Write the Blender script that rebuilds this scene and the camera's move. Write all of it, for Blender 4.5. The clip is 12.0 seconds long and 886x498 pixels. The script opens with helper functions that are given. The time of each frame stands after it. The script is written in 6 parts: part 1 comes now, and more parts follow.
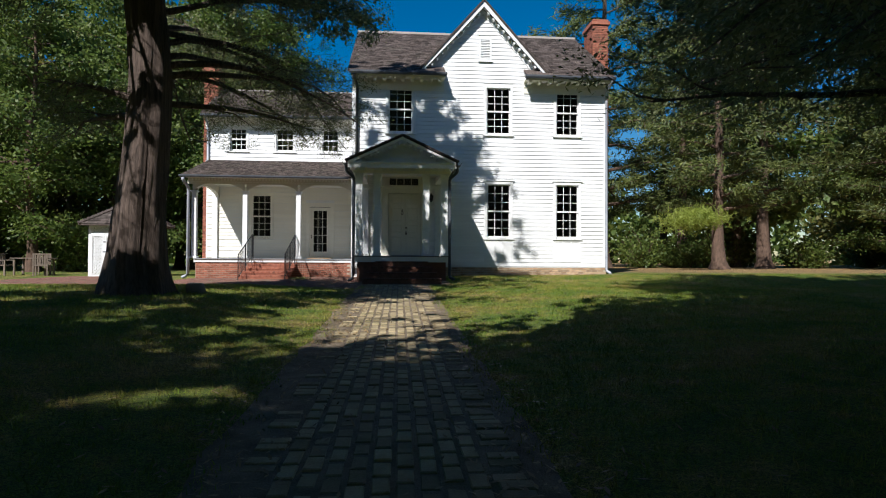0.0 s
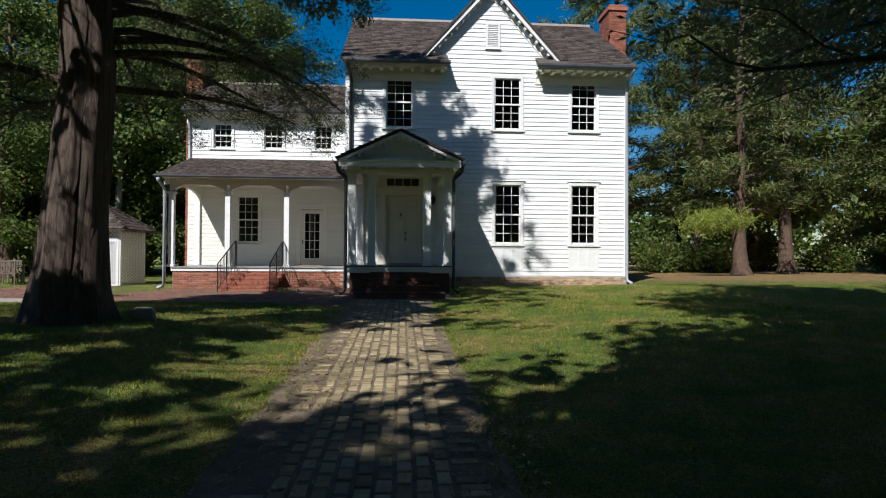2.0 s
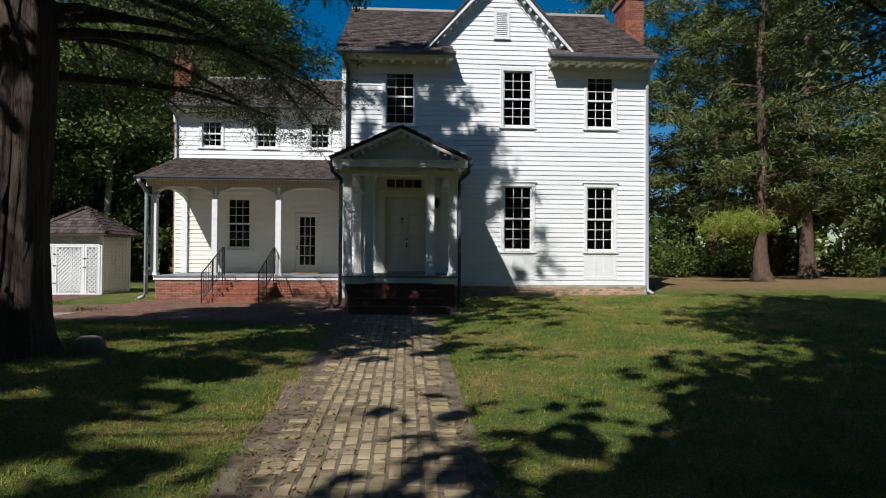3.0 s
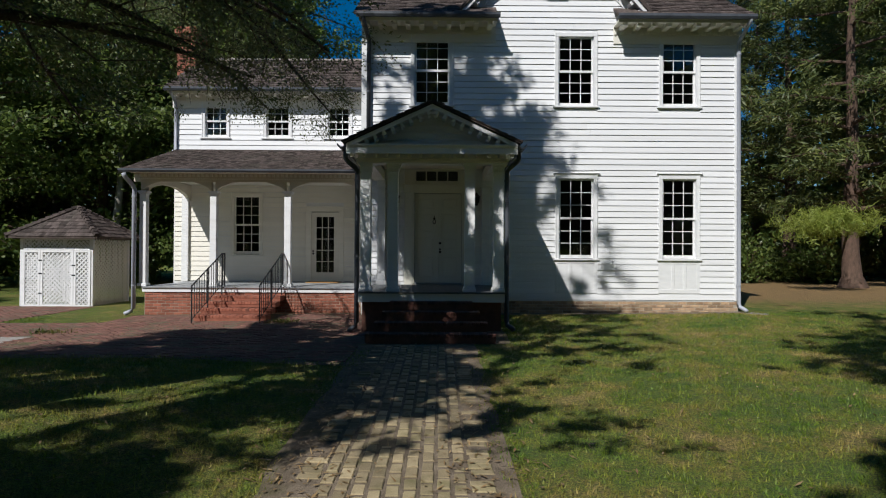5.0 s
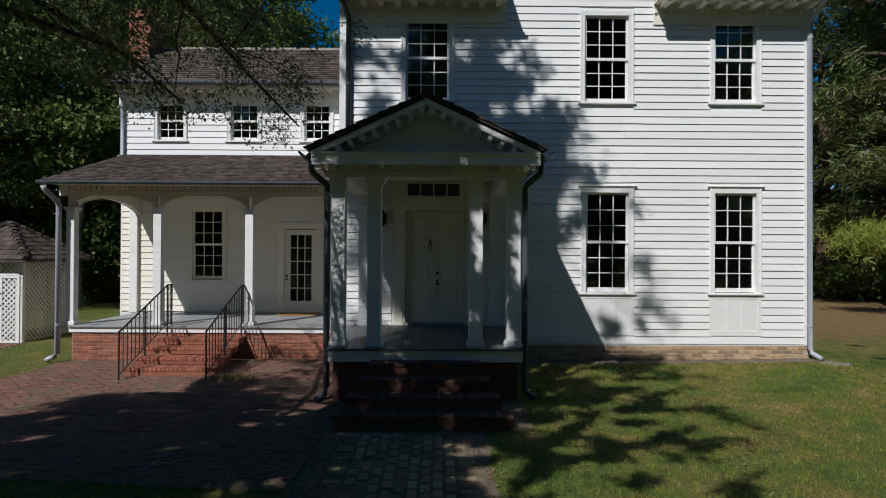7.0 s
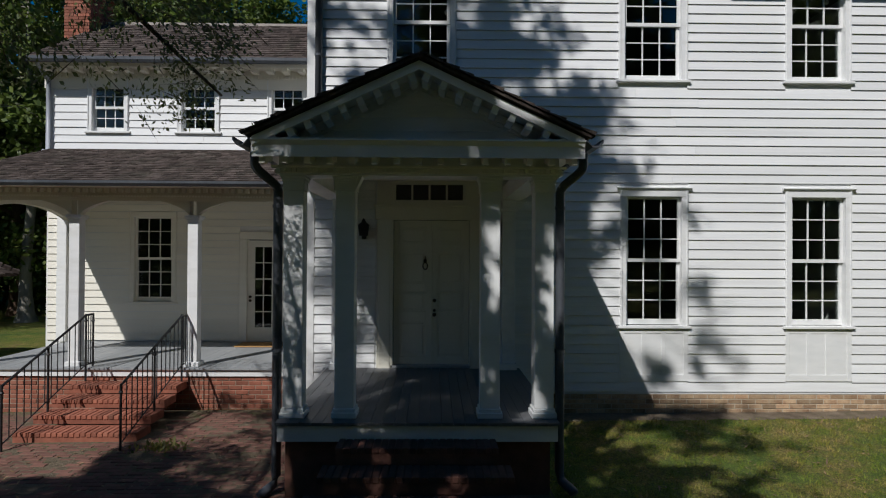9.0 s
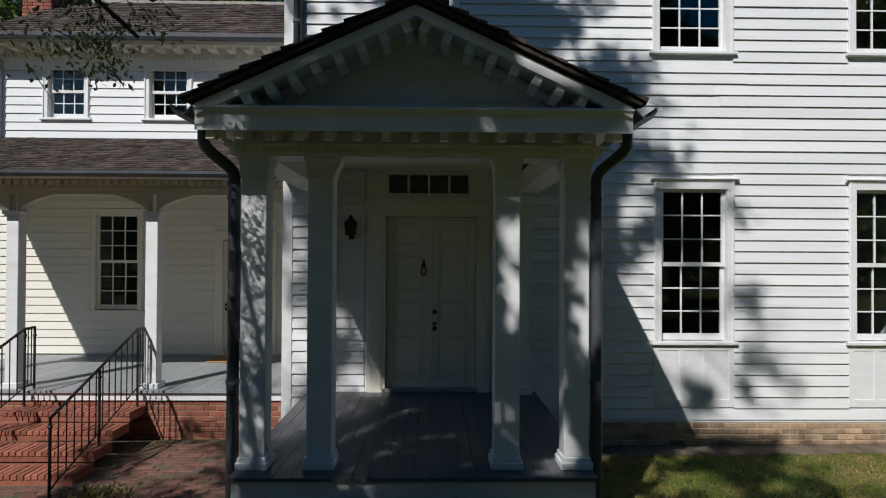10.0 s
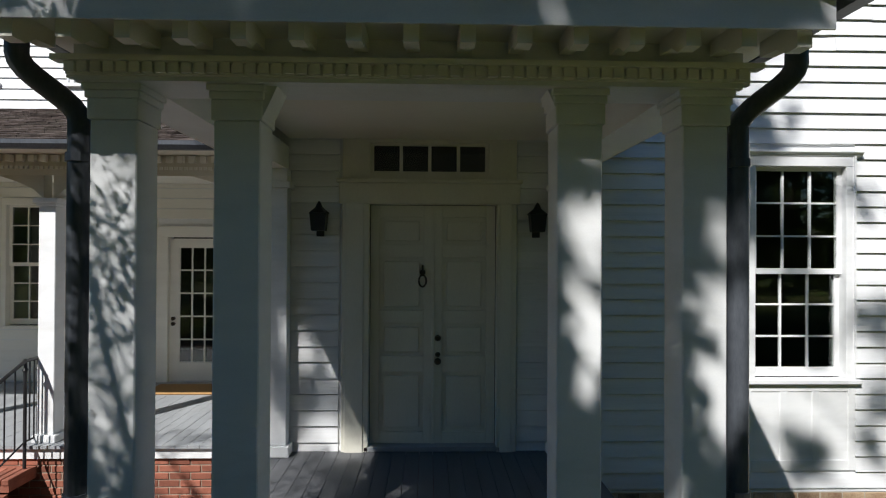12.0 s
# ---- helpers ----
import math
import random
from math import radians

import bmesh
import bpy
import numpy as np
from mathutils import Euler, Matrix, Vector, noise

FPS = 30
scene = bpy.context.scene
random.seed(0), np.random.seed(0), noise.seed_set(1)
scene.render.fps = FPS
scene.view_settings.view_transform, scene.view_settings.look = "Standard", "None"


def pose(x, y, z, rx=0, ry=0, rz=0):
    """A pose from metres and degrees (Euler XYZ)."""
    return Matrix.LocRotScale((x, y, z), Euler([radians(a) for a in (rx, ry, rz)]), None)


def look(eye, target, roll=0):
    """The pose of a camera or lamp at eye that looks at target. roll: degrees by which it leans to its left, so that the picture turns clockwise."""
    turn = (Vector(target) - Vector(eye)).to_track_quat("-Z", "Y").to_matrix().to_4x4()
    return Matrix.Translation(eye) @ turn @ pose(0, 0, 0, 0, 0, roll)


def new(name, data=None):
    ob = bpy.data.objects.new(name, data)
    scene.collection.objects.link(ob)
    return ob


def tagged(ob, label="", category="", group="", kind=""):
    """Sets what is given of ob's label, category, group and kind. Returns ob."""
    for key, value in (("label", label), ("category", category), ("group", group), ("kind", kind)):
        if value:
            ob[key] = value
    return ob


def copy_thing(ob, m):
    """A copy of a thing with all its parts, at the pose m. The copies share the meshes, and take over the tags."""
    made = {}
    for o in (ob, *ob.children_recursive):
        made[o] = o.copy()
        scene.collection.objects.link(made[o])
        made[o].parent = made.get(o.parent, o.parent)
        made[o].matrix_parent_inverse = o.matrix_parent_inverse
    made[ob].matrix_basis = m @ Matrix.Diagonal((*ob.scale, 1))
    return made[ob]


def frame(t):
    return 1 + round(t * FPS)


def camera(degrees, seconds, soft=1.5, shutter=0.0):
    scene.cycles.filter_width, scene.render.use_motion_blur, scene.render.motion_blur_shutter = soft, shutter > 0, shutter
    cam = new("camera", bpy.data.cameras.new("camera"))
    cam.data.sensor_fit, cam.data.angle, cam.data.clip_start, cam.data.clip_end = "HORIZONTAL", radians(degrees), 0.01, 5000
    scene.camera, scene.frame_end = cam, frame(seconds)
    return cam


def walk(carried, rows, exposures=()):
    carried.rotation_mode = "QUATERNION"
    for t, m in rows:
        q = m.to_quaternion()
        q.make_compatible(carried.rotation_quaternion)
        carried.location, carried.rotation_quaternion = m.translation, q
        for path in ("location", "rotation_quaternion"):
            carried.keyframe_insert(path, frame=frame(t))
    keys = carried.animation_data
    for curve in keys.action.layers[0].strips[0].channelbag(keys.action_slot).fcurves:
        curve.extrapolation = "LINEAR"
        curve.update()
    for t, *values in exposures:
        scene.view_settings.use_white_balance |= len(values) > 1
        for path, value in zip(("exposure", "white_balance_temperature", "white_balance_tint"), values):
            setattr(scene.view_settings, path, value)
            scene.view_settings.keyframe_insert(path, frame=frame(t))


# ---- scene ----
# ---------------------------------------------------------------- camera
cam = camera(74.1, 12.0, 1.1)
ROWS = [
    (0.0, (-0.206, -21.514, 0.607), (-0.055, -19.520, 0.639), 0.3),
    (0.5, (-0.169, -21.107, 0.650), (-0.019, -19.113, 0.680), 0.3),
    (1.0, (-0.143, -20.700, 0.702), (0.005, -18.706, 0.729), 0.3),
    (1.5, (-0.100, -20.193, 0.815), (0.044, -18.199, 0.843), 0.3),
    (2.0, (-0.058, -19.447, 0.928), (0.083, -17.452, 0.956), 0.3),
    (2.5, (-0.009, -18.669, 1.009), (0.127, -16.673, 1.036), 0.3),
    (3.0, (0.033, -17.924, 1.184), (0.160, -15.928, 1.210), 0.3),
    (5.0, (0.056, -14.738, 1.442), (0.067, -12.738, 1.460), 0.3),
    (5.5, (0.077, -13.986, 1.518), (0.089, -11.986, 1.535), 0.3),
    (6.0, (0.102, -13.261, 1.687), (0.111, -11.261, 1.703), 0.3),
    (6.5, (0.100, -12.534, 1.878), (0.110, -10.535, 1.896), 0.3),
    (7.0, (0.101, -11.826, 2.114), (0.113, -9.826, 2.130), 0.3),
    (9.0, (0.059, -9.130, 2.439), (0.088, -7.130, 2.458), 0.3),
    (9.5, (0.040, -8.434, 2.419), (0.071, -6.434, 2.446), 0.3),
    (10.0, (0.043, -7.720, 2.463), (0.075, -5.721, 2.486), 0.3),
    (10.5, (0.033, -7.064, 2.493), (0.071, -5.065, 2.512), 0.3),
    (11.0, (0.006, -6.469, 2.493), (0.053, -4.470, 2.515), 0.3),
    (11.5, (-0.012, -5.945, 2.499), (0.036, -3.946, 2.521), 0.3),
    (12.0, (-0.032, -5.489, 2.522), (0.018, -3.489, 2.536), 0.3),
]
walk(cam, [(t, look(e, a, r)) for t, e, a, r in ROWS], [(0.0, 0.47), (1.5, 0.34), (3.0, 0.07), (5.0, -0.10), (6.0, -0.18), (7.0, -0.33), (9.0, -0.41), (9.5, -0.38), (10.5, -0.07), (11.3, 0.17), (12.0, 0.33)])

# ---------------------------------------------------------------- light
TO_SUN = Vector((-0.57, -1.0, 1.14)).normalized()
world = bpy.data.worlds.new("sky")
scene.world = world
world.use_nodes = True
wn = world.node_tree
wn.nodes.clear()
sky = wn.nodes.new("ShaderNodeTexSky")
sky.sky_type = "NISHITA"
sky.sun_disc = False
sky.sun_elevation = math.asin(TO_SUN.z)
sky.sun_rotation = math.atan2(TO_SUN.x, TO_SUN.y)
sky.air_density, sky.dust_density, sky.ozone_density = 1.0, 0.4, 2.5
bg = wn.nodes.new("ShaderNodeBackground")
bg.inputs["Strength"].default_value = 0.067
wout = wn.nodes.new("ShaderNodeOutputWorld")
deep = wn.nodes.new("ShaderNodeHueSaturation")
deep.inputs["Saturation"].default_value = 1.55
wn.links.new(sky.outputs[0], deep.inputs["Color"])
wn.links.new(deep.outputs[0], bg.inputs[0])
wn.links.new(bg.outputs[0], wout.inputs[0])
sun = bpy.data.lights.new("sun", "SUN")
sun.energy, sun.angle, sun.color = 5.0, radians(0.53), (1.0, 0.985, 0.97)
sun_ob = new("sun", sun)
sun_ob.matrix_world = look(TO_SUN * 60, (0, 0, 0))


# ---------------------------------------------------------------- materials
def nodes(name):
    m = bpy.data.materials.new(name)
    m.use_nodes = True
    t = m.node_tree
    return m, t, t.nodes["Principled BSDF"]


def mk(t, kind, **vals):
    n = t.nodes.new(kind)
    for k, v in vals.items():
        n.inputs[k.replace("_", " ")].default_value = v
    return n


def coords(t):
    return mk(t, "ShaderNodeTexCoord").outputs["Object"]


def stretched(t, src, sx, sy, sz):
    n = mk(t, "ShaderNodeMapping")
    n.inputs["Scale"].default_value = (sx, sy, sz)
    t.links.new(src, n.inputs["Vector"])
    return n.outputs[0]


def noise_of(t, vec, scale, detail=4.0, rough=0.55):
    n = mk(t, "ShaderNodeTexNoise", Scale=scale, Detail=detail, Roughness=rough)
    t.links.new(vec, n.inputs["Vector"])
    return n.outputs["Fac"]


def ramp(t, src, stops):
    n = mk(t, "ShaderNodeValToRGB")
    e = n.color_ramp.elements
    while len(e) < len(stops):
        e.new(0.5)
    for el, (p, c) in zip(e, stops):
        el.position = p
        el.color = (*c, 1) if len(c) == 3 else c
    t.links.new(src, n.inputs[0])
    return n.outputs[0]


def mix(t, fac, a, b, blend="MIX"):
    n = t.nodes.new("ShaderNodeMix")
    n.data_type = "RGBA"
    n.blend_type = blend
    for sock, v in ((n.inputs[0], fac), (n.inputs[6], a), (n.inputs[7], b)):
        if isinstance(v, (float, int)):
            sock.default_value = v
        elif isinstance(v, tuple):
            sock.default_value = (*v, 1)
        else:
            t.links.new(v, sock)
    return n.outputs[2]


def bump(t, bsdf, src, strength, dist):
    n = mk(t, "ShaderNodeBump", Strength=strength, Distance=dist)
    t.links.new(src, n.inputs["Height"])
    t.links.new(n.outputs[0], bsdf.inputs["Normal"])


def rand_of(t, island):
    if island:
        return mk(t, "ShaderNodeNewGeometry").outputs["Random Per Island"]
    return mk(t, "ShaderNodeObjectInfo").outputs["Random"]


def surface(name, c1, c2, rough=0.6, scale=6.0, fine=60.0, stretch=(1, 1, 1), bumps=0.25, depth=0.004,
            vary=0.0, island=False, dirt=None, dirt_scale=1.3, dirt_amount=0.35, metal=0.0, spec=0.35):
    """Two colours mixed by noise at two scales, with stains, fine relief and a change from piece to piece."""
    m, t, b = nodes(name)
    co = stretched(t, mk(t, "ShaderNodeNewGeometry").outputs["Position"], *stretch)
    coarse, grain = noise_of(t, co, scale, 5), noise_of(t, co, fine, 3, 0.65)
    f = mk(t, "ShaderNodeMath")
    f.operation = "MULTIPLY_ADD"
    t.links.new(grain, f.inputs[0])
    f.inputs[1].default_value = 0.45
    half = mk(t, "ShaderNodeMath")
    half.operation = "MULTIPLY"
    t.links.new(coarse, half.inputs[0])
    half.inputs[1].default_value = 0.55
    t.links.new(half.outputs[0], f.inputs[2])
    col = ramp(t, f.outputs[0], [(0.32, c1), (0.68, c2)])
    if dirt:
        d = noise_of(t, co, dirt_scale, 6, 0.7)
        col = mix(t, ramp(t, d, [(0.52, (0, 0, 0)), (0.75, (dirt_amount,) * 3)]), col, dirt)
    if vary:
        h = mk(t, "ShaderNodeHueSaturation")
        v = mk(t, "ShaderNodeMapRange")
        v.inputs["To Min"].default_value, v.inputs["To Max"].default_value = 1 - vary, 1 + vary
        t.links.new(rand_of(t, island), v.inputs["Value"])
        t.links.new(v.outputs[0], h.inputs["Value"])
        t.links.new(col, h.inputs["Color"])
        col = h.outputs[0]
    t.links.new(col, b.inputs["Base Color"])
    b.inputs["Roughness"].default_value = rough
    b.inputs["Metallic"].default_value = metal
    b.inputs["Specular IOR Level"].default_value = spec
    bump(t, b, f.outputs[0], bumps, depth)
    return m


def leafy(name, c1, c2, c3, through_light=0.45):
    m, t, b = nodes(name)
    r = rand_of(t, True)
    col = ramp(t, r, [(0.0, c1), (0.55, c2), (1.0, c3)])
    big = noise_of(t, mk(t, "ShaderNodeNewGeometry").outputs["Position"], 0.7, 3)
    col = mix(t, ramp(t, big, [(0.35, (0, 0, 0)), (0.7, (0.5, 0.5, 0.5))]), col, c3)
    t.links.new(col, b.inputs["Base Color"])
    b.inputs["Roughness"].default_value = 0.55
    tr = mk(t, "ShaderNodeBsdfTranslucent")
    t.links.new(col, tr.inputs["Color"])
    ms = mk(t, "ShaderNodeMixShader", Fac=through_light)
    t.links.new(b.outputs[0], ms.inputs[1])
    t.links.new(tr.outputs[0], ms.inputs[2])
    t.links.new(ms.outputs[0], t.nodes["Material Output"].inputs["Surface"])
    return m


def window_glass():
    m, t, b = nodes("window_glass")
    t.nodes.remove(b)
    clear = mk(t, "ShaderNodeBsdfTransparent", Color=(0.85, 0.9, 0.88, 1))
    gloss = mk(t, "ShaderNodeBsdfGlossy", Roughness=0.015)
    wave = noise_of(t, mk(t, "ShaderNodeNewGeometry").outputs["Position"], 5.0, 2)
    bp = mk(t, "ShaderNodeBump", Strength=0.05, Distance=0.01)
    t.links.new(wave, bp.inputs["Height"])
    t.links.new(bp.outputs[0], gloss.inputs["Normal"])
    fr = mk(t, "ShaderNodeFresnel", IOR=1.5)
    ms = mk(t, "ShaderNodeMixShader")
    t.links.new(fr.outputs[0], ms.inputs[0])
    t.links.new(clear.outputs[0], ms.inputs[1])
    t.links.new(gloss.outputs[0], ms.inputs[2])
    t.links.new(ms.outputs[0], t.nodes["Material Output"].inputs["Surface"])
    return m


WHITE = surface("white_paint", (0.70, 0.71, 0.71), (0.82, 0.82, 0.81), 0.5, 3.0, 90, (1, 1, 3), 0.2, 0.002, 0.03,
                dirt=(0.42, 0.40, 0.34), dirt_scale=0.9, dirt_amount=0.3)
BOARD = surface("painted_clapboard", (0.70, 0.71, 0.72), (0.83, 0.83, 0.82), 0.55, 2.0, 60, (0.25, 1, 5), 0.3, 0.003, 0.045,
                dirt=(0.45, 0.44, 0.40), dirt_scale=1.4, dirt_amount=0.35)
# Cream partly warmed in the colour to stand in for bounced light.
CREAM = surface("bounce_warmed_cream_paint", (0.735, 0.705, 0.62), (0.815, 0.785, 0.70), 0.55, 2.0, 60, (0.4, 1, 4), 0.2, 0.002, 0.03)
# Darker cream for the porch beams and soffit: eave shade put into the colour.
CREAM_SHADED = surface("shaded_cream_paint", (0.58, 0.53, 0.425), (0.66, 0.615, 0.51), 0.6, 2.0, 60, (0.4, 1, 4), 0.2, 0.002, 0.03)
DOORP = surface("door_paint", (0.64, 0.615, 0.52), (0.72, 0.695, 0.60), 0.45, 3.0, 70, (1, 1, 0.4), 0.15, 0.002)
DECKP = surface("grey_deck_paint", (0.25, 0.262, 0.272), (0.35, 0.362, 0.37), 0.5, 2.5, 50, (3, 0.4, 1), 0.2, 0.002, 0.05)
# Grey deck paint darkened: the shade under the portico is put into the colour.
DECK_SHADED = surface("shaded_deck_paint", (0.08, 0.082, 0.086), (0.13, 0.134, 0.14), 0.5, 2.5, 50, (3, 0.4, 1), 0.2, 0.002, 0.05)
SHAKE = surface("weathered_shingle", (0.032, 0.025, 0.023), (0.135, 0.108, 0.096), 0.85, 5.0, 70, (3, 1, 1), 0.7, 0.006, 0.45, True,
                dirt=(0.05, 0.055, 0.04), dirt_scale=0.6, dirt_amount=0.6, spec=0.08)
BRICK = surface("red_brick", (0.21, 0.068, 0.042), (0.36, 0.135, 0.085), 0.85, 9.0, 120, (1, 1, 1), 0.6, 0.004, 0.3,
                dirt=(0.12, 0.09, 0.07), dirt_scale=3.0, dirt_amount=0.5)
BRICK_J = surface("red_brick_joined", (0.21, 0.068, 0.042), (0.36, 0.135, 0.085), 0.85, 9.0, 120, (1, 1, 1), 0.6, 0.004, 0.3, True,
                  dirt=(0.12, 0.09, 0.07), dirt_scale=3.0, dirt_amount=0.5)
# Darker copy of the red brick: portico shade put into the colour, plus mossy stains.
SHADEBRICK = surface("shade_toned_mossy_brick", (0.08, 0.036, 0.027), (0.18, 0.078, 0.056), 0.9, 7.0, 110, (1, 1, 1), 0.6, 0.005, 0.3,
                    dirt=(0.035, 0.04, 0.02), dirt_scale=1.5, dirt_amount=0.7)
OLDBRICK = surface("lime_washed_brick", (0.24, 0.125, 0.07), (0.55, 0.42, 0.27), 0.9, 5.0, 70, (1, 1, 1), 0.8, 0.008, 0.42,
                   dirt=(0.20, 0.12, 0.06), dirt_scale=1.3, dirt_amount=0.8)
LIME = surface("lime_mortar", (0.36, 0.31, 0.24), (0.55, 0.49, 0.39), 0.95, 6.0, 120, dirt=(0.22, 0.17, 0.11), dirt_scale=1.6, dirt_amount=0.7)
MORTAR = surface("mortar", (0.25, 0.18, 0.135), (0.38, 0.30, 0.23), 0.95, 12.0, 150)
PATHB = surface("path_brick", (0.18, 0.14, 0.08), (0.40, 0.325, 0.195), 0.9, 4.0, 90, (1, 1, 1), 0.8, 0.008, 0.33,
                dirt=(0.105, 0.105, 0.035), dirt_scale=1.3, dirt_amount=0.9)
PATHB_J = surface("path_brick_joined", (0.18, 0.14, 0.08), (0.40, 0.325, 0.195), 0.9, 4.0, 90, (1, 1, 1), 0.8, 0.008, 0.33, True,
                  dirt=(0.105, 0.105, 0.035), dirt_scale=1.3, dirt_amount=0.9)
PATIOB = surface("patio_brick", (0.115, 0.055, 0.042), (0.215, 0.105, 0.08), 0.9, 4.0, 90, (1, 1, 1), 0.5, 0.005, 0.20,
                 dirt=(0.13, 0.10, 0.07), dirt_scale=1.2, dirt_amount=0.6)
PATIOB_J = surface("patio_brick_joined", (0.115, 0.055, 0.042), (0.215, 0.105, 0.08), 0.9, 4.0, 90, (1, 1, 1), 0.5, 0.005, 0.20, True,
                   dirt=(0.13, 0.10, 0.07), dirt_scale=1.2, dirt_amount=0.6)
SOIL = surface("soil", (0.07, 0.055, 0.035), (0.20, 0.155, 0.105), 0.95, 14.0, 90, bumps=1.0, depth=0.03, dirt=(0.085, 0.10, 0.03), dirt_scale=2.2, dirt_amount=0.85)
IRON = surface("black_iron", (0.012, 0.012, 0.013), (0.03, 0.03, 0.032), 0.45, 8, 120, bumps=0.3)
LEAD = surface("dark_gutter_metal", (0.05, 0.055, 0.065), (0.10, 0.11, 0.125), 0.4, 4, 60, (1, 1, 0.3), 0.2, 0.002)
PIPE = surface("grey_downspout_metal", (0.30, 0.32, 0.37), (0.44, 0.46, 0.50), 0.4, 4, 60, (1, 1, 0.3), 0.2, 0.002)
BRASS = surface("dark_bronze", (0.03, 0.025, 0.02), (0.07, 0.055, 0.04), 0.4, 20, 150, metal=0.6)
MAT = surface("coir", (0.30, 0.16, 0.06), (0.45, 0.27, 0.11), 0.95, 30, 200, bumps=0.8, depth=0.01)
BARK = surface("cedar_bark", (0.018, 0.013, 0.010), (0.20, 0.145, 0.118), 0.95, 4.0, 30, (5, 5, 0.3), 1.0, 0.06)
PINEBARK = surface("pine_bark", (0.05, 0.035, 0.025), (0.17, 0.105, 0.075), 0.95, 4.0, 30, (2, 2, 0.8), 1.0, 0.05)
PALEBARK = surface("pale_bark", (0.16, 0.15, 0.13), (0.34, 0.32, 0.28), 0.9, 3.0, 30, (2, 2, 0.6), 0.6, 0.02)
SAND = surface("sandy_soil", (0.075, 0.055, 0.035), (0.27, 0.215, 0.155), 0.95, 5.0, 90, bumps=1.0, depth=0.03, dirt=(0.07, 0.075, 0.02), dirt_scale=1.7, dirt_amount=0.8)
GRAVEL = surface("pale_gravel", (0.22, 0.20, 0.18), (0.42, 0.39, 0.35), 0.95, 9, 90, bumps=0.9, depth=0.02)
STONE = surface("field_stone", (0.14, 0.13, 0.115), (0.28, 0.26, 0.23), 0.9, 7, 80, bumps=0.6, depth=0.01)
# Near-black on every room surface: the dimness indoors is put into the colour.
ROOM_DARK = surface("dark_room_surface", (0.06, 0.055, 0.05), (0.10, 0.095, 0.085), 0.9, 2, 40)
CONC = surface("concrete", (0.30, 0.27, 0.24), (0.45, 0.40, 0.36), 0.9, 5, 80)
OLDWOOD = surface("old_grey_wood", (0.12, 0.09, 0.07), (0.24, 0.19, 0.15), 0.9, 4, 60, (1, 1, 3), 0.4, 0.004)
GLASS = window_glass()
CEDAR = leafy("cedar_foliage", (0.08, 0.108, 0.048), (0.155, 0.19, 0.073), (0.27, 0.28, 0.12), 0.32)
BROAD = leafy("broad_leaves", (0.045, 0.082, 0.02), (0.10, 0.165, 0.035), (0.20, 0.25, 0.055), 0.5)
PINE = leafy("pine_needles", (0.022, 0.04, 0.012), (0.06, 0.092, 0.022), (0.17, 0.19, 0.045), 0.22)
LITTER = leafy("dry_leaves", (0.09, 0.055, 0.025), (0.20, 0.12, 0.05), (0.36, 0.25, 0.12), 0.15)
# Brighter, yellower copy of the pine needles: sunlight put into the colour.
BOUGH = leafy("sunlit_pine_needles", (0.16, 0.22, 0.03), (0.25, 0.32, 0.05), (0.36, 0.40, 0.08), 0.4)
BUSH = leafy("bush_leaves", (0.06, 0.08, 0.02), (0.11, 0.13, 0.03), (0.2, 0.17, 0.04), 0.5)


def turf_colour(t, pos):
    """Green, olive and dry tan in patches of a metre and of a hand's width."""
    f1, f2, f3 = noise_of(t, pos, 0.55, 4), noise_of(t, pos, 2.6, 4, 0.6), noise_of(t, pos, 22, 4, 0.75)
    total = mk(t, "ShaderNodeMath")
    total.operation = "MULTIPLY_ADD"
    t.links.new(f1, total.inputs[0])
    total.inputs[1].default_value = 1.0
    t.links.new(f2, total.inputs[2])
    more = mk(t, "ShaderNodeMath")
    more.operation = "MULTIPLY_ADD"
    t.links.new(f3, more.inputs[0])
    more.inputs[1].default_value = 0.7
    t.links.new(total.outputs[0], more.inputs[2])
    part3 = mk(t, "ShaderNodeMath")
    part3.operation = "DIVIDE"
    t.links.new(more.outputs[0], part3.inputs[0])
    part3.inputs[1].default_value = 2.7
    turf = ramp(t, part3.outputs[0], [(0.41, (0.085, 0.165, 0.014)), (0.485, (0.17, 0.225, 0.024)), (0.54, (0.25, 0.235, 0.04)), (0.60, (0.39, 0.29, 0.10))])
    # dry pine straw spreads under the pines
    sep = mk(t, "ShaderNodeSeparateXYZ")
    t.links.new(pos, sep.inputs[0])
    edge = mk(t, "ShaderNodeMath")
    edge.operation = "MULTIPLY_ADD"
    t.links.new(f2, edge.inputs[0])
    edge.inputs[1].default_value = 7.0
    t.links.new(sep.outputs[1], edge.inputs[2])
    far = mk(t, "ShaderNodeMapRange")
    for k, v in (("From Min", 4.0), ("From Max", 7.5)):
        far.inputs[k].default_value = v
    t.links.new(edge.outputs[0], far.inputs["Value"])
    east = mk(t, "ShaderNodeMapRange")
    for k, v in (("From Min", 7.0), ("From Max", 10.0)):
        east.inputs[k].default_value = v
    t.links.new(sep.outputs[0], east.inputs["Value"])
    both = mk(t, "ShaderNodeMath")
    both.operation = "MULTIPLY"
    t.links.new(far.outputs[0], both.inputs[0])
    t.links.new(east.outputs[0], both.inputs[1])
    straw = ramp(t, f3, [(0.32, (0.20, 0.105, 0.045)), (0.5, (0.40, 0.235, 0.10)), (0.68, (0.55, 0.36, 0.17))])
    return mix(t, both.outputs[0], turf, straw), f3


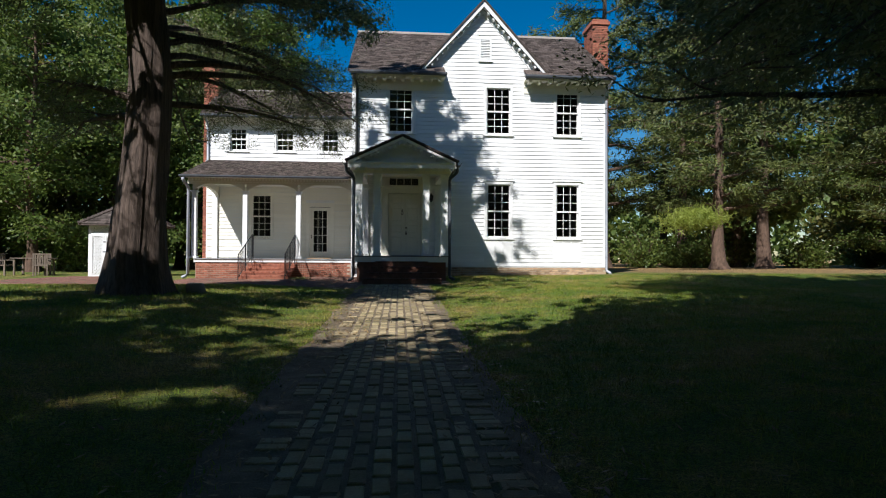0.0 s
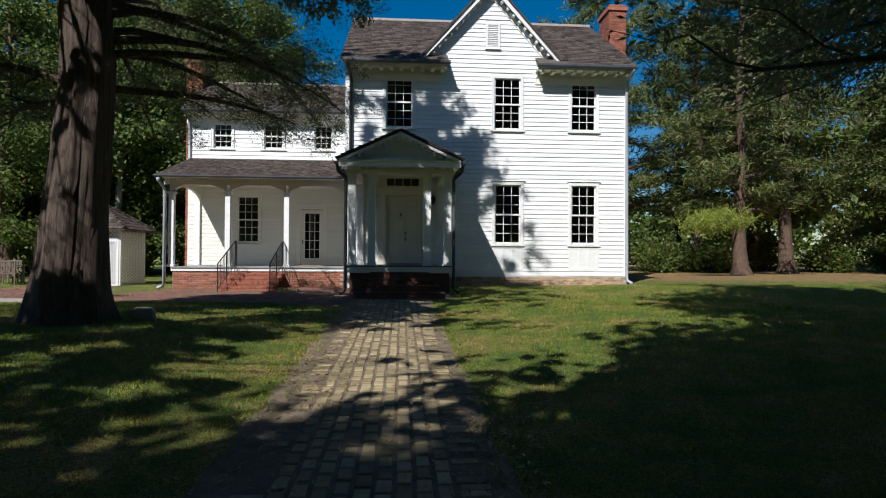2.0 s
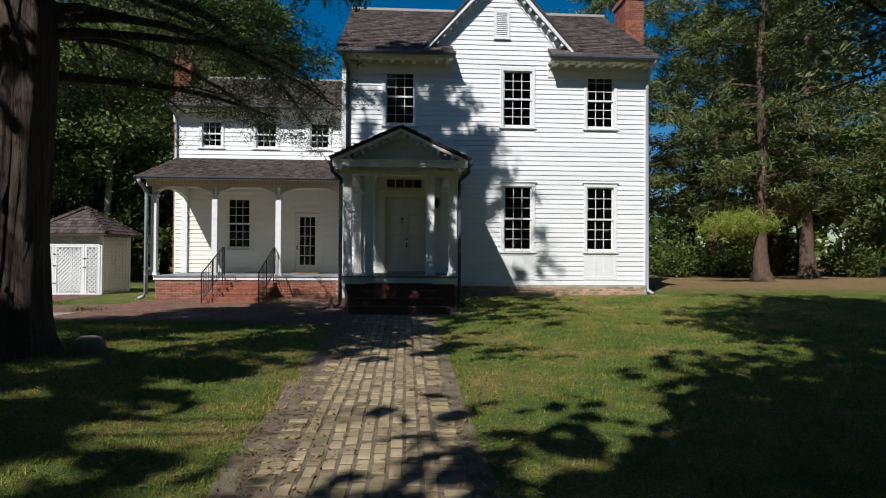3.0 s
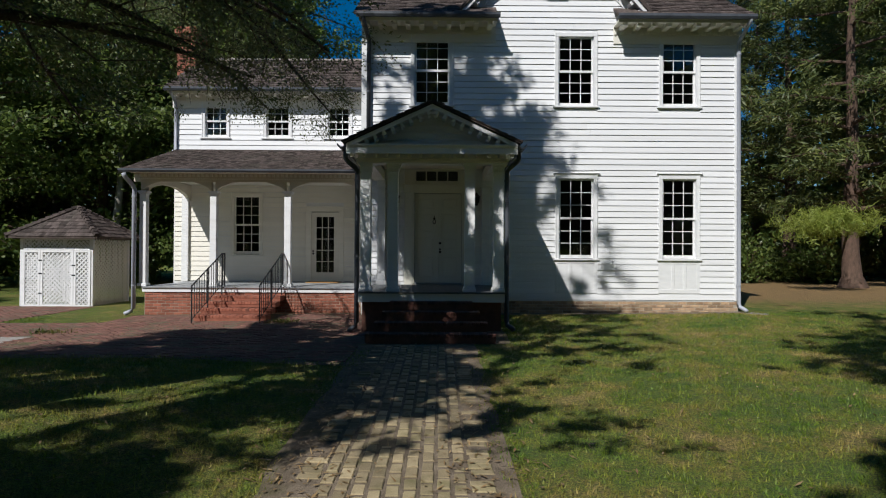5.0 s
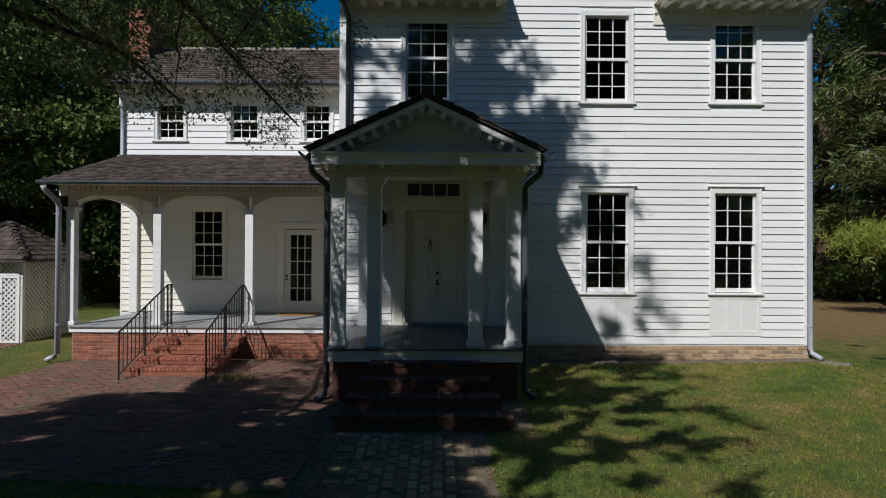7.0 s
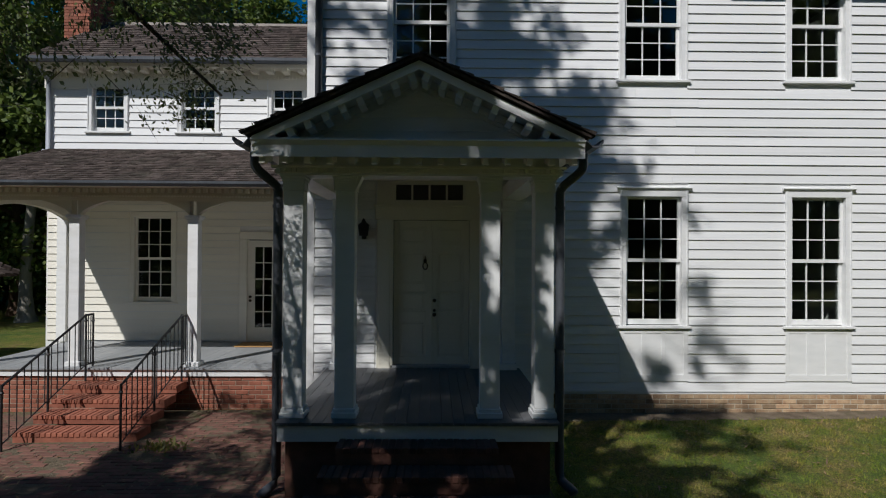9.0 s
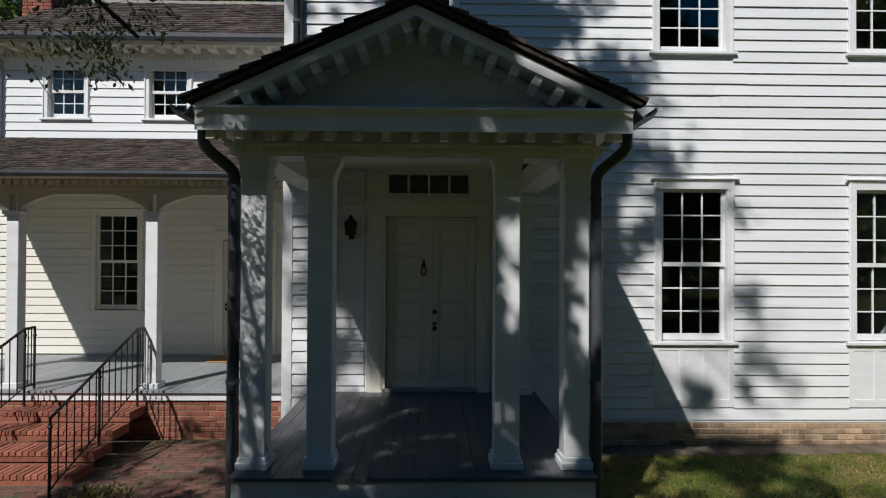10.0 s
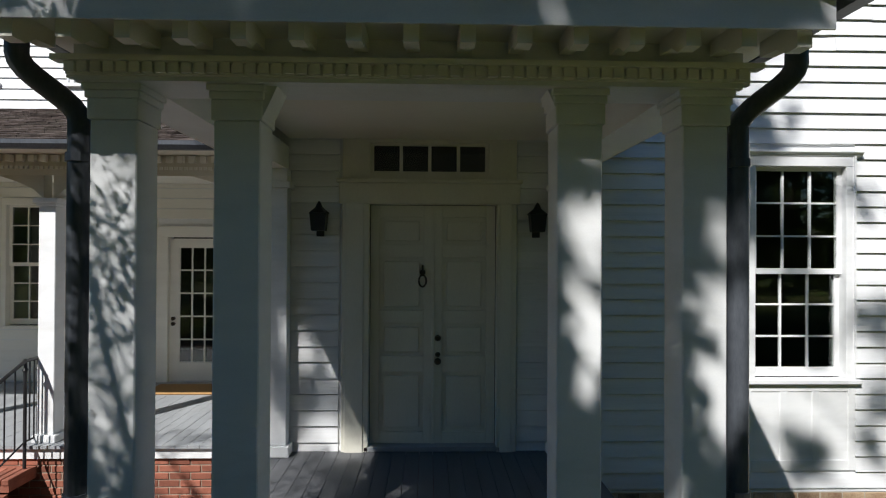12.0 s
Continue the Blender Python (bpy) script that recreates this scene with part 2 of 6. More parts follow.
def grass_material():
    m, t, b = nodes("grass_blades")
    col, _ = turf_colour(t, mk(t, "ShaderNodeNewGeometry").outputs["Position"])
    h = mk(t, "ShaderNodeHueSaturation")
    v = mk(t, "ShaderNodeMapRange")
    v.inputs["To Min"].default_value, v.inputs["To Max"].default_value = 0.65, 1.45
    t.links.new(rand_of(t, True), v.inputs["Value"])
    t.links.new(v.outputs[0], h.inputs["Value"])
    t.links.new(col, h.inputs["Color"])
    t.links.new(h.outputs[0], b.inputs["Base Color"])
    b.inputs["Roughness"].default_value = 0.6
    tr = mk(t, "ShaderNodeBsdfTranslucent")
    t.links.new(h.outputs[0], tr.inputs["Color"])
    ms = mk(t, "ShaderNodeMixShader", Fac=0.35)
    t.links.new(b.outputs[0], ms.inputs[1])
    t.links.new(tr.outputs[0], ms.inputs[2])
    t.links.new(ms.outputs[0], t.nodes["Material Output"].inputs["Surface"])
    return m


GRASS = grass_material()


def lawn_material():
    m, t, b = nodes("lawn")
    pos = mk(t, "ShaderNodeNewGeometry").outputs["Position"]
    f2, f3 = noise_of(t, pos, 24, 5, 0.8), noise_of(t, pos, 75, 3, 0.7)
    turf, _ = turf_colour(t, pos)
    col = mix(t, ramp(t, f2, [(0.36, (0.8, 0.8, 0.8)), (0.56, (0, 0, 0))]), turf, (0.045, 0.06, 0.012))
    col = mix(t, 1.0, col, ramp(t, f3, [(0.34, (0.42, 0.42, 0.42)), (0.5, (0.95, 0.95, 0.9)), (0.64, (1.6, 1.6, 1.4))]), "MULTIPLY")
    t.links.new(col, b.inputs["Base Color"])
    b.inputs["Roughness"].default_value = 0.95
    mixb = mk(t, "ShaderNodeMath")
    mixb.operation = "ADD"
    t.links.new(f2, mixb.inputs[0])
    t.links.new(f3, mixb.inputs[1])
    bump(t, b, mixb.outputs[0], 1.0, 0.05)
    return m


LAWN = lawn_material()


# ---------------------------------------------------------------- building blocks
def box(bm, x0, x1, y0, y1, z0, z1, bevel=0.0):
    vs = [bm.verts.new((x, y, z)) for x in (x0, x1) for y in (y0, y1) for z in (z0, z1)]
    fs = [bm.faces.new([vs[i] for i in q]) for q in ((0, 1, 3, 2), (4, 6, 7, 5), (0, 4, 5, 1), (2, 3, 7, 6), (0, 2, 6, 4), (1, 5, 7, 3))]
    if bevel:
        es = list({e for f in fs for e in f.edges})
        bmesh.ops.bevel(bm, geom=es, offset=bevel, segments=1, affect="EDGES", profile=0.5)
    return vs


def prism(bm, outline, axis, a, b):
    """A closed outline of (u, v) pushed from a to b along x, y or z."""
    def at(u, v, w):
        return {"x": (w, u, v), "y": (u, w, v), "z": (u, v, w)}[axis]
    lo = [bm.verts.new(at(u, v, a)) for u, v in outline]
    hi = [bm.verts.new(at(u, v, b)) for u, v in outline]
    n = len(outline)
    bm.faces.new(lo[::-1])
    bm.faces.new(hi)
    for i in range(n):
        bm.faces.new((lo[i], lo[(i + 1) % n], hi[(i + 1) % n], hi[i]))
    bmesh.ops.recalc_face_normals(bm, faces=bm.faces)


def tube(bm, pts, radii, sides=8, cap=True):
    rings, up = [], Vector((0.31, 0.22, 0.93))
    for i, p in enumerate(pts):
        d = (Vector(pts[min(i + 1, len(pts) - 1)]) - Vector(pts[max(i - 1, 0)])).normalized()
        u = d.cross(up)
        u = (u if u.length > 0.1 else d.cross(Vector((1, 0, 0)))).normalized()
        v = d.cross(u)
        r = radii[i] if isinstance(radii, (list, tuple)) else radii
        rings.append([bm.verts.new(Vector(p) + r * (math.cos(k * math.tau / sides) * u + math.sin(k * math.tau / sides) * v)) for k in range(sides)])
    for a, b in zip(rings, rings[1:]):
        for k in range(sides):
            bm.faces.new((a[k], a[(k + 1) % sides], b[(k + 1) % sides], b[k]))
    if cap:
        bm.faces.new(rings[0][::-1])
        bm.faces.new(rings[-1])


def mesh_from(bm, name, material, smooth=False):
    bmesh.ops.recalc_face_normals(bm, faces=bm.faces)
    me = bpy.data.meshes.new(name)
    bm.to_mesh(me)
    bm.free()
    me.materials.append(material)
    if smooth:
        me.polygons.foreach_set("use_smooth", [True] * len(me.polygons))
    return me


def part(name, bm, material, parent, label="", smooth=False):
    ob = new(name, mesh_from(bm, name, material, smooth))
    ob.parent = parent
    if label:
        tagged(ob, label)
    return ob


def piece(name, me, parent, m):
    ob = new(name, me)
    ob.parent = parent
    ob.matrix_basis = m
    return ob


def thing(name, label, category, group="", kind="", at=(0, 0, 0)):
    ob = new(name)
    ob.location = at
    ob.empty_display_size = 0.2
    return tagged(ob, label, category, group, kind)


def quads_mesh(name, verts, material, per=4):
    me = bpy.data.meshes.new(name)
    n = len(verts) // per
    me.vertices.add(n * per)
    me.vertices.foreach_set("co", np.ascontiguousarray(verts, dtype=np.float32).ravel())
    me.loops.add(n * per)
    me.loops.foreach_set("vertex_index", np.arange(n * per, dtype=np.int32))
    me.polygons.add(n)
    me.polygons.foreach_set("loop_start", np.arange(0, n * per, per, dtype=np.int32))
    me.update(calc_edges=True)
    me.materials.append(material)
    return me


def ground_z(x, y):
    near = max(0.0, min(1.0, (y + 6.0) / 4.0))
    sx = max(-8.5, min(8.5, x)) * near
    side = min(1.0, max(0.0, (abs(x + 0.3) - 0.9) / 3.2))
    side = side * side * (3 - 2 * side) * (0.28 if x < 0 else 0.16) * max(0.0, min(1.0, (-y - 4.5) / 4.0))
    return -0.07 + 0.015 * sx + side + 0.03 * max(-24.0, min(0.0, y + 1.0)) + 0.02 * noise.noise(Vector((x * 0.25, y * 0.25, 0)))


# ---------------------------------------------------------------- ground
def ground():
    bm = bmesh.new()
    xs = sorted(set([-900, -400, -200, -110, -70, -50, -40] + [i * 0.75 for i in range(-44, 53)] + [50, 70, 110, 200, 400, 900]))
    ys = sorted(set([-900, -400, -200, -110, -70, -50, -40] + [i * 0.75 for i in range(-44, 53)] + [50, 70, 110, 200, 400, 900]))
    grid = [[bm.verts.new((x, y, ground_z(x, y))) for x in xs] for y in ys]
    for j in range(len(ys) - 1):
        for i in range(len(xs) - 1):
            bm.faces.new((grid[j][i], grid[j][i + 1], grid[j + 1][i + 1], grid[j + 1][i]))
    ob = new("ground", mesh_from(bm, "ground", LAWN, True))
    return tagged(ob, "lawn of patchy green and dry grass with straw under the trees", "lawn", kind="structure")


ground()

# ---------------------------------------------------------------- walls of the house
COURSE = 0.148
bmb = bmesh.new()
prism(bmb, [(0.004, 0), (-0.028, 0.0), (-0.009, COURSE - 0.009), (0.004, COURSE - 0.009)], "x", 0, 1)
CLAP = mesh_from(bmb, "clapboard", BOARD)
# White porch boards tinted cream, with the warm bounce light in the colour.
bmb = bmesh.new()
prism(bmb, [(0.004, 0), (-0.028, 0.0), (-0.009, COURSE - 0.009), (0.004, COURSE - 0.009)], "x", 0, 1)
CLAP_BOUNCE = mesh_from(bmb, "clapboard_bounce_warmed", CREAM)


def slab_wall(name, y0, y1, x0, x1, z0, z1, holes, label, material=WHITE, gable=None):
    xs = sorted({x0, x1, *[h[0] for h in holes], *[h[1] for h in holes]})
    zs = sorted({z0, z1, *[h[2] for h in holes], *[h[3] for h in holes]})
    bm = bmesh.new()
    for a, b in zip(xs, xs[1:]):
        run = None
        for c, d in zip(zs, zs[1:]):
            hit = any(h[0] < (a + b) / 2 < h[1] and h[2] < (c + d) / 2 < h[3] for h in holes)
            if hit:
                if run:
                    box(bm, a, b, y0, y1, *run)
                run = None
            else:
                run = (run[0], d) if run else (c, d)
        if run:
            box(bm, a, b, y0, y1, *run)
    if gable:
        prism(bm, gable, "y", y0, y1)
    ob = new(name, mesh_from(bm, name, material))
    return tagged(ob, label, "wall", kind="structure")


def clap(parent, y, x0, x1, z0, z1, gaps, mesh=CLAP, limits=None, tall=1.0):
    """Overlapping boards from z0 up to z1, broken at the gaps (x0, x1, z0, z1)."""
    step = COURSE * tall
    n = round((z1 - z0) / step)
    for i in range(n):
        z = z0 + i * step
        lo, hi = (x0, x1) if limits is None else limits(z + COURSE)
        if hi - lo < 0.1:
            continue
        runs = [(lo, hi)]
        for g in gaps:
            if g[2] < z + COURSE - 0.01 and g[3] > z + 0.01:
                runs = [r for a, b in runs for r in ((a, min(b, g[0])), (max(a, g[1]), b)) if r[1] - r[0] > 0.02]
        cut = []
        for a, b in runs:
            if b - a > 4.2:
                k = random.uniform(0.35, 0.65) * (b - a) + a
                cut += [(a, k - 0.001), (k + 0.001, b)]
            else:
                cut.append((a, b))
        for a, b in cut:
            piece("board", mesh, parent, Matrix.LocRotScale((a, y + random.uniform(-0.0015, 0.0015), z + random.uniform(-0.003, 0.003)),
                                                            Euler((random.uniform(-0.006, 0.006), random.uniform(-0.0006, 0.0006), 0)), (b - a, 1, tall)))


PANE = None


def pane_mesh():
    global PANE
    if PANE is None:
        bm = bmesh.new()
        box(bm, -0.5, 0.5, -0.002, 0.002, -0.5, 0.5)
        PANE = mesh_from(bm, "pane", GLASS)
    return PANE


def sash(parent, name, x0, x1, z0, z1, y, cols, rows, paint, stile=0.045, mun=0.018, foot=0.054):
    bm = bmesh.new()
    box(bm, x0, x0 + stile, y, y + 0.035, z0, z1)
    box(bm, x1 - stile, x1, y, y + 0.035, z0, z1)
    box(bm, x0 + stile, x1 - stile, y + 0.001, y + 0.034, z0, z0 + foot)
    box(bm, x0 + stile, x1 - stile, y + 0.001, y + 0.034, z1 - stile * 0.8, z1)
    ax, bx, az, bz = x0 + stile, x1 - stile, z0 + foot, z1 - stile * 0.8
    w, h = (bx - ax - (cols - 1) * mun) / cols, (bz - az - (rows - 1) * mun) / rows
    for i in range(1, cols):
        c = ax + i * w + (i - 1) * mun
        box(bm, c, c + mun, y + 0.004, y + 0.03, az, bz)
    for j in range(1, rows):
        c = az + j * h + (j - 1) * mun
        box(bm, ax, bx, y + 0.006, y + 0.028, c, c + mun)
    ob = part(name, bm, paint, parent)
    for i in range(cols):
        for j in range(rows):
            g = piece("pane", pane_mesh(), ob, Matrix.LocRotScale((ax + i * (w + mun) + w / 2, y + 0.018, az + j * (h + mun) + h / 2),
                      Euler((random.uniform(-0.007, 0.007), 0, random.uniform(-0.007, 0.007))), (w, 1, h)))
            g.visible_shadow = False
    return ob


def window(name, x0, x1, z0, z1, y, cols, top, bottom, label, cap=True, apron=False, paint=WHITE):
    """x0..z1: the outer edge of the sashes; y: the face of the wall."""
    w = thing(name, label, "window", kind="structure", at=(0, 0, 0))
    c = 0.10
    bm = bmesh.new()
    for a, b in ((x0 - c, x0), (x1, x1 + c)):
        box(bm, a, b, y - 0.04, y + 0.12, z0 - 0.02, z1, 0.004)
    box(bm, x0 - c, x1 + c, y - 0.041, y + 0.12, z1, z1 + c, 0.004)
    for a, b in ((x0 - c + 0.012, x0 - c + 0.03), (x1 + c - 0.03, x1 + c - 0.012)):
        box(bm, a, b, y - 0.055, y - 0.04, z0 - 0.02, z1 + c)
    part("window_frame", bm, paint, w)
    bm = bmesh.new()
    box(bm, x0 - c - 0.04, x1 + c + 0.04, y - 0.065, y + 0.1, z0 - 0.055, z0 - 0.012, 0.006)
    part("window_sill", bm, paint, w)
    if cap:
        bm = bmesh.new()
        prism(bm, [(y, z1 + c), (y - 0.05, z1 + c), (y - 0.055, z1 + c + 0.015), (y - 0.075, z1 + c + 0.03), (y - 0.075, z1 + c + 0.042), (y, z1 + c + 0.06)],
              "x", x0 - c - 0.05, x1 + c + 0.05)
        part("head_moulding", bm, paint, w)
    mid = z0 + (z1 - z0) * bottom / (top + bottom)
    sash(w, "upper_sash", x0, x1, mid - 0.02, z1, y + 0.03, cols, top, paint)
    sash(w, "lower_sash", x0, x1, z0, mid + 0.02, y + 0.066, cols, bottom, paint, foot=0.085)
    if apron:
        bm = bmesh.new()
        a, b, lo, hi = x0 - c, x1 + c, apron, z0 - 0.06
        box(bm, a, b, y - 0.012, y, lo, hi)
        rails = [(a, a + 0.07, lo, hi), (b - 0.07, b, lo, hi), (a + 0.07, b - 0.07, hi - 0.07, hi), (a + 0.07, b - 0.07, lo, lo + 0.10)]
        for k in (1, 2):
            c0 = a + 0.07 + (b - a - 0.14) * k / 3
            rails.append((c0 - 0.035, c0 + 0.035, lo + 0.10, hi - 0.07))
        for q in rails:
            box(bm, q[0], q[1], y - 0.021, y - 0.01, q[2], q[3], 0.003)
        part("apron_panel", bm, paint, w)
    return w


XL, XR = -1.93, 7.59          # main block
WY, WX = 3.42, -8.155           # wing's front wall and outer corner
GC, GH, GZ, GE = 2.87, 2.45, 7.30, 9.95   # gable: middle, half width, foot, tip
LOW = [(3.05, 3.92, 1.36, 3.36), (5.65, 6.50, 1.36, 3.36)]
UP = [(-0.60, 0.28, 5.20, 6.94), (3.02, 3.91, 5.20, 6.94), (5.65, 6.50, 5.20, 6.94)]
DOOR = (-0.60, 0.63, 0.70, 3.60)
VENT = (2.73, 3.20, 7.93, 8.80)


def main_front():
    w = slab_wall("wall_front", 0.0, 0.2, XL, XR, 0.25, GZ, [*[(a - 0.04, b + 0.04, c - 0.035, d + 0.04) for a, b, c, d in (*LOW, *UP)], DOOR], "white painted clapboard front wall of the main block",
                  gable=[(GC - GH, GZ), (GC + GH, GZ), (GC, GE)])
    gaps = [(a - 0.10, b + 0.10, c - 0.06, d + 0.13) for a, b, c, d in UP]
    gaps += [(a - 0.10, b + 0.10, 0.50, d + 0.15) for a, b, c, d in LOW]
    gaps += [(-0.86, 0.80, 0.3, 3.70)]
    clap(w, 0, XL + 0.13, XR - 0.13, 0.323, 7.10, gaps)
    slope = (GE - GZ) / GH
    clap(w, 0, 0, 0, 7.133, 9.79, [(VENT[0] - 0.02, VENT[1] + 0.02, VENT[2], VENT[3])],
         limits=lambda z: (max(GC - GH + 0.1, GC - (GE - z) / slope), min(GC + GH - 0.1, GC + (GE - z) / slope)))
    for a, b in ((XL, XL + 0.13), (XR - 0.13, XR)):
        bm = bmesh.new()
        box(bm, a, b, -0.032, 0, 0.3, 6.95, 0.004)
        part("corner_board", bm, WHITE, w)
    bm = bmesh.new()
    box(bm, XL, XR, -0.02, 0, 0.287, 0.30)
    part("water_table", bm, WHITE, w)
    return w


main_front()


def vent():
    v = thing("gable_vent", "white louvred wooden vent in the gable", "vent")
    x0, x1, z0, z1 = VENT
    bm = bmesh.new()
    for q in ((x0, x0 + 0.07, z0, z1), (x1 - 0.07, x1, z0, z1), (x0 + 0.07, x1 - 0.07, z1 - 0.07, z1), (x0 + 0.07, x1 - 0.07, z0, z0 + 0.06)):
        box(bm, q[0], q[1], -0.05, 0.0, q[2], q[3])
    box(bm, x0 - 0.03, x1 + 0.03, -0.08, 0, z0 - 0.03, z0 - 0.001)
    part("frame", bm, WHITE, v)
    for i in range(12):
        bm = bmesh.new()
        z = z0 + 0.075 + i * 0.061
        prism(bm, [(-0.045, z), (-0.04, z - 0.006), (-0.004, z + 0.044), (-0.009, z + 0.05)], "x", x0 + 0.07, x1 - 0.07)
        part("slat", bm, WHITE, v)


vent()


def block(name, x0, x1, y0, y1, z0, z1, label, material=WHITE, t=0.2):
    """Side and back walls with floors, which close the house behind its front."""
    for nm, q in (("wall_left", (x0, x0 + t, y0, y1)), ("wall_right", (x1 - t, x1, y0, y1)), ("wall_back", (x0 + t, x1 - t, y1 - t, y1))):
        bm = bmesh.new()
        box(bm, q[0], q[1], q[2], q[3], z0, z1)
        ob = new(name + "_" + nm, mesh_from(bm, name + "_" + nm, material))
        tagged(ob, label, "wall", kind="structure")


block("main", XL, XR, 0.2, 9.2, -0.2, 7.3, "white painted side wall of the main block")
block("wing", WX, XL - 0.01, WY + 0.2, 8.6, -0.4, 6.37, "white painted outer wall of the wing")
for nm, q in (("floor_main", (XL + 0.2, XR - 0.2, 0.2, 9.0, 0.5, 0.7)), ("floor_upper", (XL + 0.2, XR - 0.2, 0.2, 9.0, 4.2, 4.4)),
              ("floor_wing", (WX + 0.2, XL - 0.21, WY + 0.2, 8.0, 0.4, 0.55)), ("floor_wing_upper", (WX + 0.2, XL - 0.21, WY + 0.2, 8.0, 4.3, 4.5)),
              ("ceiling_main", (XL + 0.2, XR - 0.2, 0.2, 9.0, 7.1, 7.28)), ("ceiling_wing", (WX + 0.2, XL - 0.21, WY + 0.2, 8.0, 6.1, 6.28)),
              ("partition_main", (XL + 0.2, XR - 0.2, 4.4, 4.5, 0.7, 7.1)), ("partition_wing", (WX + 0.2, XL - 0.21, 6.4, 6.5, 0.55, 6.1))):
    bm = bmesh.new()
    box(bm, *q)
    tagged(new(nm, mesh_from(bm, nm, ROOM_DARK)), "plain interior surface coloured dark for the dim rooms behind the windows", "interior", kind="structure")

for i, (a, b, c, d) in enumerate(LOW):
    window("window_%d" % (i + 1), a, b, c, d, 0, 3, 3, 3, "tall white nine over nine sash window with a panel below", apron=0.485)
for i, (a, b, c, d) in enumerate(UP):
    window("window_%d" % (i + 3), a, b, c, d, 0, 3, 3, 3, "white nine over nine sash window of the upper storey", cap=False)

# wing
WUP = [(-7.22, -6.545, 5.03, 6.02), (-5.33, -4.62, 5.03, 6.02), (-3.425, -2.755, 5.03, 6.02)]
WLOW = (-6.30, -5.51, 1.42, 3.21)
WDOOR = (-3.94, -3.05, 0.56, 2.76)


def wing_front():
    w = slab_wall("wall_wing_front", WY, WY + 0.2, WX, XL - 0.01, -0.3, 6.42, [*[(a - 0.04, b + 0.04, c - 0.035, d + 0.04) for a, b, c, d in (*WUP, WLOW)], WDOOR], "white clapboard front wall of the lower wing")
    clap(w, WY, WX + 0.13, XL - 0.02, 4.62, 6.10, [(a - 0.10, b + 0.10, c - 0.06, d + 0.10) for a, b, c, d in WUP], tall=1.088)
    clap(w, WY, WX + 0.03, XL - 0.02, 0.60, 3.80, [(WLOW[0] - 0.1, WLOW[1] + 0.1, WLOW[2] - 0.06, WLOW[3] + 0.1), (WDOOR[0] - 0.14, WDOOR[1] + 0.14, 0.5, 2.9)], CLAP_BOUNCE, tall=1.022)
    bm = bmesh.new()
    box(bm, WX, WX + 0.13, WY - 0.032, WY, 4.4, 6.37)
    part("corner_board", bm, WHITE, w)
    return w


wing_front()
for i, (a, b, c, d) in enumerate(WUP):
    window("window_%d" % (i + 6), a, b, c, d, WY, 3, 2, 2, "small white six over six sash window of the wing", cap=False)
window("window_9", *WLOW, WY, 3, 3, 3, "cream framed nine over nine window under the porch", cap=False, paint=CREAM)


# ---------------------------------------------------------------- roofs
def shingle_rows(bm, origin, along, up, length, slope_len, normal, exposure=0.19, width=0.15, inside=None, thick=0.014):
    """Overlapping shingles laid from the eave upwards on a plane; inside(u, v) tells where the roof is."""
    along, up, normal = Vector(along).normalized(), Vector(up).normalized(), Vector(normal).normalized()
    o = Vector(origin)
    v = 0.0
    while v < slope_len:
        u = -random.uniform(0, width)
        while u < length:
            w = width * random.uniform(0.6, 1.35)
            a, b = max(u, 0), min(u + w - 0.004, length)
            u += w
            if b - a < 0.02:
                continue
            top = min(v + exposure * 1.25, slope_len)
            if inside and not (inside((a + b) / 2, v + exposure * 0.5)):
                continue
            butt = random.uniform(-0.012, 0.008)
            t = thick * random.uniform(0.7, 1.5)
            q = [o + along * x + up * y + normal * h for x, y, h in
                 ((a, v + butt, 0.012 + t), (b, v + butt, 0.012 + t * random.uniform(0.8, 1.2)), (b, top, 0.010), (a, top, 0.010), (a, v + butt, 0.0), (b, v + butt, 0.0))]
            vs = [bm.verts.new(p) for p in q]
            bm.faces.new((vs[0], vs[1], vs[2], vs[3]))
            bm.faces.new((vs[4], vs[5], vs[1], vs[0]))
            bm.faces.new((vs[4], vs[0], vs[3]))
            bm.faces.new((vs[5], vs[2], vs[1]))
        v += exposure


def slope_of(y0, z0, y1, z1):
    d = Vector((0, y1 - y0, z1 - z0))
    return d.normalized(), d.length, Vector((0, -d.z, d.y)).normalized()


def dentils(bm, x0, x1, y0, y1, z0, z1, pitch, duty=0.6):
    n = int((x1 - x0) / pitch)
    for i in range(n):
        a = x0 + (i + 0.5 * (1 - duty)) * pitch
        box(bm, a, a + pitch * duty, y0, y1, z0, z1)


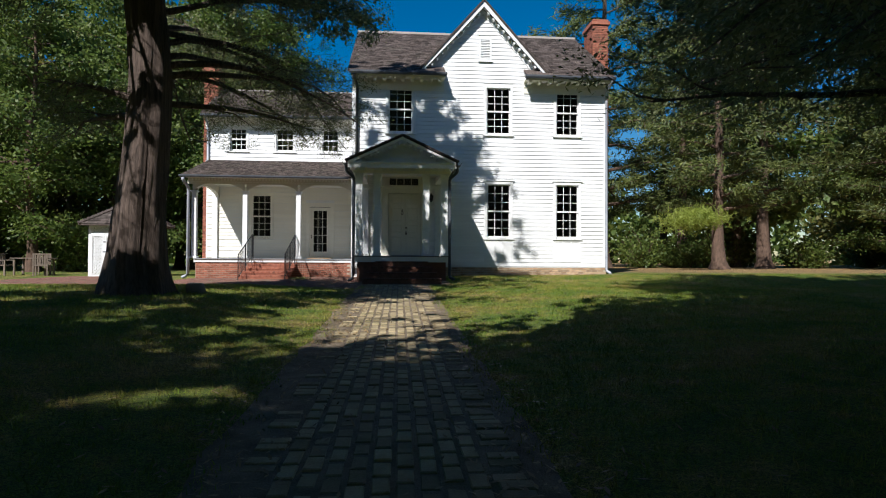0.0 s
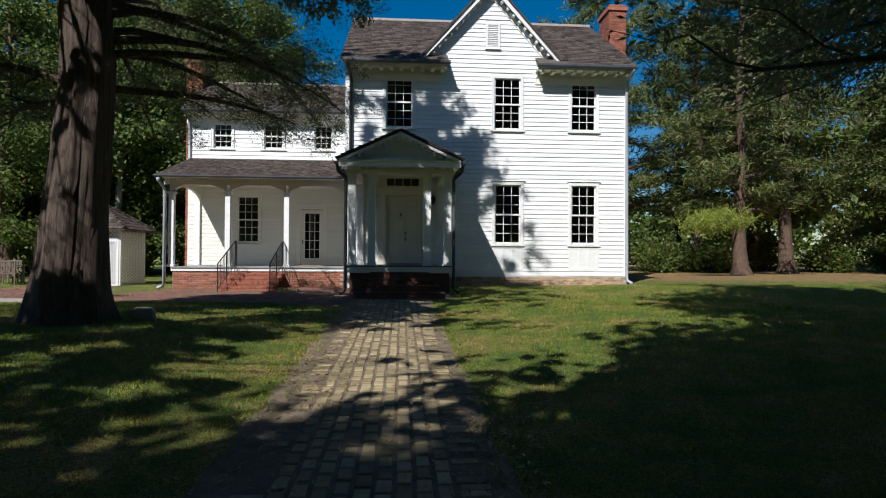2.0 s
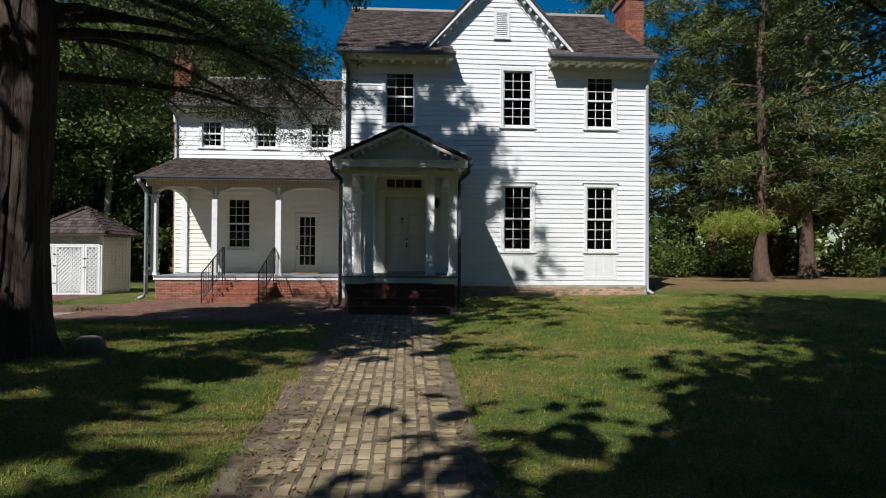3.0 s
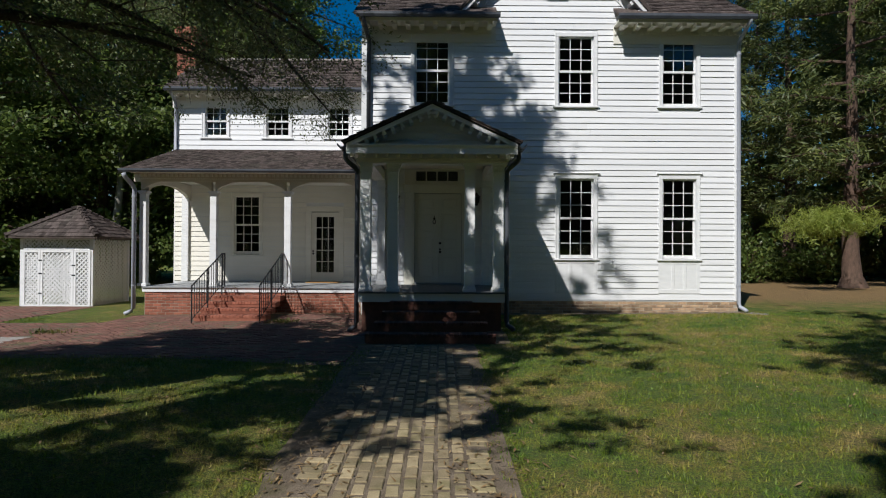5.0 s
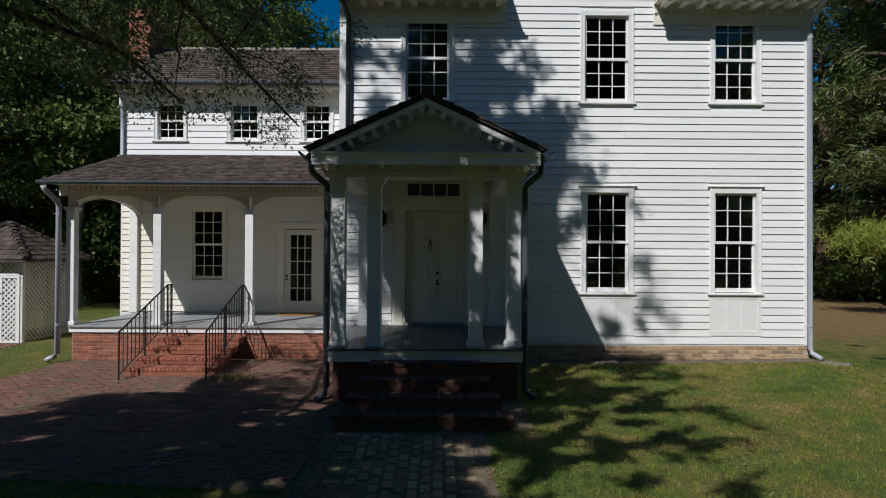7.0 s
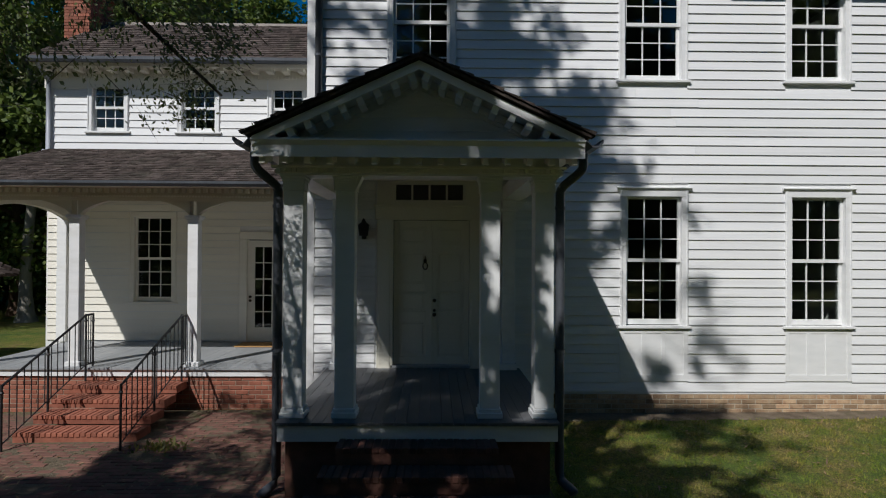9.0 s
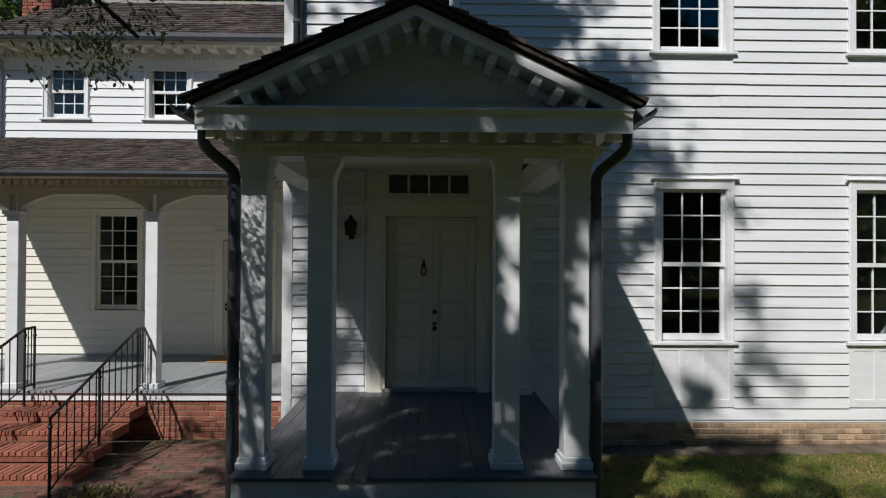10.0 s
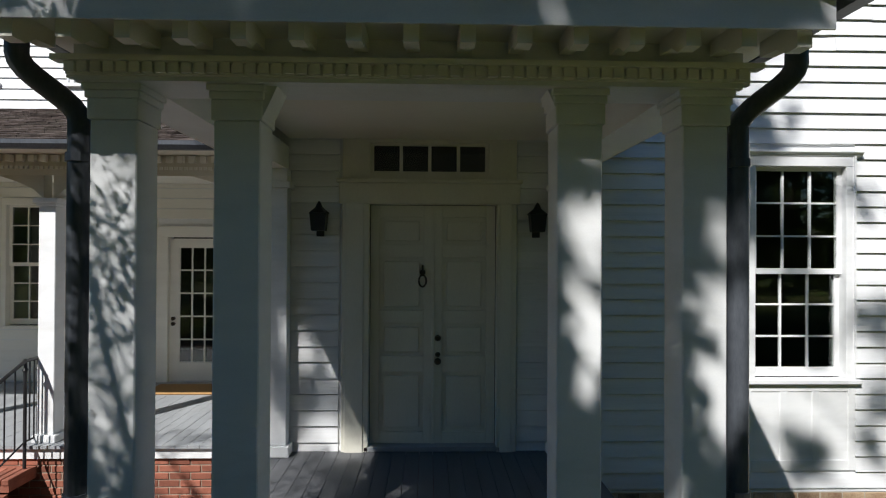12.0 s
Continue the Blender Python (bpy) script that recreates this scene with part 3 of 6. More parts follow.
def main_roof():
    r = thing("roof_main", "weathered dark wood shingle roof of the main block", "roof", kind="structure")
    ey, ez, ry, rz = -0.62, 7.28, 4.5, 10.6
    up, ln, nm = slope_of(ey, ez, ry, rz)
    x0, x1 = XL - 0.12, XR + 0.12
    for a, b, e in ((x0, 1.43, ey), (1.431, 4.399, 0.15), (4.40, x1, ey)):
        bm = bmesh.new()
        z = ez + (e - ey) * up.z / up.y
        prism(bm, [(e, z - 0.06), (e, z), (ry, rz), (9.6, ez), (9.6, ez - 0.06), (ry, rz - 0.07)], "x", a, b)
        part("deck", bm, SHAKE, r)
    slope = (GE - GZ) / GH

    def clear(u, v):
        p = Vector((x0, ey, ez)) + Vector((1, 0, 0)) * u + up * v
        return abs(p.x - GC) > (GE + 0.1 - p.z) / slope + 0.05
    bm = bmesh.new()
    shingle_rows(bm, (x0, ey, ez), (1, 0, 0), up, x1 - x0, ln, nm, 0.2, 0.2, clear)
    tagged(part("shingles", bm, SHAKE, r), kind="stuff")
    bm = bmesh.new()
    box(bm, x0, x1, ry - 0.12, ry + 0.12, rz - 0.05, rz + 0.04)
    part("ridge_cap", bm, CONC, r)
    # cross gable
    gy = -0.34
    back = ey + (GE + 0.18 - ez) / (up.z / up.y)
    for s in (-1, 1):
        foot, tip = Vector((GC + s * (GH + 0.12), 0, GZ - 0.02)), Vector((GC, 0, GE + 0.2))
        d = tip - foot
        nrm = Vector((s * abs(d.z), 0, abs(d.x))).normalized()
        bm = bmesh.new()
        q = [(foot.x, foot.z), (tip.x, tip.z), (tip.x, tip.z - 0.09), (foot.x - s * 0.09, foot.z - 0.01)]
        prism(bm, q, "y", gy - 0.02, back)
        part("gable_slope", bm, SHAKE, r)
        bm = bmesh.new()
        # white raking board and soffit with its brackets
        q = [(foot.x + s * 0.02, foot.z - 0.05), (tip.x, tip.z - 0.08), (tip.x, tip.z - 0.30), (foot.x - s * 0.16, foot.z - 0.05)]
        prism(bm, q, "y", gy + 0.02, gy + 0.07)
        part("rake_board", bm, WHITE, r)
        bm = bmesh.new()
        q = [(foot.x - s * 0.09, foot.z - 0.02), (tip.x, tip.z - 0.10), (tip.x, tip.z - 0.14), (foot.x - s * 0.12, foot.z - 0.02)]
        prism(bm, q, "y", gy + 0.07, 0.0)
        part("soffit", bm, WHITE, r)
        bm = bmesh.new()
        q = [(foot.x - s * 0.20, foot.z - 0.02), (tip.x, tip.z - 0.22), (tip.x, tip.z - 0.47), (foot.x - s * 0.44, foot.z - 0.02)]
        prism(bm, q, "y", -0.05, 0.0)
        part("rake_frieze", bm, WHITE, r)
        for i in range(13):
            f = (i + 0.6) / 13.3
            c = foot.lerp(tip, f) - nrm * 0.21
            bm = bmesh.new()
            box(bm, -0.045, 0.045, gy + 0.08, -0.05, -0.035, 0.045)
            bmesh.ops.transform(bm, matrix=Matrix.Translation((c.x, 0, c.z)) @ Matrix.Rotation(-s * math.atan2(d.z, abs(d.x)) * -1 if s < 0 else math.atan2(d.z, abs(d.x)), 4, "Y"), verts=bm.verts)
            part("bracket", bm, WHITE, r)
    return r


main_roof()


def eave(name, label, x0, x1, y, z, out, pitch=0.33, parent_mat=None, gutter=True):
    """A boxed eave on a wall at y: frieze, dentils, brackets, soffit, fascia and a half-round gutter; z is its top."""
    e = thing(name, label, "cornice", kind="structure")
    bm = bmesh.new()
    box(bm, x0, x1, y - 0.05, y, z - 0.52, z - 0.10)
    part("frieze", bm, parent_mat, e)
    bm = bmesh.new()
    box(bm, x0 - 0.001, x1 + 0.001, y - out, y - 0.05, z - 0.12, z - 0.08)
    part("soffit", bm, parent_mat, e)
    bm = bmesh.new()
    prism(bm, [(y - out, z - 0.16), (y - out - 0.02, z - 0.16), (y - out - 0.06, z - 0.01), (y - out, z - 0.01)], "x", x0 - 0.01, x1 + 0.01)
    part("fascia", bm, parent_mat, e)
    n = max(2, int((x1 - x0) / pitch))
    bmd = bmesh.new()
    box(bmd, -0.06, 0.06, -out + 0.06, -0.05, -0.21, -0.12)
    me = mesh_from(bmd, "bracket", parent_mat)
    for i in range(n):
        piece("bracket", me, e, pose(x0 + (i + 0.5) * (x1 - x0) / n, y, z))
    bm = bmesh.new()
    dentils(bm, x0, x1, y - 0.085, y - 0.05, z - 0.30, z - 0.24, 0.075)
    tagged(part("dentil_course", bm, parent_mat, e), kind="stuff")
    if gutter:
        bm = bmesh.new()
        prism(bm, [(y - out - 0.06, z - 0.08), (y - out - 0.10, z - 0.11), (y - out - 0.16, z - 0.11), (y - out - 0.19, z - 0.06), (y - out - 0.19, z), (y - out - 0.175, z),
                   (y - out - 0.175, z - 0.055), (y - out - 0.15, z - 0.09), (y - out - 0.10, z - 0.09), (y - out - 0.06, z - 0.06)], "x", x0 - 0.06, x1 + 0.06)
        part("gutter", bm, LEAD, e)
    return e


eave("cornice_1", "white bracketed cornice with a dark gutter", XL, 1.43, 0, 7.28, 0.50, parent_mat=CREAM)
eave("cornice_2", "white bracketed cornice with a dark gutter", 4.40, XR + 0.05, 0, 7.28, 0.50, parent_mat=CREAM)
eave("cornice_3", "white bracketed cornice of the wing with a gutter", WX - 0.05, XL, WY, 6.44, 0.38, parent_mat=CREAM)


def wing_roof():
    r = thing("roof_wing", "weathered dark wood shingle roof of the wing", "roof", kind="structure")
    ey, ez, ry, rz = 2.94, 6.44, 5.75, 8.20
    up, ln, nm = slope_of(ey, ez, ry, rz)
    bm = bmesh.new()
    prism(bm, [(ey, ez - 0.05), (ey, ez), (ry, rz), (8.8, ez), (8.8, ez - 0.05), (ry, rz - 0.06)], "x", WX - 0.15, XL)
    part("deck", bm, SHAKE, r)
    bm = bmesh.new()
    shingle_rows(bm, (WX - 0.15, ey, ez), (1, 0, 0), up, XL - WX + 0.15, ln, nm, 0.19, 0.17)
    tagged(part("shingles", bm, SHAKE, r), kind="stuff")
    bm = bmesh.new()
    box(bm, WX - 0.15, XL, ry - 0.09, ry + 0.09, rz - 0.03, rz + 0.035)
    part("ridge_cap", bm, CONC, r)


wing_roof()


def brick_shell(bm, x0, x1, y0, y1, z0, z1, fx=True):
    """Courses of single bricks round a shaft."""
    z, k = z0, 0
    while z < z1 - 0.03:
        for a, b, horizontal, fixed in ((x0, x1, True, y0), (x0, x1, True, y1), (y0, y1, False, x0), (y0, y1, False, x1)):
            u = a - (0.11 if k % 2 else 0)
            while u < b:
                lo, hi = max(u, a), min(u + 0.21, b)
                u += 0.222
                if hi - lo < 0.03:
                    continue
                d = random.uniform(0.0, 0.006)
                if horizontal:
                    box(bm, lo, hi, fixed - 0.01 - d, fixed + 0.01 + d, z, z + 0.063)
                else:
                    box(bm, fixed - 0.01 - d, fixed + 0.01 + d, lo, hi, z, z + 0.063)
        z += 0.075
        k += 1


def chimney(x0, x1, y0, y1, z0, z1, label):
    c = thing("chimney", label, "chimney", at=((x0 + x1) / 2, (y0 + y1) / 2, z0))
    off = Vector(c.location)
    for nm, q, mat in (("core", (x0 + 0.005, x1 - 0.005, y0 + 0.005, y1 - 0.005, z0, z1), MORTAR), ("cap", (x0 - 0.07, x1 + 0.07, y0 - 0.07, y1 + 0.07, z1 - 0.22, z1 - 0.08), BRICK_J)):
        bm = bmesh.new()
        box(bm, *q)
        bmesh.ops.translate(bm, verts=bm.verts, vec=-off)
        part(nm, bm, mat, c)
    bm = bmesh.new()
    brick_shell(bm, x0, x1, y0, y1, z0 + 0.01, z1)
    bmesh.ops.translate(bm, verts=bm.verts, vec=-off)
    tagged(part("bricks", bm, BRICK_J, c), kind="stuff")


chimney(8.3, 8.98, 3.7, 4.9, ground_z(8, 4), 11.2, "tall red brick end chimney of the main block")
chimney(-8.76, -8.17, 4.9, 5.9, ground_z(-8.5, 5), 9.0, "red brick end chimney of the wing")


# ---------------------------------------------------------------- entrance portico
PC, DZ = -0.105, 0.68     # middle and deck height


def flat_rake(foot, tip, s, lo, hi):
    """Band of a raking moulding between two heights under the line from foot to tip."""
    return [(foot[0], foot[1] - lo), (tip[0], tip[1] - lo), (tip[0], tip[1] - hi), (foot[0], foot[1] - hi)]


def portico():
    p = thing("portico", "white entrance portico with square columns and a pediment", "portico", at=(PC, -1.5, DZ))
    o = Vector(p.location)

    def add(name, bm, mat, label="", parent=None):
        bmesh.ops.translate(bm, verts=bm.verts, vec=-o)
        return part(name, bm, mat, parent or p, label)
    # deck boards, run towards the wall
    n = 24
    w = 2.98 / n
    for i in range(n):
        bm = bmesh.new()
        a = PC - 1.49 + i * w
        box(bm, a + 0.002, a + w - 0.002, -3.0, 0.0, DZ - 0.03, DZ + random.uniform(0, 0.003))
        add("deck_board", bm, DECK_SHADED)
    for q in ((PC - 1.47, PC + 1.47, -2.97, -2.93), (PC - 1.47, PC - 1.43, -2.93, 0), (PC + 1.43, PC + 1.47, -2.93, 0)):
        bm = bmesh.new()
        box(bm, *q, DZ - 0.20, DZ - 0.031)
        add("skirt", bm, WHITE)
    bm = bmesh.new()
    # The base takes the brick that has the shade in its colour.
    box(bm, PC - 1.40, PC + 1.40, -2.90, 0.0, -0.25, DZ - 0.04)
    add("brick_base", bm, SHADEBRICK)
    # columns
    for c in (-1.355, -0.80, 0.77, 1.355):
        x, h = PC + c, 0.105
        y0 = -2.80
        bm = bmesh.new()
        box(bm, x - h - 0.03, x + h + 0.03, y0 - 0.03, y0 + 2 * h + 0.03, DZ, DZ + 0.06, 0.006)
        box(bm, x - h - 0.015, x + h + 0.015, y0 - 0.015, y0 + 2 * h + 0.015, DZ + 0.06, DZ + 0.10, 0.006)
        col = add("column", bm, WHITE)
        bm = bmesh.new()
        box(bm, x - h, x + h, y0, y0 + 2 * h, DZ + 0.10, 3.12, 0.006)
        add("shaft", bm, WHITE, parent=col)
        bm = bmesh.new()
        for k, (z0, z1, e) in enumerate(((3.12, 3.215, 0.010), (3.215, 3.25, 0.018), (3.25, 3.28, 0.028))):
            box(bm, x - h - e, x + h + e, y0 - e, y0 + 2 * h + e, z0, z1, 0.004)
        add("capital", bm, WHITE, parent=col)
    for s in (-1, 1):
        x = PC + s * 1.30
        bm = bmesh.new()
        box(bm, x - 0.10, x + 0.10, -0.16, -0.026, DZ + 0.1, 3.28, 0.005)
        box(bm, x - 0.13, x + 0.13, -0.19, -0.026, DZ, DZ + 0.1, 0.006)
        box(bm, x - 0.13, x + 0.13, -0.19, -0.026, 3.10, 3.16, 0.006)
        add("pilaster", bm, WHITE)
    # beams, ceiling
    X0, X1, Y0 = PC - 1.50, PC + 1.50, -2.86
    for q in ((X0, X1, Y0, Y0 + 0.30, 3.28, 3.50), (X0, X0 + 0.28, Y0 + 0.30, -0.03, 3.281, 3.50), (X1 - 0.28, X1, Y0 + 0.30, -0.03, 3.281, 3.50)):
        bm = bmesh.new()
        box(bm, *q)
        add("architrave", bm, WHITE)
    bm = bmesh.new()
    box(bm, X0 + 0.28, X1 - 0.28, Y0 + 0.30, -0.03, 3.58, 3.60)
    add("ceiling_board", bm, CREAM)
    for s in (-1, 1):
        bm = bmesh.new()
        prism(bm, [(PC + s * 0.70, 3.28), (PC + s * 0.70, 3.11), (PC + s * 0.655, 3.20), (PC + s * 0.62, 3.28)], "y", Y0 + 0.06, Y0 + 0.24)
        add("corner_bracket", bm, WHITE)
    # entablature: dentils, brackets, soffit, fascia
    bm = bmesh.new()
    dentils(bm, X0 - 0.02, X1 + 0.02, Y0 - 0.05, Y0 - 0.026, 3.305, 3.35, 0.056, 0.76)
    box(bm, X0 - 0.02, X1 + 0.02, Y0 - 0.026, Y0, 3.30, 3.35)
    for x, s in ((X0, -1), (X1, 1)):
        for i in range(43):
            y = Y0 + 0.03 + i * 0.062
            box(bm, min(x, x + s * 0.05), max(x, x + s * 0.05), y, y + 0.038, 3.30, 3.35)
    tagged(add("dentil_course", bm, CREAM), kind="stuff")
    for nm_, q in (("bed_moulding", (X0 - 0.065, X1 + 0.065, Y0 - 0.065, Y0, 3.351, 3.375)), ("soffit", (X0 - 0.15, X1 + 0.15, Y0 - 0.33, Y0 + 0.02, 3.475, 3.50)),
                   ("soffit", (X0 - 0.15, X0, Y0 + 0.02, -0.03, 3.475, 3.50)), ("soffit", (X1, X1 + 0.15, Y0 + 0.02, -0.03, 3.475, 3.50))):
        bm = bmesh.new()
        box(bm, *q)
        add(nm_, bm, CREAM)
    for i in range(15):
        bm = bmesh.new()
        x = X0 - 0.09 + i * (X1 - X0 + 0.18) / 14
        prism(bm, [(Y0 - 0.30, 3.475), (Y0 - 0.30, 3.362), (Y0 - 0.22, 3.362), (Y0 - 0.16, 3.40), (Y0 - 0.03, 3.41), (Y0 - 0.03, 3.475)], "x", x - 0.031, x + 0.031)
        add("bracket", bm, CREAM)
    bm = bmesh.new()
    FY = Y0 - 0.33
    FX0, FX1 = X0 - 0.15, X1 + 0.15
    prism(bm, [(FY, 3.42), (FY - 0.012, 3.42), (FY - 0.012, 3.54), (FY - 0.05, 3.585), (FY - 0.05, 3.60), (FY, 3.60)], "x", FX0 - 0.04, FX1 + 0.04)
    add("fascia", bm, WHITE)
    # tympanum
    run = PC - FX0
    rise = 0.78
    bm = bmesh.new()
    ty = Y0 + 0.02
    boards = []
    prism(bm, [(FX0 - 0.02, 3.60), (FX1 + 0.02, 3.60), (PC, 3.61 + rise)], "y", ty, ty + 0.05)
    for i in range(5):
        z = 3.62 + i * 0.14
        half = max(0.0, (3.60 + rise - 0.06 - z - 0.1) / rise * run)
        if half > 0.1:
            boards.append((z, half))
    tymp = add("tympanum", bm, WHITE)
    for z, half in boards:
        bm = bmesh.new()
        prism(bm, [(ty, z), (ty - 0.022, z), (ty - 0.006, z + 0.15), (ty, z + 0.15)], "x", PC - half, PC + half)
        add("board", bm, WHITE, parent=tymp)
    bm = bmesh.new()
    prism(bm, [(ty, 3.60), (FY - 0.03, 3.602), (FY - 0.03, 3.61), (ty, 3.63)], "x", FX0, FX1)
    add("ledge", bm, WHITE)
    tip = (PC, 3.62 + rise)
    for s in (-1, 1):
        foot = (PC + s * (run + 0.03), 3.62)
        bm = bmesh.new()
        prism(bm, flat_rake(foot, tip, s, 0.0, 0.09), "y", FY - 0.035, FY + 0.02)
        add("raking_cornice", bm, WHITE)
        bm = bmesh.new()
        prism(bm, flat_rake(foot, tip, s, 0.02, 0.05), "y", FY + 0.02, ty)
        add("raking_soffit", bm, WHITE)
        d = Vector((tip[0] - foot[0], 0, tip[1] - foot[1]))
        ang = math.atan2(d.z, abs(d.x))
        bm = bmesh.new()
        prism(bm, flat_rake((foot[0] - s * 0.1, foot[1]), tip, s, 0.05, 0.13), "y", ty - 0.045, ty)
        add("raking_bed_moulding", bm, WHITE)
        for i in range(9):
            f = (i + 0.9) / 9.6
            bm = bmesh.new()
            box(bm, -0.036, 0.036, FY - 0.008, ty - 0.07, -0.165, -0.052, 0.004)
            c = Vector((foot[0] + d.x * f, 0, foot[1] + d.z * f))
            bmesh.ops.transform(bm, matrix=Matrix.Translation(c) @ Matrix.Rotation(s * ang, 4, "Y"), verts=bm.verts)
            add("bracket", bm, WHITE)
        bm = bmesh.new()
        for i in range(30):
            f = (i + 1.8) / 33
            c = Vector((foot[0] + d.x * f, 0, foot[1] + d.z * f))
            vs = box(bm, -0.016, 0.016, ty - 0.04, ty, -0.185, -0.13)
            bmesh.ops.transform(bm, matrix=Matrix.Translation(c) @ Matrix.Rotation(s * ang, 4, "Y"), verts=vs)
        tagged(add("raking_dentil_course", bm, WHITE), kind="stuff")
        # roof slope with its shingles
        bm = bmesh.new()
        prism(bm, [(foot[0] + s * 0.05, foot[1] + 0.0), (tip[0], tip[1] + 0.025), (tip[0], tip[1] + 0.06), (foot[0] + s * 0.07, foot[1] + 0.02)], "y", FY - 0.08, 0.0)
        add("roof_slope", bm, SHAKE)
        up = d.normalized()
        nm = Vector((s * abs(d.z), 0, abs(d.x))).normalized()
        bm = bmesh.new()
        shingle_rows(bm, (foot[0] + s * 0.09, FY - 0.1, foot[1] + 0.02), (0, 1, 0), up, -FY + 0.08, d.length + 0.10, nm, 0.17, 0.16, thick=0.02)
        tagged(add("shingles", bm, SHAKE), kind="stuff")
        # gutter along the eave
        gx = foot[0] + s * 0.06
        bm = bmesh.new()
        prism(bm, [(gx - s * 0.05, 3.60), (gx + s * 0.02, 3.53), (gx + s * 0.09, 3.53), (gx + s * 0.13, 3.58), (gx + s * 0.13, 3.61), (gx + s * 0.115, 3.61), (gx + s * 0.115, 3.585), (gx + s * 0.08, 3.545), (gx + s * 0.02, 3.545), (gx - s * 0.04, 3.61)],
              "y", FY - 0.04, 0.0)
        add("gutter", bm, LEAD)
    return p


portico()


def downspout(name, label, pts, r, mat, straps=()):
    d = thing(name, label, "downspout")
    bm = bmesh.new()
    tube(bm, pts, r, 10)
    part("pipe", bm, mat, d, smooth=True)
    for q in straps:
        bm = bmesh.new()
        tube(bm, [(q[0], q[1], q[2] - 0.02), (q[0], q[1], q[2] + 0.02)], r + 0.008, 10)
        part("strap", bm, mat, d)


def bend(a, b, n=6):
    """An S from a to b, upright at both ends."""
    a, b = Vector(a), Vector(b)
    out = []
    for i in range(n + 1):
        f = i / n
        s = f * f * (3 - 2 * f)
        out.append((a.x + (b.x - a.x) * s, a.y + (b.y - a.y) * s, a.z + (b.z - a.z) * f))
    return out


for s in (-1, 1):
    gx, cx = PC + s * 1.76, PC + s * 1.53
    gz = ground_z(cx, -2.9)
    downspout("downspout", "dark metal downspout with a bent elbow beside a column",
              [(gx, -2.84, 3.56), (gx, -2.84, 3.44)] + bend((gx, -2.84, 3.40), (cx, -2.76, 3.12), 9) + [(cx, -2.76, 3.0), (cx, -2.76, gz + 0.2)]
              + bend((cx, -2.76, gz + 0.14), (cx + s * 0.12, -2.95, gz + 0.04), 4)[1:], 0.05, LEAD, [(cx, -2.76, 2.95), (cx, -2.76, 1.4)])
downspout("downspout", "grey metal downspout at the house corner on the lawn", bend((XR - 0.02, -0.62, 7.2), (XR - 0.05, -0.09, 6.75)) + [(XR - 0.05, -0.09, 0.25)] + bend((XR - 0.05, -0.09, 0.2), (XR + 0.06, -0.28, 0.06), 4)[1:],
          0.05, PIPE, [(XR - 0.05, -0.09, 6.5), (XR - 0.05, -0.09, 3.6), (XR - 0.05, -0.09, 0.7)])
downspout("downspout", "grey metal downspout beside the portico roof", bend((XL + 0.1, -0.6, 7.2), (XL + 0.19, -0.09, 6.75)) + [(XL + 0.19, -0.09, 3.6)], 0.055, LEAD, [(XL + 0.19, -0.09, 5.5)])
downspout("downspout", "grey metal downspout at the outer corner of the wing", bend((WX + 0.04, WY - 0.45, 6.39), (WX + 0.06, WY - 0.09, 6.02)) + [(WX + 0.06, WY - 0.09, 4.62), (WX + 0.06, WY - 0.22, 4.55)], 0.045, PIPE)
downspout("downspout", "grey metal downspout at the end of the side porch", bend((-7.94, 0.11, 3.46), (-7.84, 0.45, 3.08)) + [(-7.84, 0.45, 0.0)] + bend((-7.84, 0.45, -0.03), (-8.02, 0.37, -0.14), 4)[1:],
          0.055, PIPE, [(-7.84, 0.45, 2.9), (-7.84, 0.45, 0.6)])


# ---------------------------------------------------------------- front door
def panel_leaf(name, x0, x1, z0, z1, y, paint, parent, rows, hardware=()):
    bm = bmesh.new()
    box(bm, x0, x1, y + 0.024, y + 0.045, z0, z1)
    st = 0.085
    box(bm, x0, x0 + st, y, y + 0.024, z0, z1, 0.003)
    box(bm, x1 - st, x1, y, y + 0.024, z0, z1, 0.003)
    edges = [z0]
    for a, b in rows:
        box(bm, x0 + st, x1 - st, y + 0.001, y + 0.024, edges[-1], a, 0.003)
        edges.append(b)
        box(bm, x0 + st + 0.04, x1 - st - 0.04, y + 0.010, y + 0.024, a + 0.035, b - 0.035, 0.009)
    box(bm, x0 + st, x1 - st, y + 0.001, y + 0.024, edges[-1], z1, 0.003)
    return part(name, bm, paint, parent)


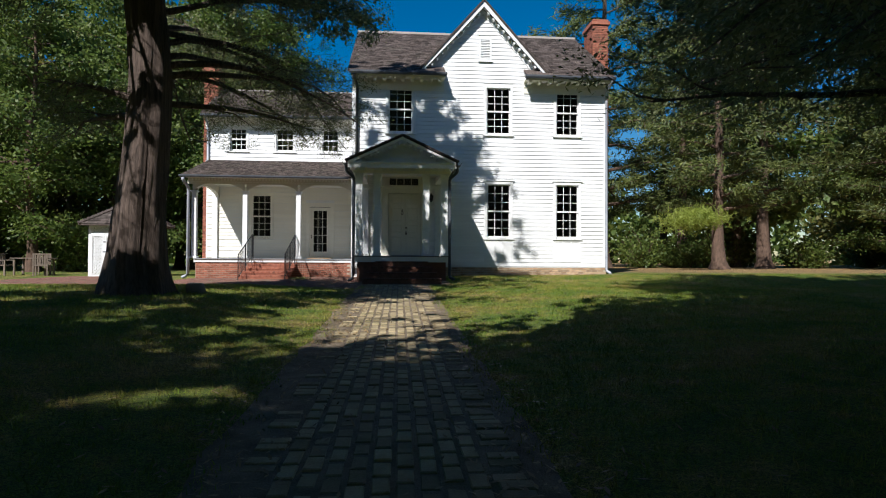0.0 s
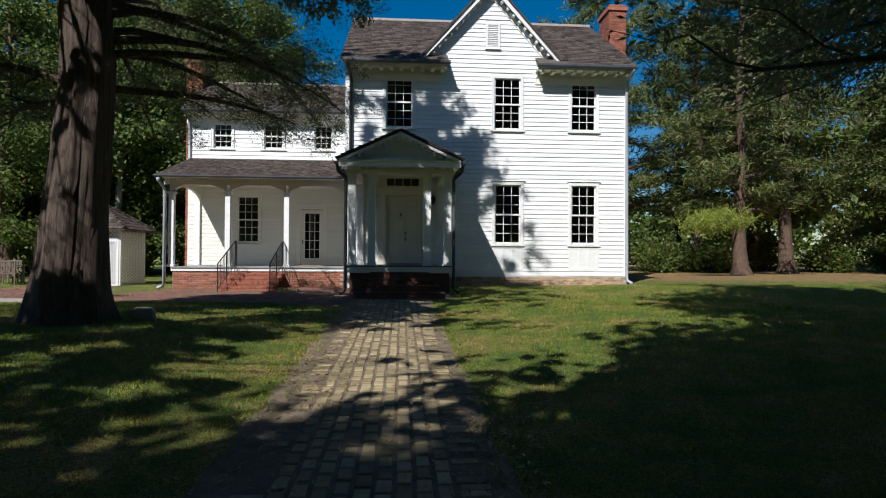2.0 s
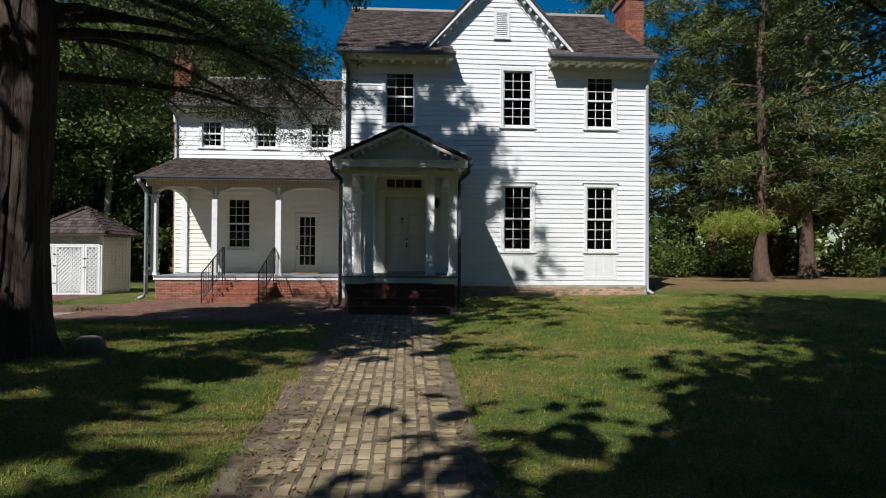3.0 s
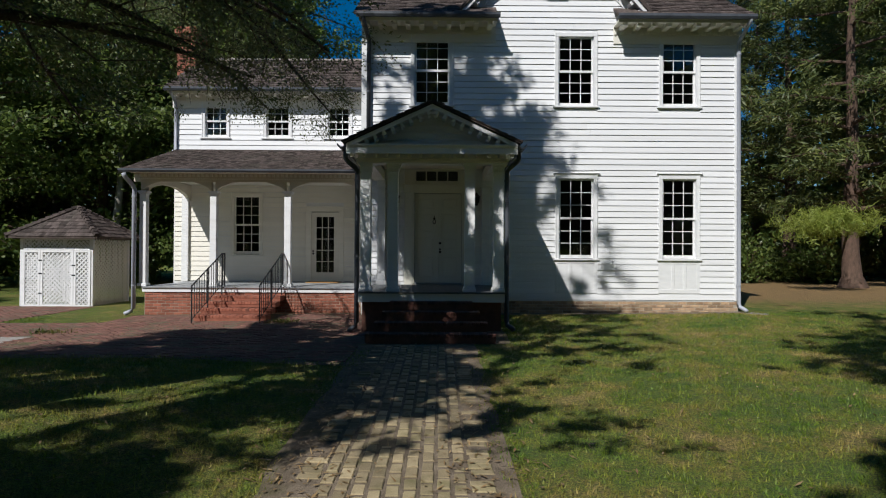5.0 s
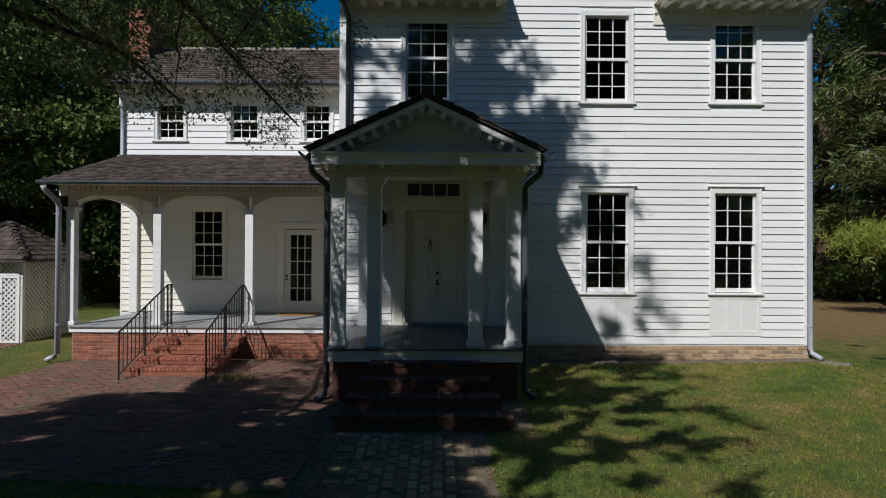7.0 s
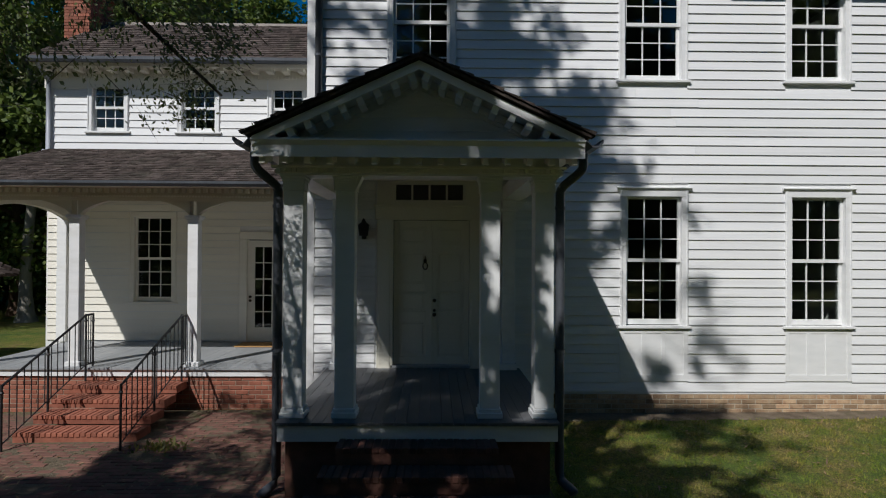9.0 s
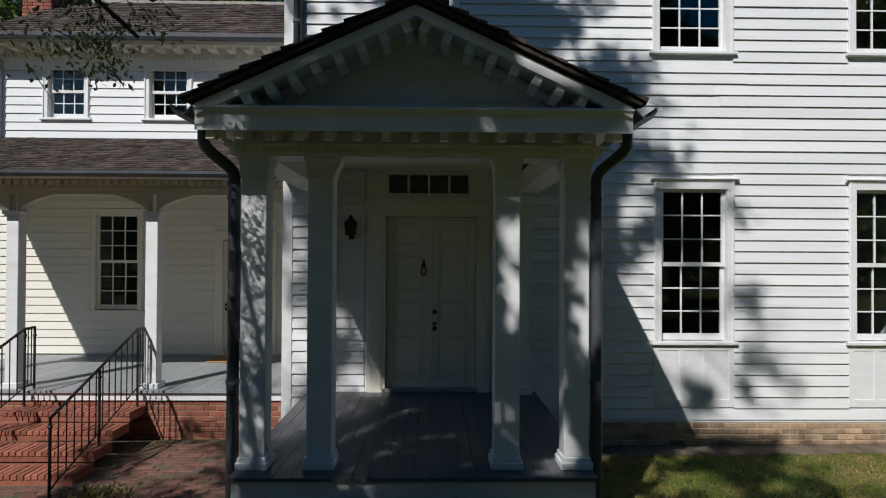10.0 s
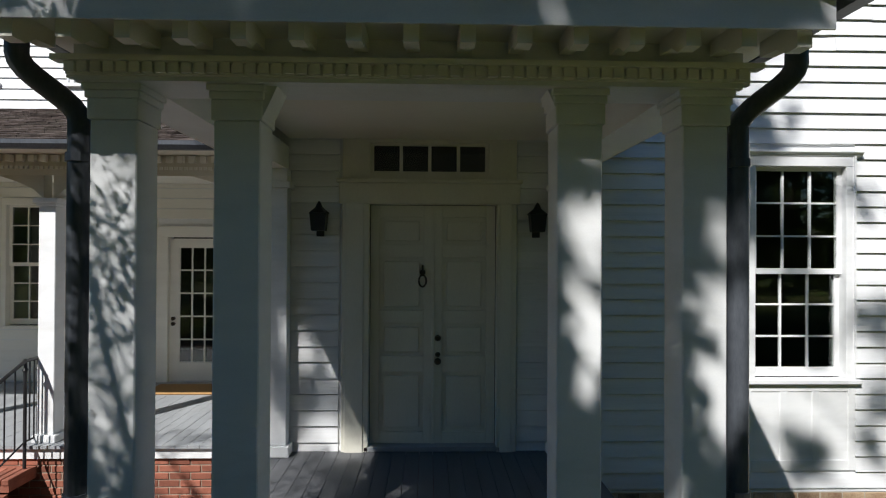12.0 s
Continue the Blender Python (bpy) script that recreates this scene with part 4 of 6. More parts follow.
def front_door():
    d = thing("door_1", "closed cream double door with raised panels and a transom", "door", kind="structure")
    z0, z1 = 0.73, 2.97
    rows = [(0.84, 1.40), (1.55, 1.86), (1.98, 2.48), (2.60, 2.86)]
    a = panel_leaf("door_leaf", -0.575, 0.012, z0, z1, 0.05, DOORP, d, rows)
    b = panel_leaf("door_leaf", 0.014, 0.60, z0, z1, 0.05, DOORP, d, rows)
    bm = bmesh.new()
    box(bm, 0.0, 0.03, 0.035, 0.052, z0, z1, 0.004)
    part("astragal", bm, DOORP, a)
    bm = bmesh.new()
    tube(bm, [(-0.085, 0.045, 2.34), (-0.085, 0.02, 2.34)], 0.028, 10)
    tube(bm, [(-0.085 + 0.035 * math.sin(k * math.tau / 12), 0.018, 2.26 + 0.055 * math.cos(k * math.tau / 12)) for k in range(13)], 0.009, 6)
    box(bm, -0.095, -0.075, 0.02, 0.05, 2.34, 2.41, 0.004)
    part("knocker", bm, BRASS, a, "dark bronze knocker")
    for z, r in ((1.72, 0.032), (1.565, 0.026), (1.50, 0.034)):
        bm = bmesh.new()
        tube(bm, [(0.062, 0.052, z), (0.062, 0.035, z), (0.062, 0.012, z)], [r, r * 0.9, r * 0.6], 12)
        part("lock" if z > 1.7 else "knob", bm, BRASS, b, "dark bronze fitting")
    bm = bmesh.new()
    for q in ((-0.83, -0.58), (0.605, 0.79)):
        box(bm, q[0], q[1], -0.05, 0.06, 0.68, 3.02, 0.005)
        box(bm, q[0] + 0.03, q[1] - 0.05, -0.062, -0.05, 0.68, 3.02, 0.003)
    box(bm, -0.86, 0.82, -0.065, 0.06, 2.975, 3.17, 0.006)
    box(bm, -0.88, 0.84, -0.09, 0.06, 3.17, 3.205, 0.006)
    part("door_frame", bm, DOORP, d)
    bm = bmesh.new()
    for q in ((-0.83, -0.575, 3.205, 3.58), (0.53, 0.79, 3.205, 3.58), (-0.575, 0.53, 3.205, 3.25), (-0.575, 0.53, 3.55, 3.58)):
        box(bm, q[0], q[1], -0.035, 0.06, q[2], q[3])
    part("transom_frame", bm, DOORP, d)
    sash(d, "transom", -0.575, 0.53, 3.25, 3.55, 0.01, 4, 1, DOORP, 0.03, 0.03, 0.036)
    bm = bmesh.new()
    box(bm, -0.62, 0.65, -0.05, 0.12, 0.685, 0.728, 0.004)
    part("threshold", bm, DECKP, d)


front_door()


def lantern(x):
    ln = thing("wall_lantern", "black metal wall lantern beside the front door", "lamp", "entrance lanterns", at=(x, -0.03, 2.72))
    bm = bmesh.new()
    prism(bm, [(-0.06, 0.0), (0.06, 0.0), (0.075, 0.16), (-0.075, 0.16)], "y", -0.15, -0.02)
    part("body", bm, IRON, ln)
    bm = bmesh.new()
    for z0, z1, r0, r1 in ((0.16, 0.215, 0.10, 0.035), (0.215, 0.25, 0.035, 0.02), (0.25, 0.27, 0.02, 0.006)):
        tube(bm, [(0, -0.085, z0), (0, -0.085, z1)], [r0, r1], 8)
    part("cap", bm, IRON, ln)
    bm = bmesh.new()
    box(bm, -0.035, 0.035, -0.02, 0.005, -0.05, 0.2, 0.004)
    part("back_plate", bm, IRON, ln)


lantern(-1.03)
lantern(0.97)


# ---------------------------------------------------------------- side porch
PF = 0.54                      # porch floor
PX0, PX1, PY = -7.66, -1.95, 0.54


def brick_mesh(sx, sy, sz, mat):
    bm = bmesh.new()
    box(bm, -sx / 2, sx / 2, -sy / 2, sy / 2, -sz / 2, sz / 2, 0.005)
    return mesh_from(bm, "brick", mat)


STRETCH = brick_mesh(0.203, 0.06, 0.063, BRICK)
HEADER = brick_mesh(0.098, 0.06, 0.063, BRICK)
ROWLOCK = brick_mesh(0.063, 0.33, 0.056, BRICK)
OLD_H = brick_mesh(0.098, 0.06, 0.060, OLDBRICK)
OLD_S = brick_mesh(0.203, 0.06, 0.063, OLDBRICK)


def brick_face(parent, x0, x1, y, z1, courses, mesh=STRETCH, pitch=0.215, half=HEADER):
    """A brick face towards the lawn, laid from its top down."""
    for k in range(courses):
        z = z1 - 0.037 - k * 0.075
        u = x0 + pitch / 2
        if k % 2:
            piece("brick", half, parent, Matrix.Translation((x0 + pitch / 4, y, z)))
            u += pitch / 2
        while u < x1 - pitch * 0.4:
            piece("brick", mesh, parent, Matrix.Translation((u, y + random.uniform(-0.004, 0.004), z)) @ Matrix.Rotation(random.uniform(-0.01, 0.01), 4, "Y"))
            u += pitch


def side_porch():
    p = thing("side_porch", "white side porch with arched bays, grey floor and brick base", "porch", at=(-4.8, PY, PF))
    o = Vector(p.location)

    def add(name, bm, mat, label="", parent=None, smooth=False):
        bmesh.ops.translate(bm, verts=bm.verts, vec=-o)
        return part(name, bm, mat, parent or p, label, smooth)
    n = 46
    w = (PX1 - PX0) / n
    for i in range(n):
        bm = bmesh.new()
        a = PX0 + i * w
        box(bm, a + 0.002, a + w - 0.002, PY - 0.05, WY - 0.03, PF - 0.03, PF + random.uniform(0, 0.003))
        add("deck_board", bm, DECKP)
    bm = bmesh.new()
    box(bm, PX0, PX1, PY - 0.01, PY + 0.03, PF - 0.14, PF - 0.031)
    box(bm, PX0 - 0.001, PX0 + 0.04, PY + 0.03, WY, PF - 0.14, PF - 0.031)
    add("skirt", bm, WHITE)
    bm = bmesh.new()
    box(bm, PX0 + 0.05, PX1, PY + 0.045, WY, -0.4, PF - 0.14)
    add("base", bm, MORTAR)
    posts = [-7.70, -5.87, -3.93]
    for x in posts:
        bm = bmesh.new()
        h = 0.085
        y0 = PY + 0.07
        box(bm, x - h, x + h, y0, y0 + 2 * h, PF + 0.08, 2.955, 0.006)
        post = add("post", bm, WHITE)
        bm = bmesh.new()
        box(bm, x - h - 0.035, x + h + 0.035, y0 - 0.035, y0 + 2 * h + 0.035, PF, PF + 0.08, 0.008)
        add("plinth", bm, WHITE, parent=post)
        bm = bmesh.new()
        box(bm, x - h - 0.02, x + h + 0.02, y0 - 0.02, y0 + 2 * h + 0.02, 2.955, 2.985, 0.004)
        box(bm, x - h - 0.04, x + h + 0.04, y0 - 0.04, y0 + 2 * h + 0.04, 2.985, 3.035, 0.006)
        add("capital", bm, WHITE, parent=post)
    # arched beams between the posts
    stops = [-7.70, -5.87, -3.93, PX1]
    for a, b in zip(stops, stops[1:]):
        bm = bmesh.new()
        pts = [(a, 3.50)]
        pts += [(b, 3.50)]
        m = 18
        lo, hi = a + (0.05 if a > -7.7 else -0.06), b - (0.05 if b < -2 else 0)
        arc = [(lo + (hi - lo) * i / m, 3.03 + 0.29 * math.sin(math.pi * i / m) ** 0.65) for i in range(m + 1)]
        # strips keep the faces convex
        for (x0, z0), (x1, z1) in zip(arc, arc[1:]):
            prism(bm, [(x0, z0), (x1, z1), (x1, 3.50), (x0, 3.50)], "y", PY + 0.09, PY + 0.22)
        bmesh.ops.remove_doubles(bm, verts=bm.verts, dist=0.0005)
        add("arched_beam", bm, CREAM_SHADED)
    bm = bmesh.new()
    m = 18
    arc = [(PY + 0.22 + (WY - PY - 0.24) * i / m, 3.03 + 0.29 * math.sin(math.pi * i / m) ** 0.65) for i in range(m + 1)]
    for (y0, z0), (y1, z1) in zip(arc, arc[1:]):
        prism(bm, [(y0, z0), (y1, z1), (y1, 3.50), (y0, 3.50)], "x", -7.75, -7.62)
    bmesh.ops.remove_doubles(bm, verts=bm.verts, dist=0.0005)
    add("arched_beam", bm, CREAM_SHADED)
    bm = bmesh.new()
    box(bm, -7.70, PX1, PY + 0.1, WY - 0.03, 3.511, 3.53)
    add("ceiling_board", bm, CREAM)
    bm = bmesh.new()
    box(bm, -7.93, PX1, PY - 0.28, PY + 0.09, 3.48, 3.50)
    box(bm, -7.93, -7.75, PY + 0.09, WY, 3.48, 3.50)
    box(bm, -7.93, PX1, PY + 0.06, PY + 0.09, 3.27, 3.48)
    add("soffit", bm, CREAM_SHADED)
    bm = bmesh.new()
    dentils(bm, -7.8, PX1, PY + 0.01, PY + 0.06, 3.40, 3.47, 0.115, 0.5)
    dentils(bm, -7.8, PX1, PY + 0.04, PY + 0.06, 3.33, 3.36, 0.05, 0.6)
    tagged(add("dentil_course", bm, CREAM), kind="stuff")
    # roof
    ey, ez, ty, tz = PY - 0.34, 3.54, WY, 4.60
    up, ln, nm = slope_of(ey, ez, ty, tz)
    bm = bmesh.new()
    prism(bm, [(ey, ez - 0.05), (ey, ez), (ty, tz), (ty, tz - 0.06)], "x", -8.02, PX1)
    add("roof_deck", bm, SHAKE)
    bm = bmesh.new()
    shingle_rows(bm, (-8.04, ey - 0.03, ez), (1, 0, 0), up, PX1 + 8.04, ln, nm, 0.17, 0.14)
    tagged(add("shingles", bm, SHAKE), kind="stuff")
    bm = bmesh.new()
    y = ey
    prism(bm, [(y, 3.51), (y - 0.03, 3.46), (y - 0.09, 3.46), (y - 0.12, 3.50), (y - 0.12, 3.54), (y - 0.105, 3.54), (y - 0.105, 3.505), (y - 0.085, 3.475), (y - 0.03, 3.475), (y, 3.53)], "x", -8.08, PX1 - 0.1)
    add("gutter", bm, LEAD)
    bm = bmesh.new()
    box(bm, PX0 + 0.05, PX1, PY + 0.03, PY + 0.044, -0.4, PF - 0.11)
    face = new("porch_brick_face", mesh_from(bm, "porch_brick_face", MORTAR))
    tagged(face, "red brick base wall under the side porch", "brick wall", kind="structure")
    brick_face(face, PX0 + 0.06, PX1, PY + 0.051, PF - 0.115, 9)
    return p


side_porch().location.z += 0.03
PF += 0.03
bm = bmesh.new()
box(bm, 1.30, XR - 0.03, -0.012, 0.0, -0.3, 0.285)
sill = bmesh.new()
strip = [[sill.verts.new((1.35 + 0.25 * i, yy, ground_z(1.35 + 0.25 * i, yy) + 0.006)) for i in range(26)]
         for yy in (-0.002, -0.2)] + [[sill.verts.new((1.35 + 0.25 * i, -0.42 + 0.12 * noise.noise(Vector((i * 0.7, 0, 2))), ground_z(1.35 + 0.25 * i, -0.42) + 0.004)) for i in range(26)]]
for r0, r1 in zip(strip, strip[1:]):
    for i in range(25):
        sill.faces.new((r0[i], r0[i + 1], r1[i + 1], r1[i]))
tagged(new("soil_strip", mesh_from(sill, "soil_strip", SAND, True)), "bare sandy soil along the foundation", "soil", kind="structure")
found = tagged(new("foundation", mesh_from(bm, "foundation", LIME)), "old pale washed brick foundation under the clapboards", "foundation", kind="structure")
brick_face(found, 1.32, XR - 0.04, 0.010, 0.28, 6, OLD_S, half=OLD_H)


def pilaster_wing():
    t = thing("pilaster_1", "white painted pilaster at the end of the porch wall", "pilaster", kind="structure")
    bm = bmesh.new()
    box(bm, -7.87, -7.67, WY - 0.12, WY - 0.026, PF, 3.5, 0.005)
    part("shaft", bm, WHITE, t)


pilaster_wing()


def glazed_door():
    d = thing("door_2", "closed cream half glazed door under the side porch", "door", kind="structure")
    x0, x1, z0, z1 = WDOOR[0] + 0.02, WDOOR[1] - 0.02, 0.57, 2.72
    y = WY + 0.03
    bm = bmesh.new()
    box(bm, x0, x0 + 0.14, y, y + 0.04, z0, z1)
    box(bm, x1 - 0.14, x1, y, y + 0.04, z0, z1)
    box(bm, x0 + 0.14, x1 - 0.14, y + 0.001, y + 0.039, z0, z0 + 0.28)
    box(bm, x0 + 0.14, x1 - 0.14, y + 0.001, y + 0.039, z1 - 0.13, z1)
    part("door_leaf", bm, CREAM, d)
    sash(d, "glazing", x0 + 0.14, x1 - 0.14, z0 + 0.28, z1 - 0.13, y + 0.003, 3, 5, CREAM, 0.012, 0.022, 0.014)
    bm = bmesh.new()
    for q in ((x0 - 0.16, x0), (x1, x1 + 0.16)):
        box(bm, q[0], q[1], WY - 0.045, WY + 0.08, 0.55, z1 + 0.02, 0.005)
    box(bm, x0 - 0.16, x1 + 0.16, WY - 0.046, WY + 0.08, z1 + 0.02, z1 + 0.18, 0.005)
    part("door_frame", bm, CREAM, d)
    for z in (1.52, 1.44):
        bm = bmesh.new()
        tube(bm, [(x0 + 0.07, y + 0.002, z), (x0 + 0.07, y - 0.05, z)], [0.022, 0.03], 10)
        part("knob", bm, BRASS, d)


glazed_door()


def doormat():
    bm = bmesh.new()
    box(bm, -0.50, 0.50, -0.28, 0.28, 0.0, 0.025, 0.008)
    ob = new("doormat", mesh_from(bm, "doormat", MAT))
    ob.location = (-3.42, 2.88, PF + 0.003)
    tagged(ob, "tan coir doormat on the grey porch floor", "doormat")


doormat()


# ---------------------------------------------------------------- steps and rails
SX0, SX1, STEPS, TREAD, RISE = -5.66, -3.97, 4, 0.412, 0.1225


def brick_steps(name, label, x0, x1, y, top, steps, tread, rise, extra=0.0, mat=BRICK, rowlock=ROWLOCK, stretch=STRETCH):
    s = thing(name, label, "steps", at=((x0 + x1) / 2, y, top))
    o = Vector(s.location)
    for k in range(steps):
        z1 = top - k * rise
        ya, yb = y - (k + 1) * tread, y - (k * tread if k else 0)
        e = extra * k
        bm = bmesh.new()
        box(bm, x0 - e + 0.01, x1 + e - 0.01, ya + 0.012, yb, z1 - rise - (0.3 if k == steps - 1 else 0.0), z1 - 0.012)
        bmesh.ops.translate(bm, verts=bm.verts, vec=-o)
        core = part("step", bm, mat, s)
        n = int((x1 - x0 + 2 * e) / 0.074)
        for i in range(n):
            u = x0 - e + (i + 0.5) * (x1 - x0 + 2 * e) / n
            piece("brick", rowlock, core, Matrix.Translation(Vector((u, ya + 0.165, z1 - 0.028 + random.uniform(-0.003, 0.003))) - o) @ Matrix.Rotation(random.uniform(-0.02, 0.02), 4, "Z"))
        u = x0 - e + 0.107
        while u < x1 + e - 0.08:
            piece("brick", stretch, core, Matrix.Translation(Vector((u, ya + 0.045, z1 - 0.092)) - o))
            u += 0.215
    return s


brick_steps("brick_steps", "red brick steps up to the side porch", SX0, SX1, PY + 0.03, 0.36, STEPS, TREAD, RISE)
# Front steps use the brick darkened to stand in for the shade there.
brick_steps("brick_steps", "red brick steps to the front portico, coloured dark for shade", PC - 0.82, PC + 0.82, -2.94, DZ - 0.17, 4, 0.33, 0.165, 0.12, SHADEBRICK, brick_mesh(0.063, 0.33, 0.056, SHADEBRICK), brick_mesh(0.203, 0.06, 0.063, SHADEBRICK))


def handrail(x):
    """Wrought iron rail from the patio up to the porch."""
    y0, y1 = PY - 1.94, PY + 0.10
    z0, z1 = ground_z(x, y0) + 0.0, PF
    r = thing("handrail", "black wrought iron handrail beside the brick steps", "handrail", "porch handrails", at=(x, y0, z0))
    o = Vector(r.location)

    def add(name, bm):
        bmesh.ops.translate(bm, verts=bm.verts, vec=-o)
        return part(name, bm, IRON, r)
    ya, yb = y0, PY - 0.10
    ht = 0.86
    lo0, lo1 = z0 + 0.10, PF + 0.06
    def line(y, a, b):
        return a + (b - a) * (y - ya) / (yb - ya)
    for y, za, zb in ((ya, z0 - 0.05, z0 + ht + 0.02), ((ya + yb) / 2, (lo0 + lo1) / 2 - 0.16, (z0 + PF) / 2 + ht), (yb, PF - 0.2, PF + ht + 0.02), (y1, PF, PF + ht)):
        bm = bmesh.new()
        tube(bm, [(x, y, za), (x, y, zb)], 0.016, 8)
        tube(bm, [(x, y, zb - 0.13), (x, y, zb - 0.11), (x, y, zb - 0.09)], [0.018, 0.028, 0.018], 8)
        add("newel", bm)
    bm = bmesh.new()
    tube(bm, [(x, ya, z0 + ht), (x, yb, PF + ht), (x, y1, PF + ht)], 0.018, 8)
    add("top_rail", bm)
    bm = bmesh.new()
    tube(bm, [(x, ya, lo0), (x, yb, lo1), (x, y1, lo1)], 0.010, 6)
    add("bottom_rail", bm)
    for i in range(12):
        y = ya + (yb - ya) * (i + 1) / 13
        bm = bmesh.new()
        tube(bm, [(x, y, line(y, lo0, lo1)), (x, y, line(y, z0 + ht, PF + ht))], 0.0085, 6)
        add("baluster", bm)
    for i in range(2):
        y = yb + (y1 - yb) * (i + 1) / 3
        bm = bmesh.new()
        tube(bm, [(x, y, lo1), (x, y, PF + ht)], 0.0085, 6)
        add("baluster", bm)


handrail(-5.56)
handrail(-4.02)


# ---------------------------------------------------------------- lattice shed
def shed():
    s = thing("garden_shed", "white lattice garden shed with a hipped shingle roof", "shed", at=(-11.55, 4.2, -0.25))
    o = Vector(s.location)
    x0, x1, y0, y1, z0, z1 = -12.65, -10.45, 3.1, 5.2, -0.27, 1.86

    def add(name, bm, mat, label="", parent=None):
        bmesh.ops.translate(bm, verts=bm.verts, vec=-o)
        return part(name, bm, mat, parent or s, label)

    def lattice(a, b, lo, hi, plane, horizontal, pitch=0.135, slat=0.040):
        bm = bmesh.new()
        L, H = b - a, hi - lo
        for sgn, dep in ((1, 0.0), (-1, 0.006)):
            c = -H
            while c < L:
                pts = []
                ua, ub = max(c, 0), min(c + H, L)
                if ub - ua > 0.03:
                    za, zb = (ua - c, ub - c) if sgn > 0 else (H - (ua - c), H - (ub - c))
                    h = slat * 0.70
                    for u, z in ((ua - 0, za - h), (ub, zb - h), (ub, zb + h), (ua, za + h)):
                        z = min(max(z, 0), H)
                        pts.append((a + u, lo + z))
                    quad = []
                    for d in (plane + dep, plane + dep + 0.005):
                        quad.append([bm.verts.new((u, d, z) if horizontal else (d, u, z)) for u, z in pts])
                    bm.faces.new(quad[0])
                    bm.faces.new(quad[1][::-1])
                    for i in range(4):
                        bm.faces.new((quad[0][i], quad[0][(i + 1) % 4], quad[1][(i + 1) % 4], quad[1][i]))
                c += pitch
        return bm
    for a in (x0, x1 - 0.09):
        for b in (y0, y1 - 0.09):
            bm = bmesh.new()
            box(bm, a, a + 0.09, b, b + 0.09, z0, z1)
            add("corner_post", bm, WHITE)
    add("lattice", lattice(x1 - 2.1 + 0.0, x1, z0 + 0.05, z1, y0 + 0.03, True), WHITE)
    add("lattice", lattice(y0, y1, z0 + 0.05, z1, x1 - 0.03, False), CREAM)
    add("lattice", lattice(x0, x1, z0 + 0.05, z1, y1 - 0.04, True), WHITE)
    add("lattice", lattice(y0, y1, z0 + 0.05, z1, x0 + 0.03, False), WHITE)
    for q in ((x0, x1, y0, y0 + 0.06, z1 - 0.34, z1 - 0.30), (x0, x1, y0, y0 + 0.06, z0, z0 + 0.06), (x1 - 0.06, x1, y0 + 0.09, y1 - 0.09, z0, z0 + 0.06), (x0, x1, y0 + 0.001, y0 + 0.06, z1 - 0.04, z1)):
        bm = bmesh.new()
        box(bm, *q)
        add("rail", bm, WHITE)
    bm = bmesh.new()
    box(bm, x0 + 0.1, x1 - 0.1, y0 + 0.1, y1 - 0.1, z0, z0 + 0.05)
    add("floor_slab", bm, OLDWOOD)
    for a, b in ((x0 + 0.09, x0 + 0.62), (x0 + 0.63, x0 + 1.62), (x0 + 1.63, x1 - 0.06)):
        bm = bmesh.new()
        for q in ((a, a + 0.07, z0 + 0.06, z1 - 0.35), (b - 0.07, b, z0 + 0.06, z1 - 0.35), (a + 0.07, b - 0.07, z1 - 0.42, z1 - 0.35), (a + 0.07, b - 0.07, z0 + 0.06, z0 + 0.13)):
            box(bm, q[0], q[1], y0 - 0.025, y0 + 0.01, q[2], q[3])
        leaf = add("door_panel", bm, WHITE)
        bml = lattice(a + 0.05, b - 0.05, z0 + 0.1, z1 - 0.38, y0 - 0.012, True)
        add("lattice", bml, WHITE, parent=leaf)
        if a > x0 + 0.5:
            for z in ((0.2, 0.8, 1.2) if b < x1 - 0.5 else (0.75, 1.05)):
                bm = bmesh.new()
                box(bm, a - 0.05, a + 0.05, y0 - 0.034, y0 - 0.026, z - 0.02, z + 0.02)
                add("hinge" if b < x1 - 0.5 else "latch", bm, IRON, parent=leaf)
    bm = bmesh.new()
    e, ax, ay, az, zr = 0.27, (x0 + x1) / 2, (y0 + y1) / 2, 2.88, z1 + 0.05
    c = [bm.verts.new(q) for q in ((x0 - e, y0 - e, zr), (x1 + e, y0 - e, zr), (x1 + e, y1 + e, zr), (x0 - e, y1 + e, zr))]
    d = [bm.verts.new((v.co.x, v.co.y, zr - 0.05)) for v in c]
    t = bm.verts.new((ax, ay, az))
    for i in range(4):
        bm.faces.new((c[i], c[(i + 1) % 4], t))
        bm.faces.new((d[i], d[(i + 1) % 4], c[(i + 1) % 4], c[i]))
    bm.faces.new(d[::-1])
    add("roof", bm, SHAKE)
    bm = bmesh.new()
    half = (x1 - x0) / 2 + e
    up = Vector((0, half, az - zr))
    ln = up.length
    nm = Vector((0, -up.z, up.y))
    for org, al, u, n in (((x0 - e, y0 - e, zr), (1, 0, 0), up, nm), ((x1 + e, y0 - e, zr), (0, 1, 0), Vector((-up.y, 0, up.z)), Vector((up.z, 0, up.y)))):
        shingle_rows(bm, org, al, u, 2 * half, ln, n, 0.2, 0.17, lambda a, v: abs(a - half) < half * (1 - v / ln) + 0.03)
    tagged(add("shingles", bm, SHAKE), kind="stuff")
    bm = bmesh.new()
    for q in ((x0 - e, y0 - e, zr), (x1 + e, y0 - e, zr), (x1 + e, y1 + e, zr)):
        for k in range(11):
            a, b = Vector(q).lerp(Vector((ax, ay, az)), k / 11), Vector(q).lerp(Vector((ax, ay, az)), (k + 1.25) / 11.3)
            tube(bm, [a + Vector((0, 0, 0.03)), b + Vector((0, 0, 0.012))], [0.085, 0.07], 5)
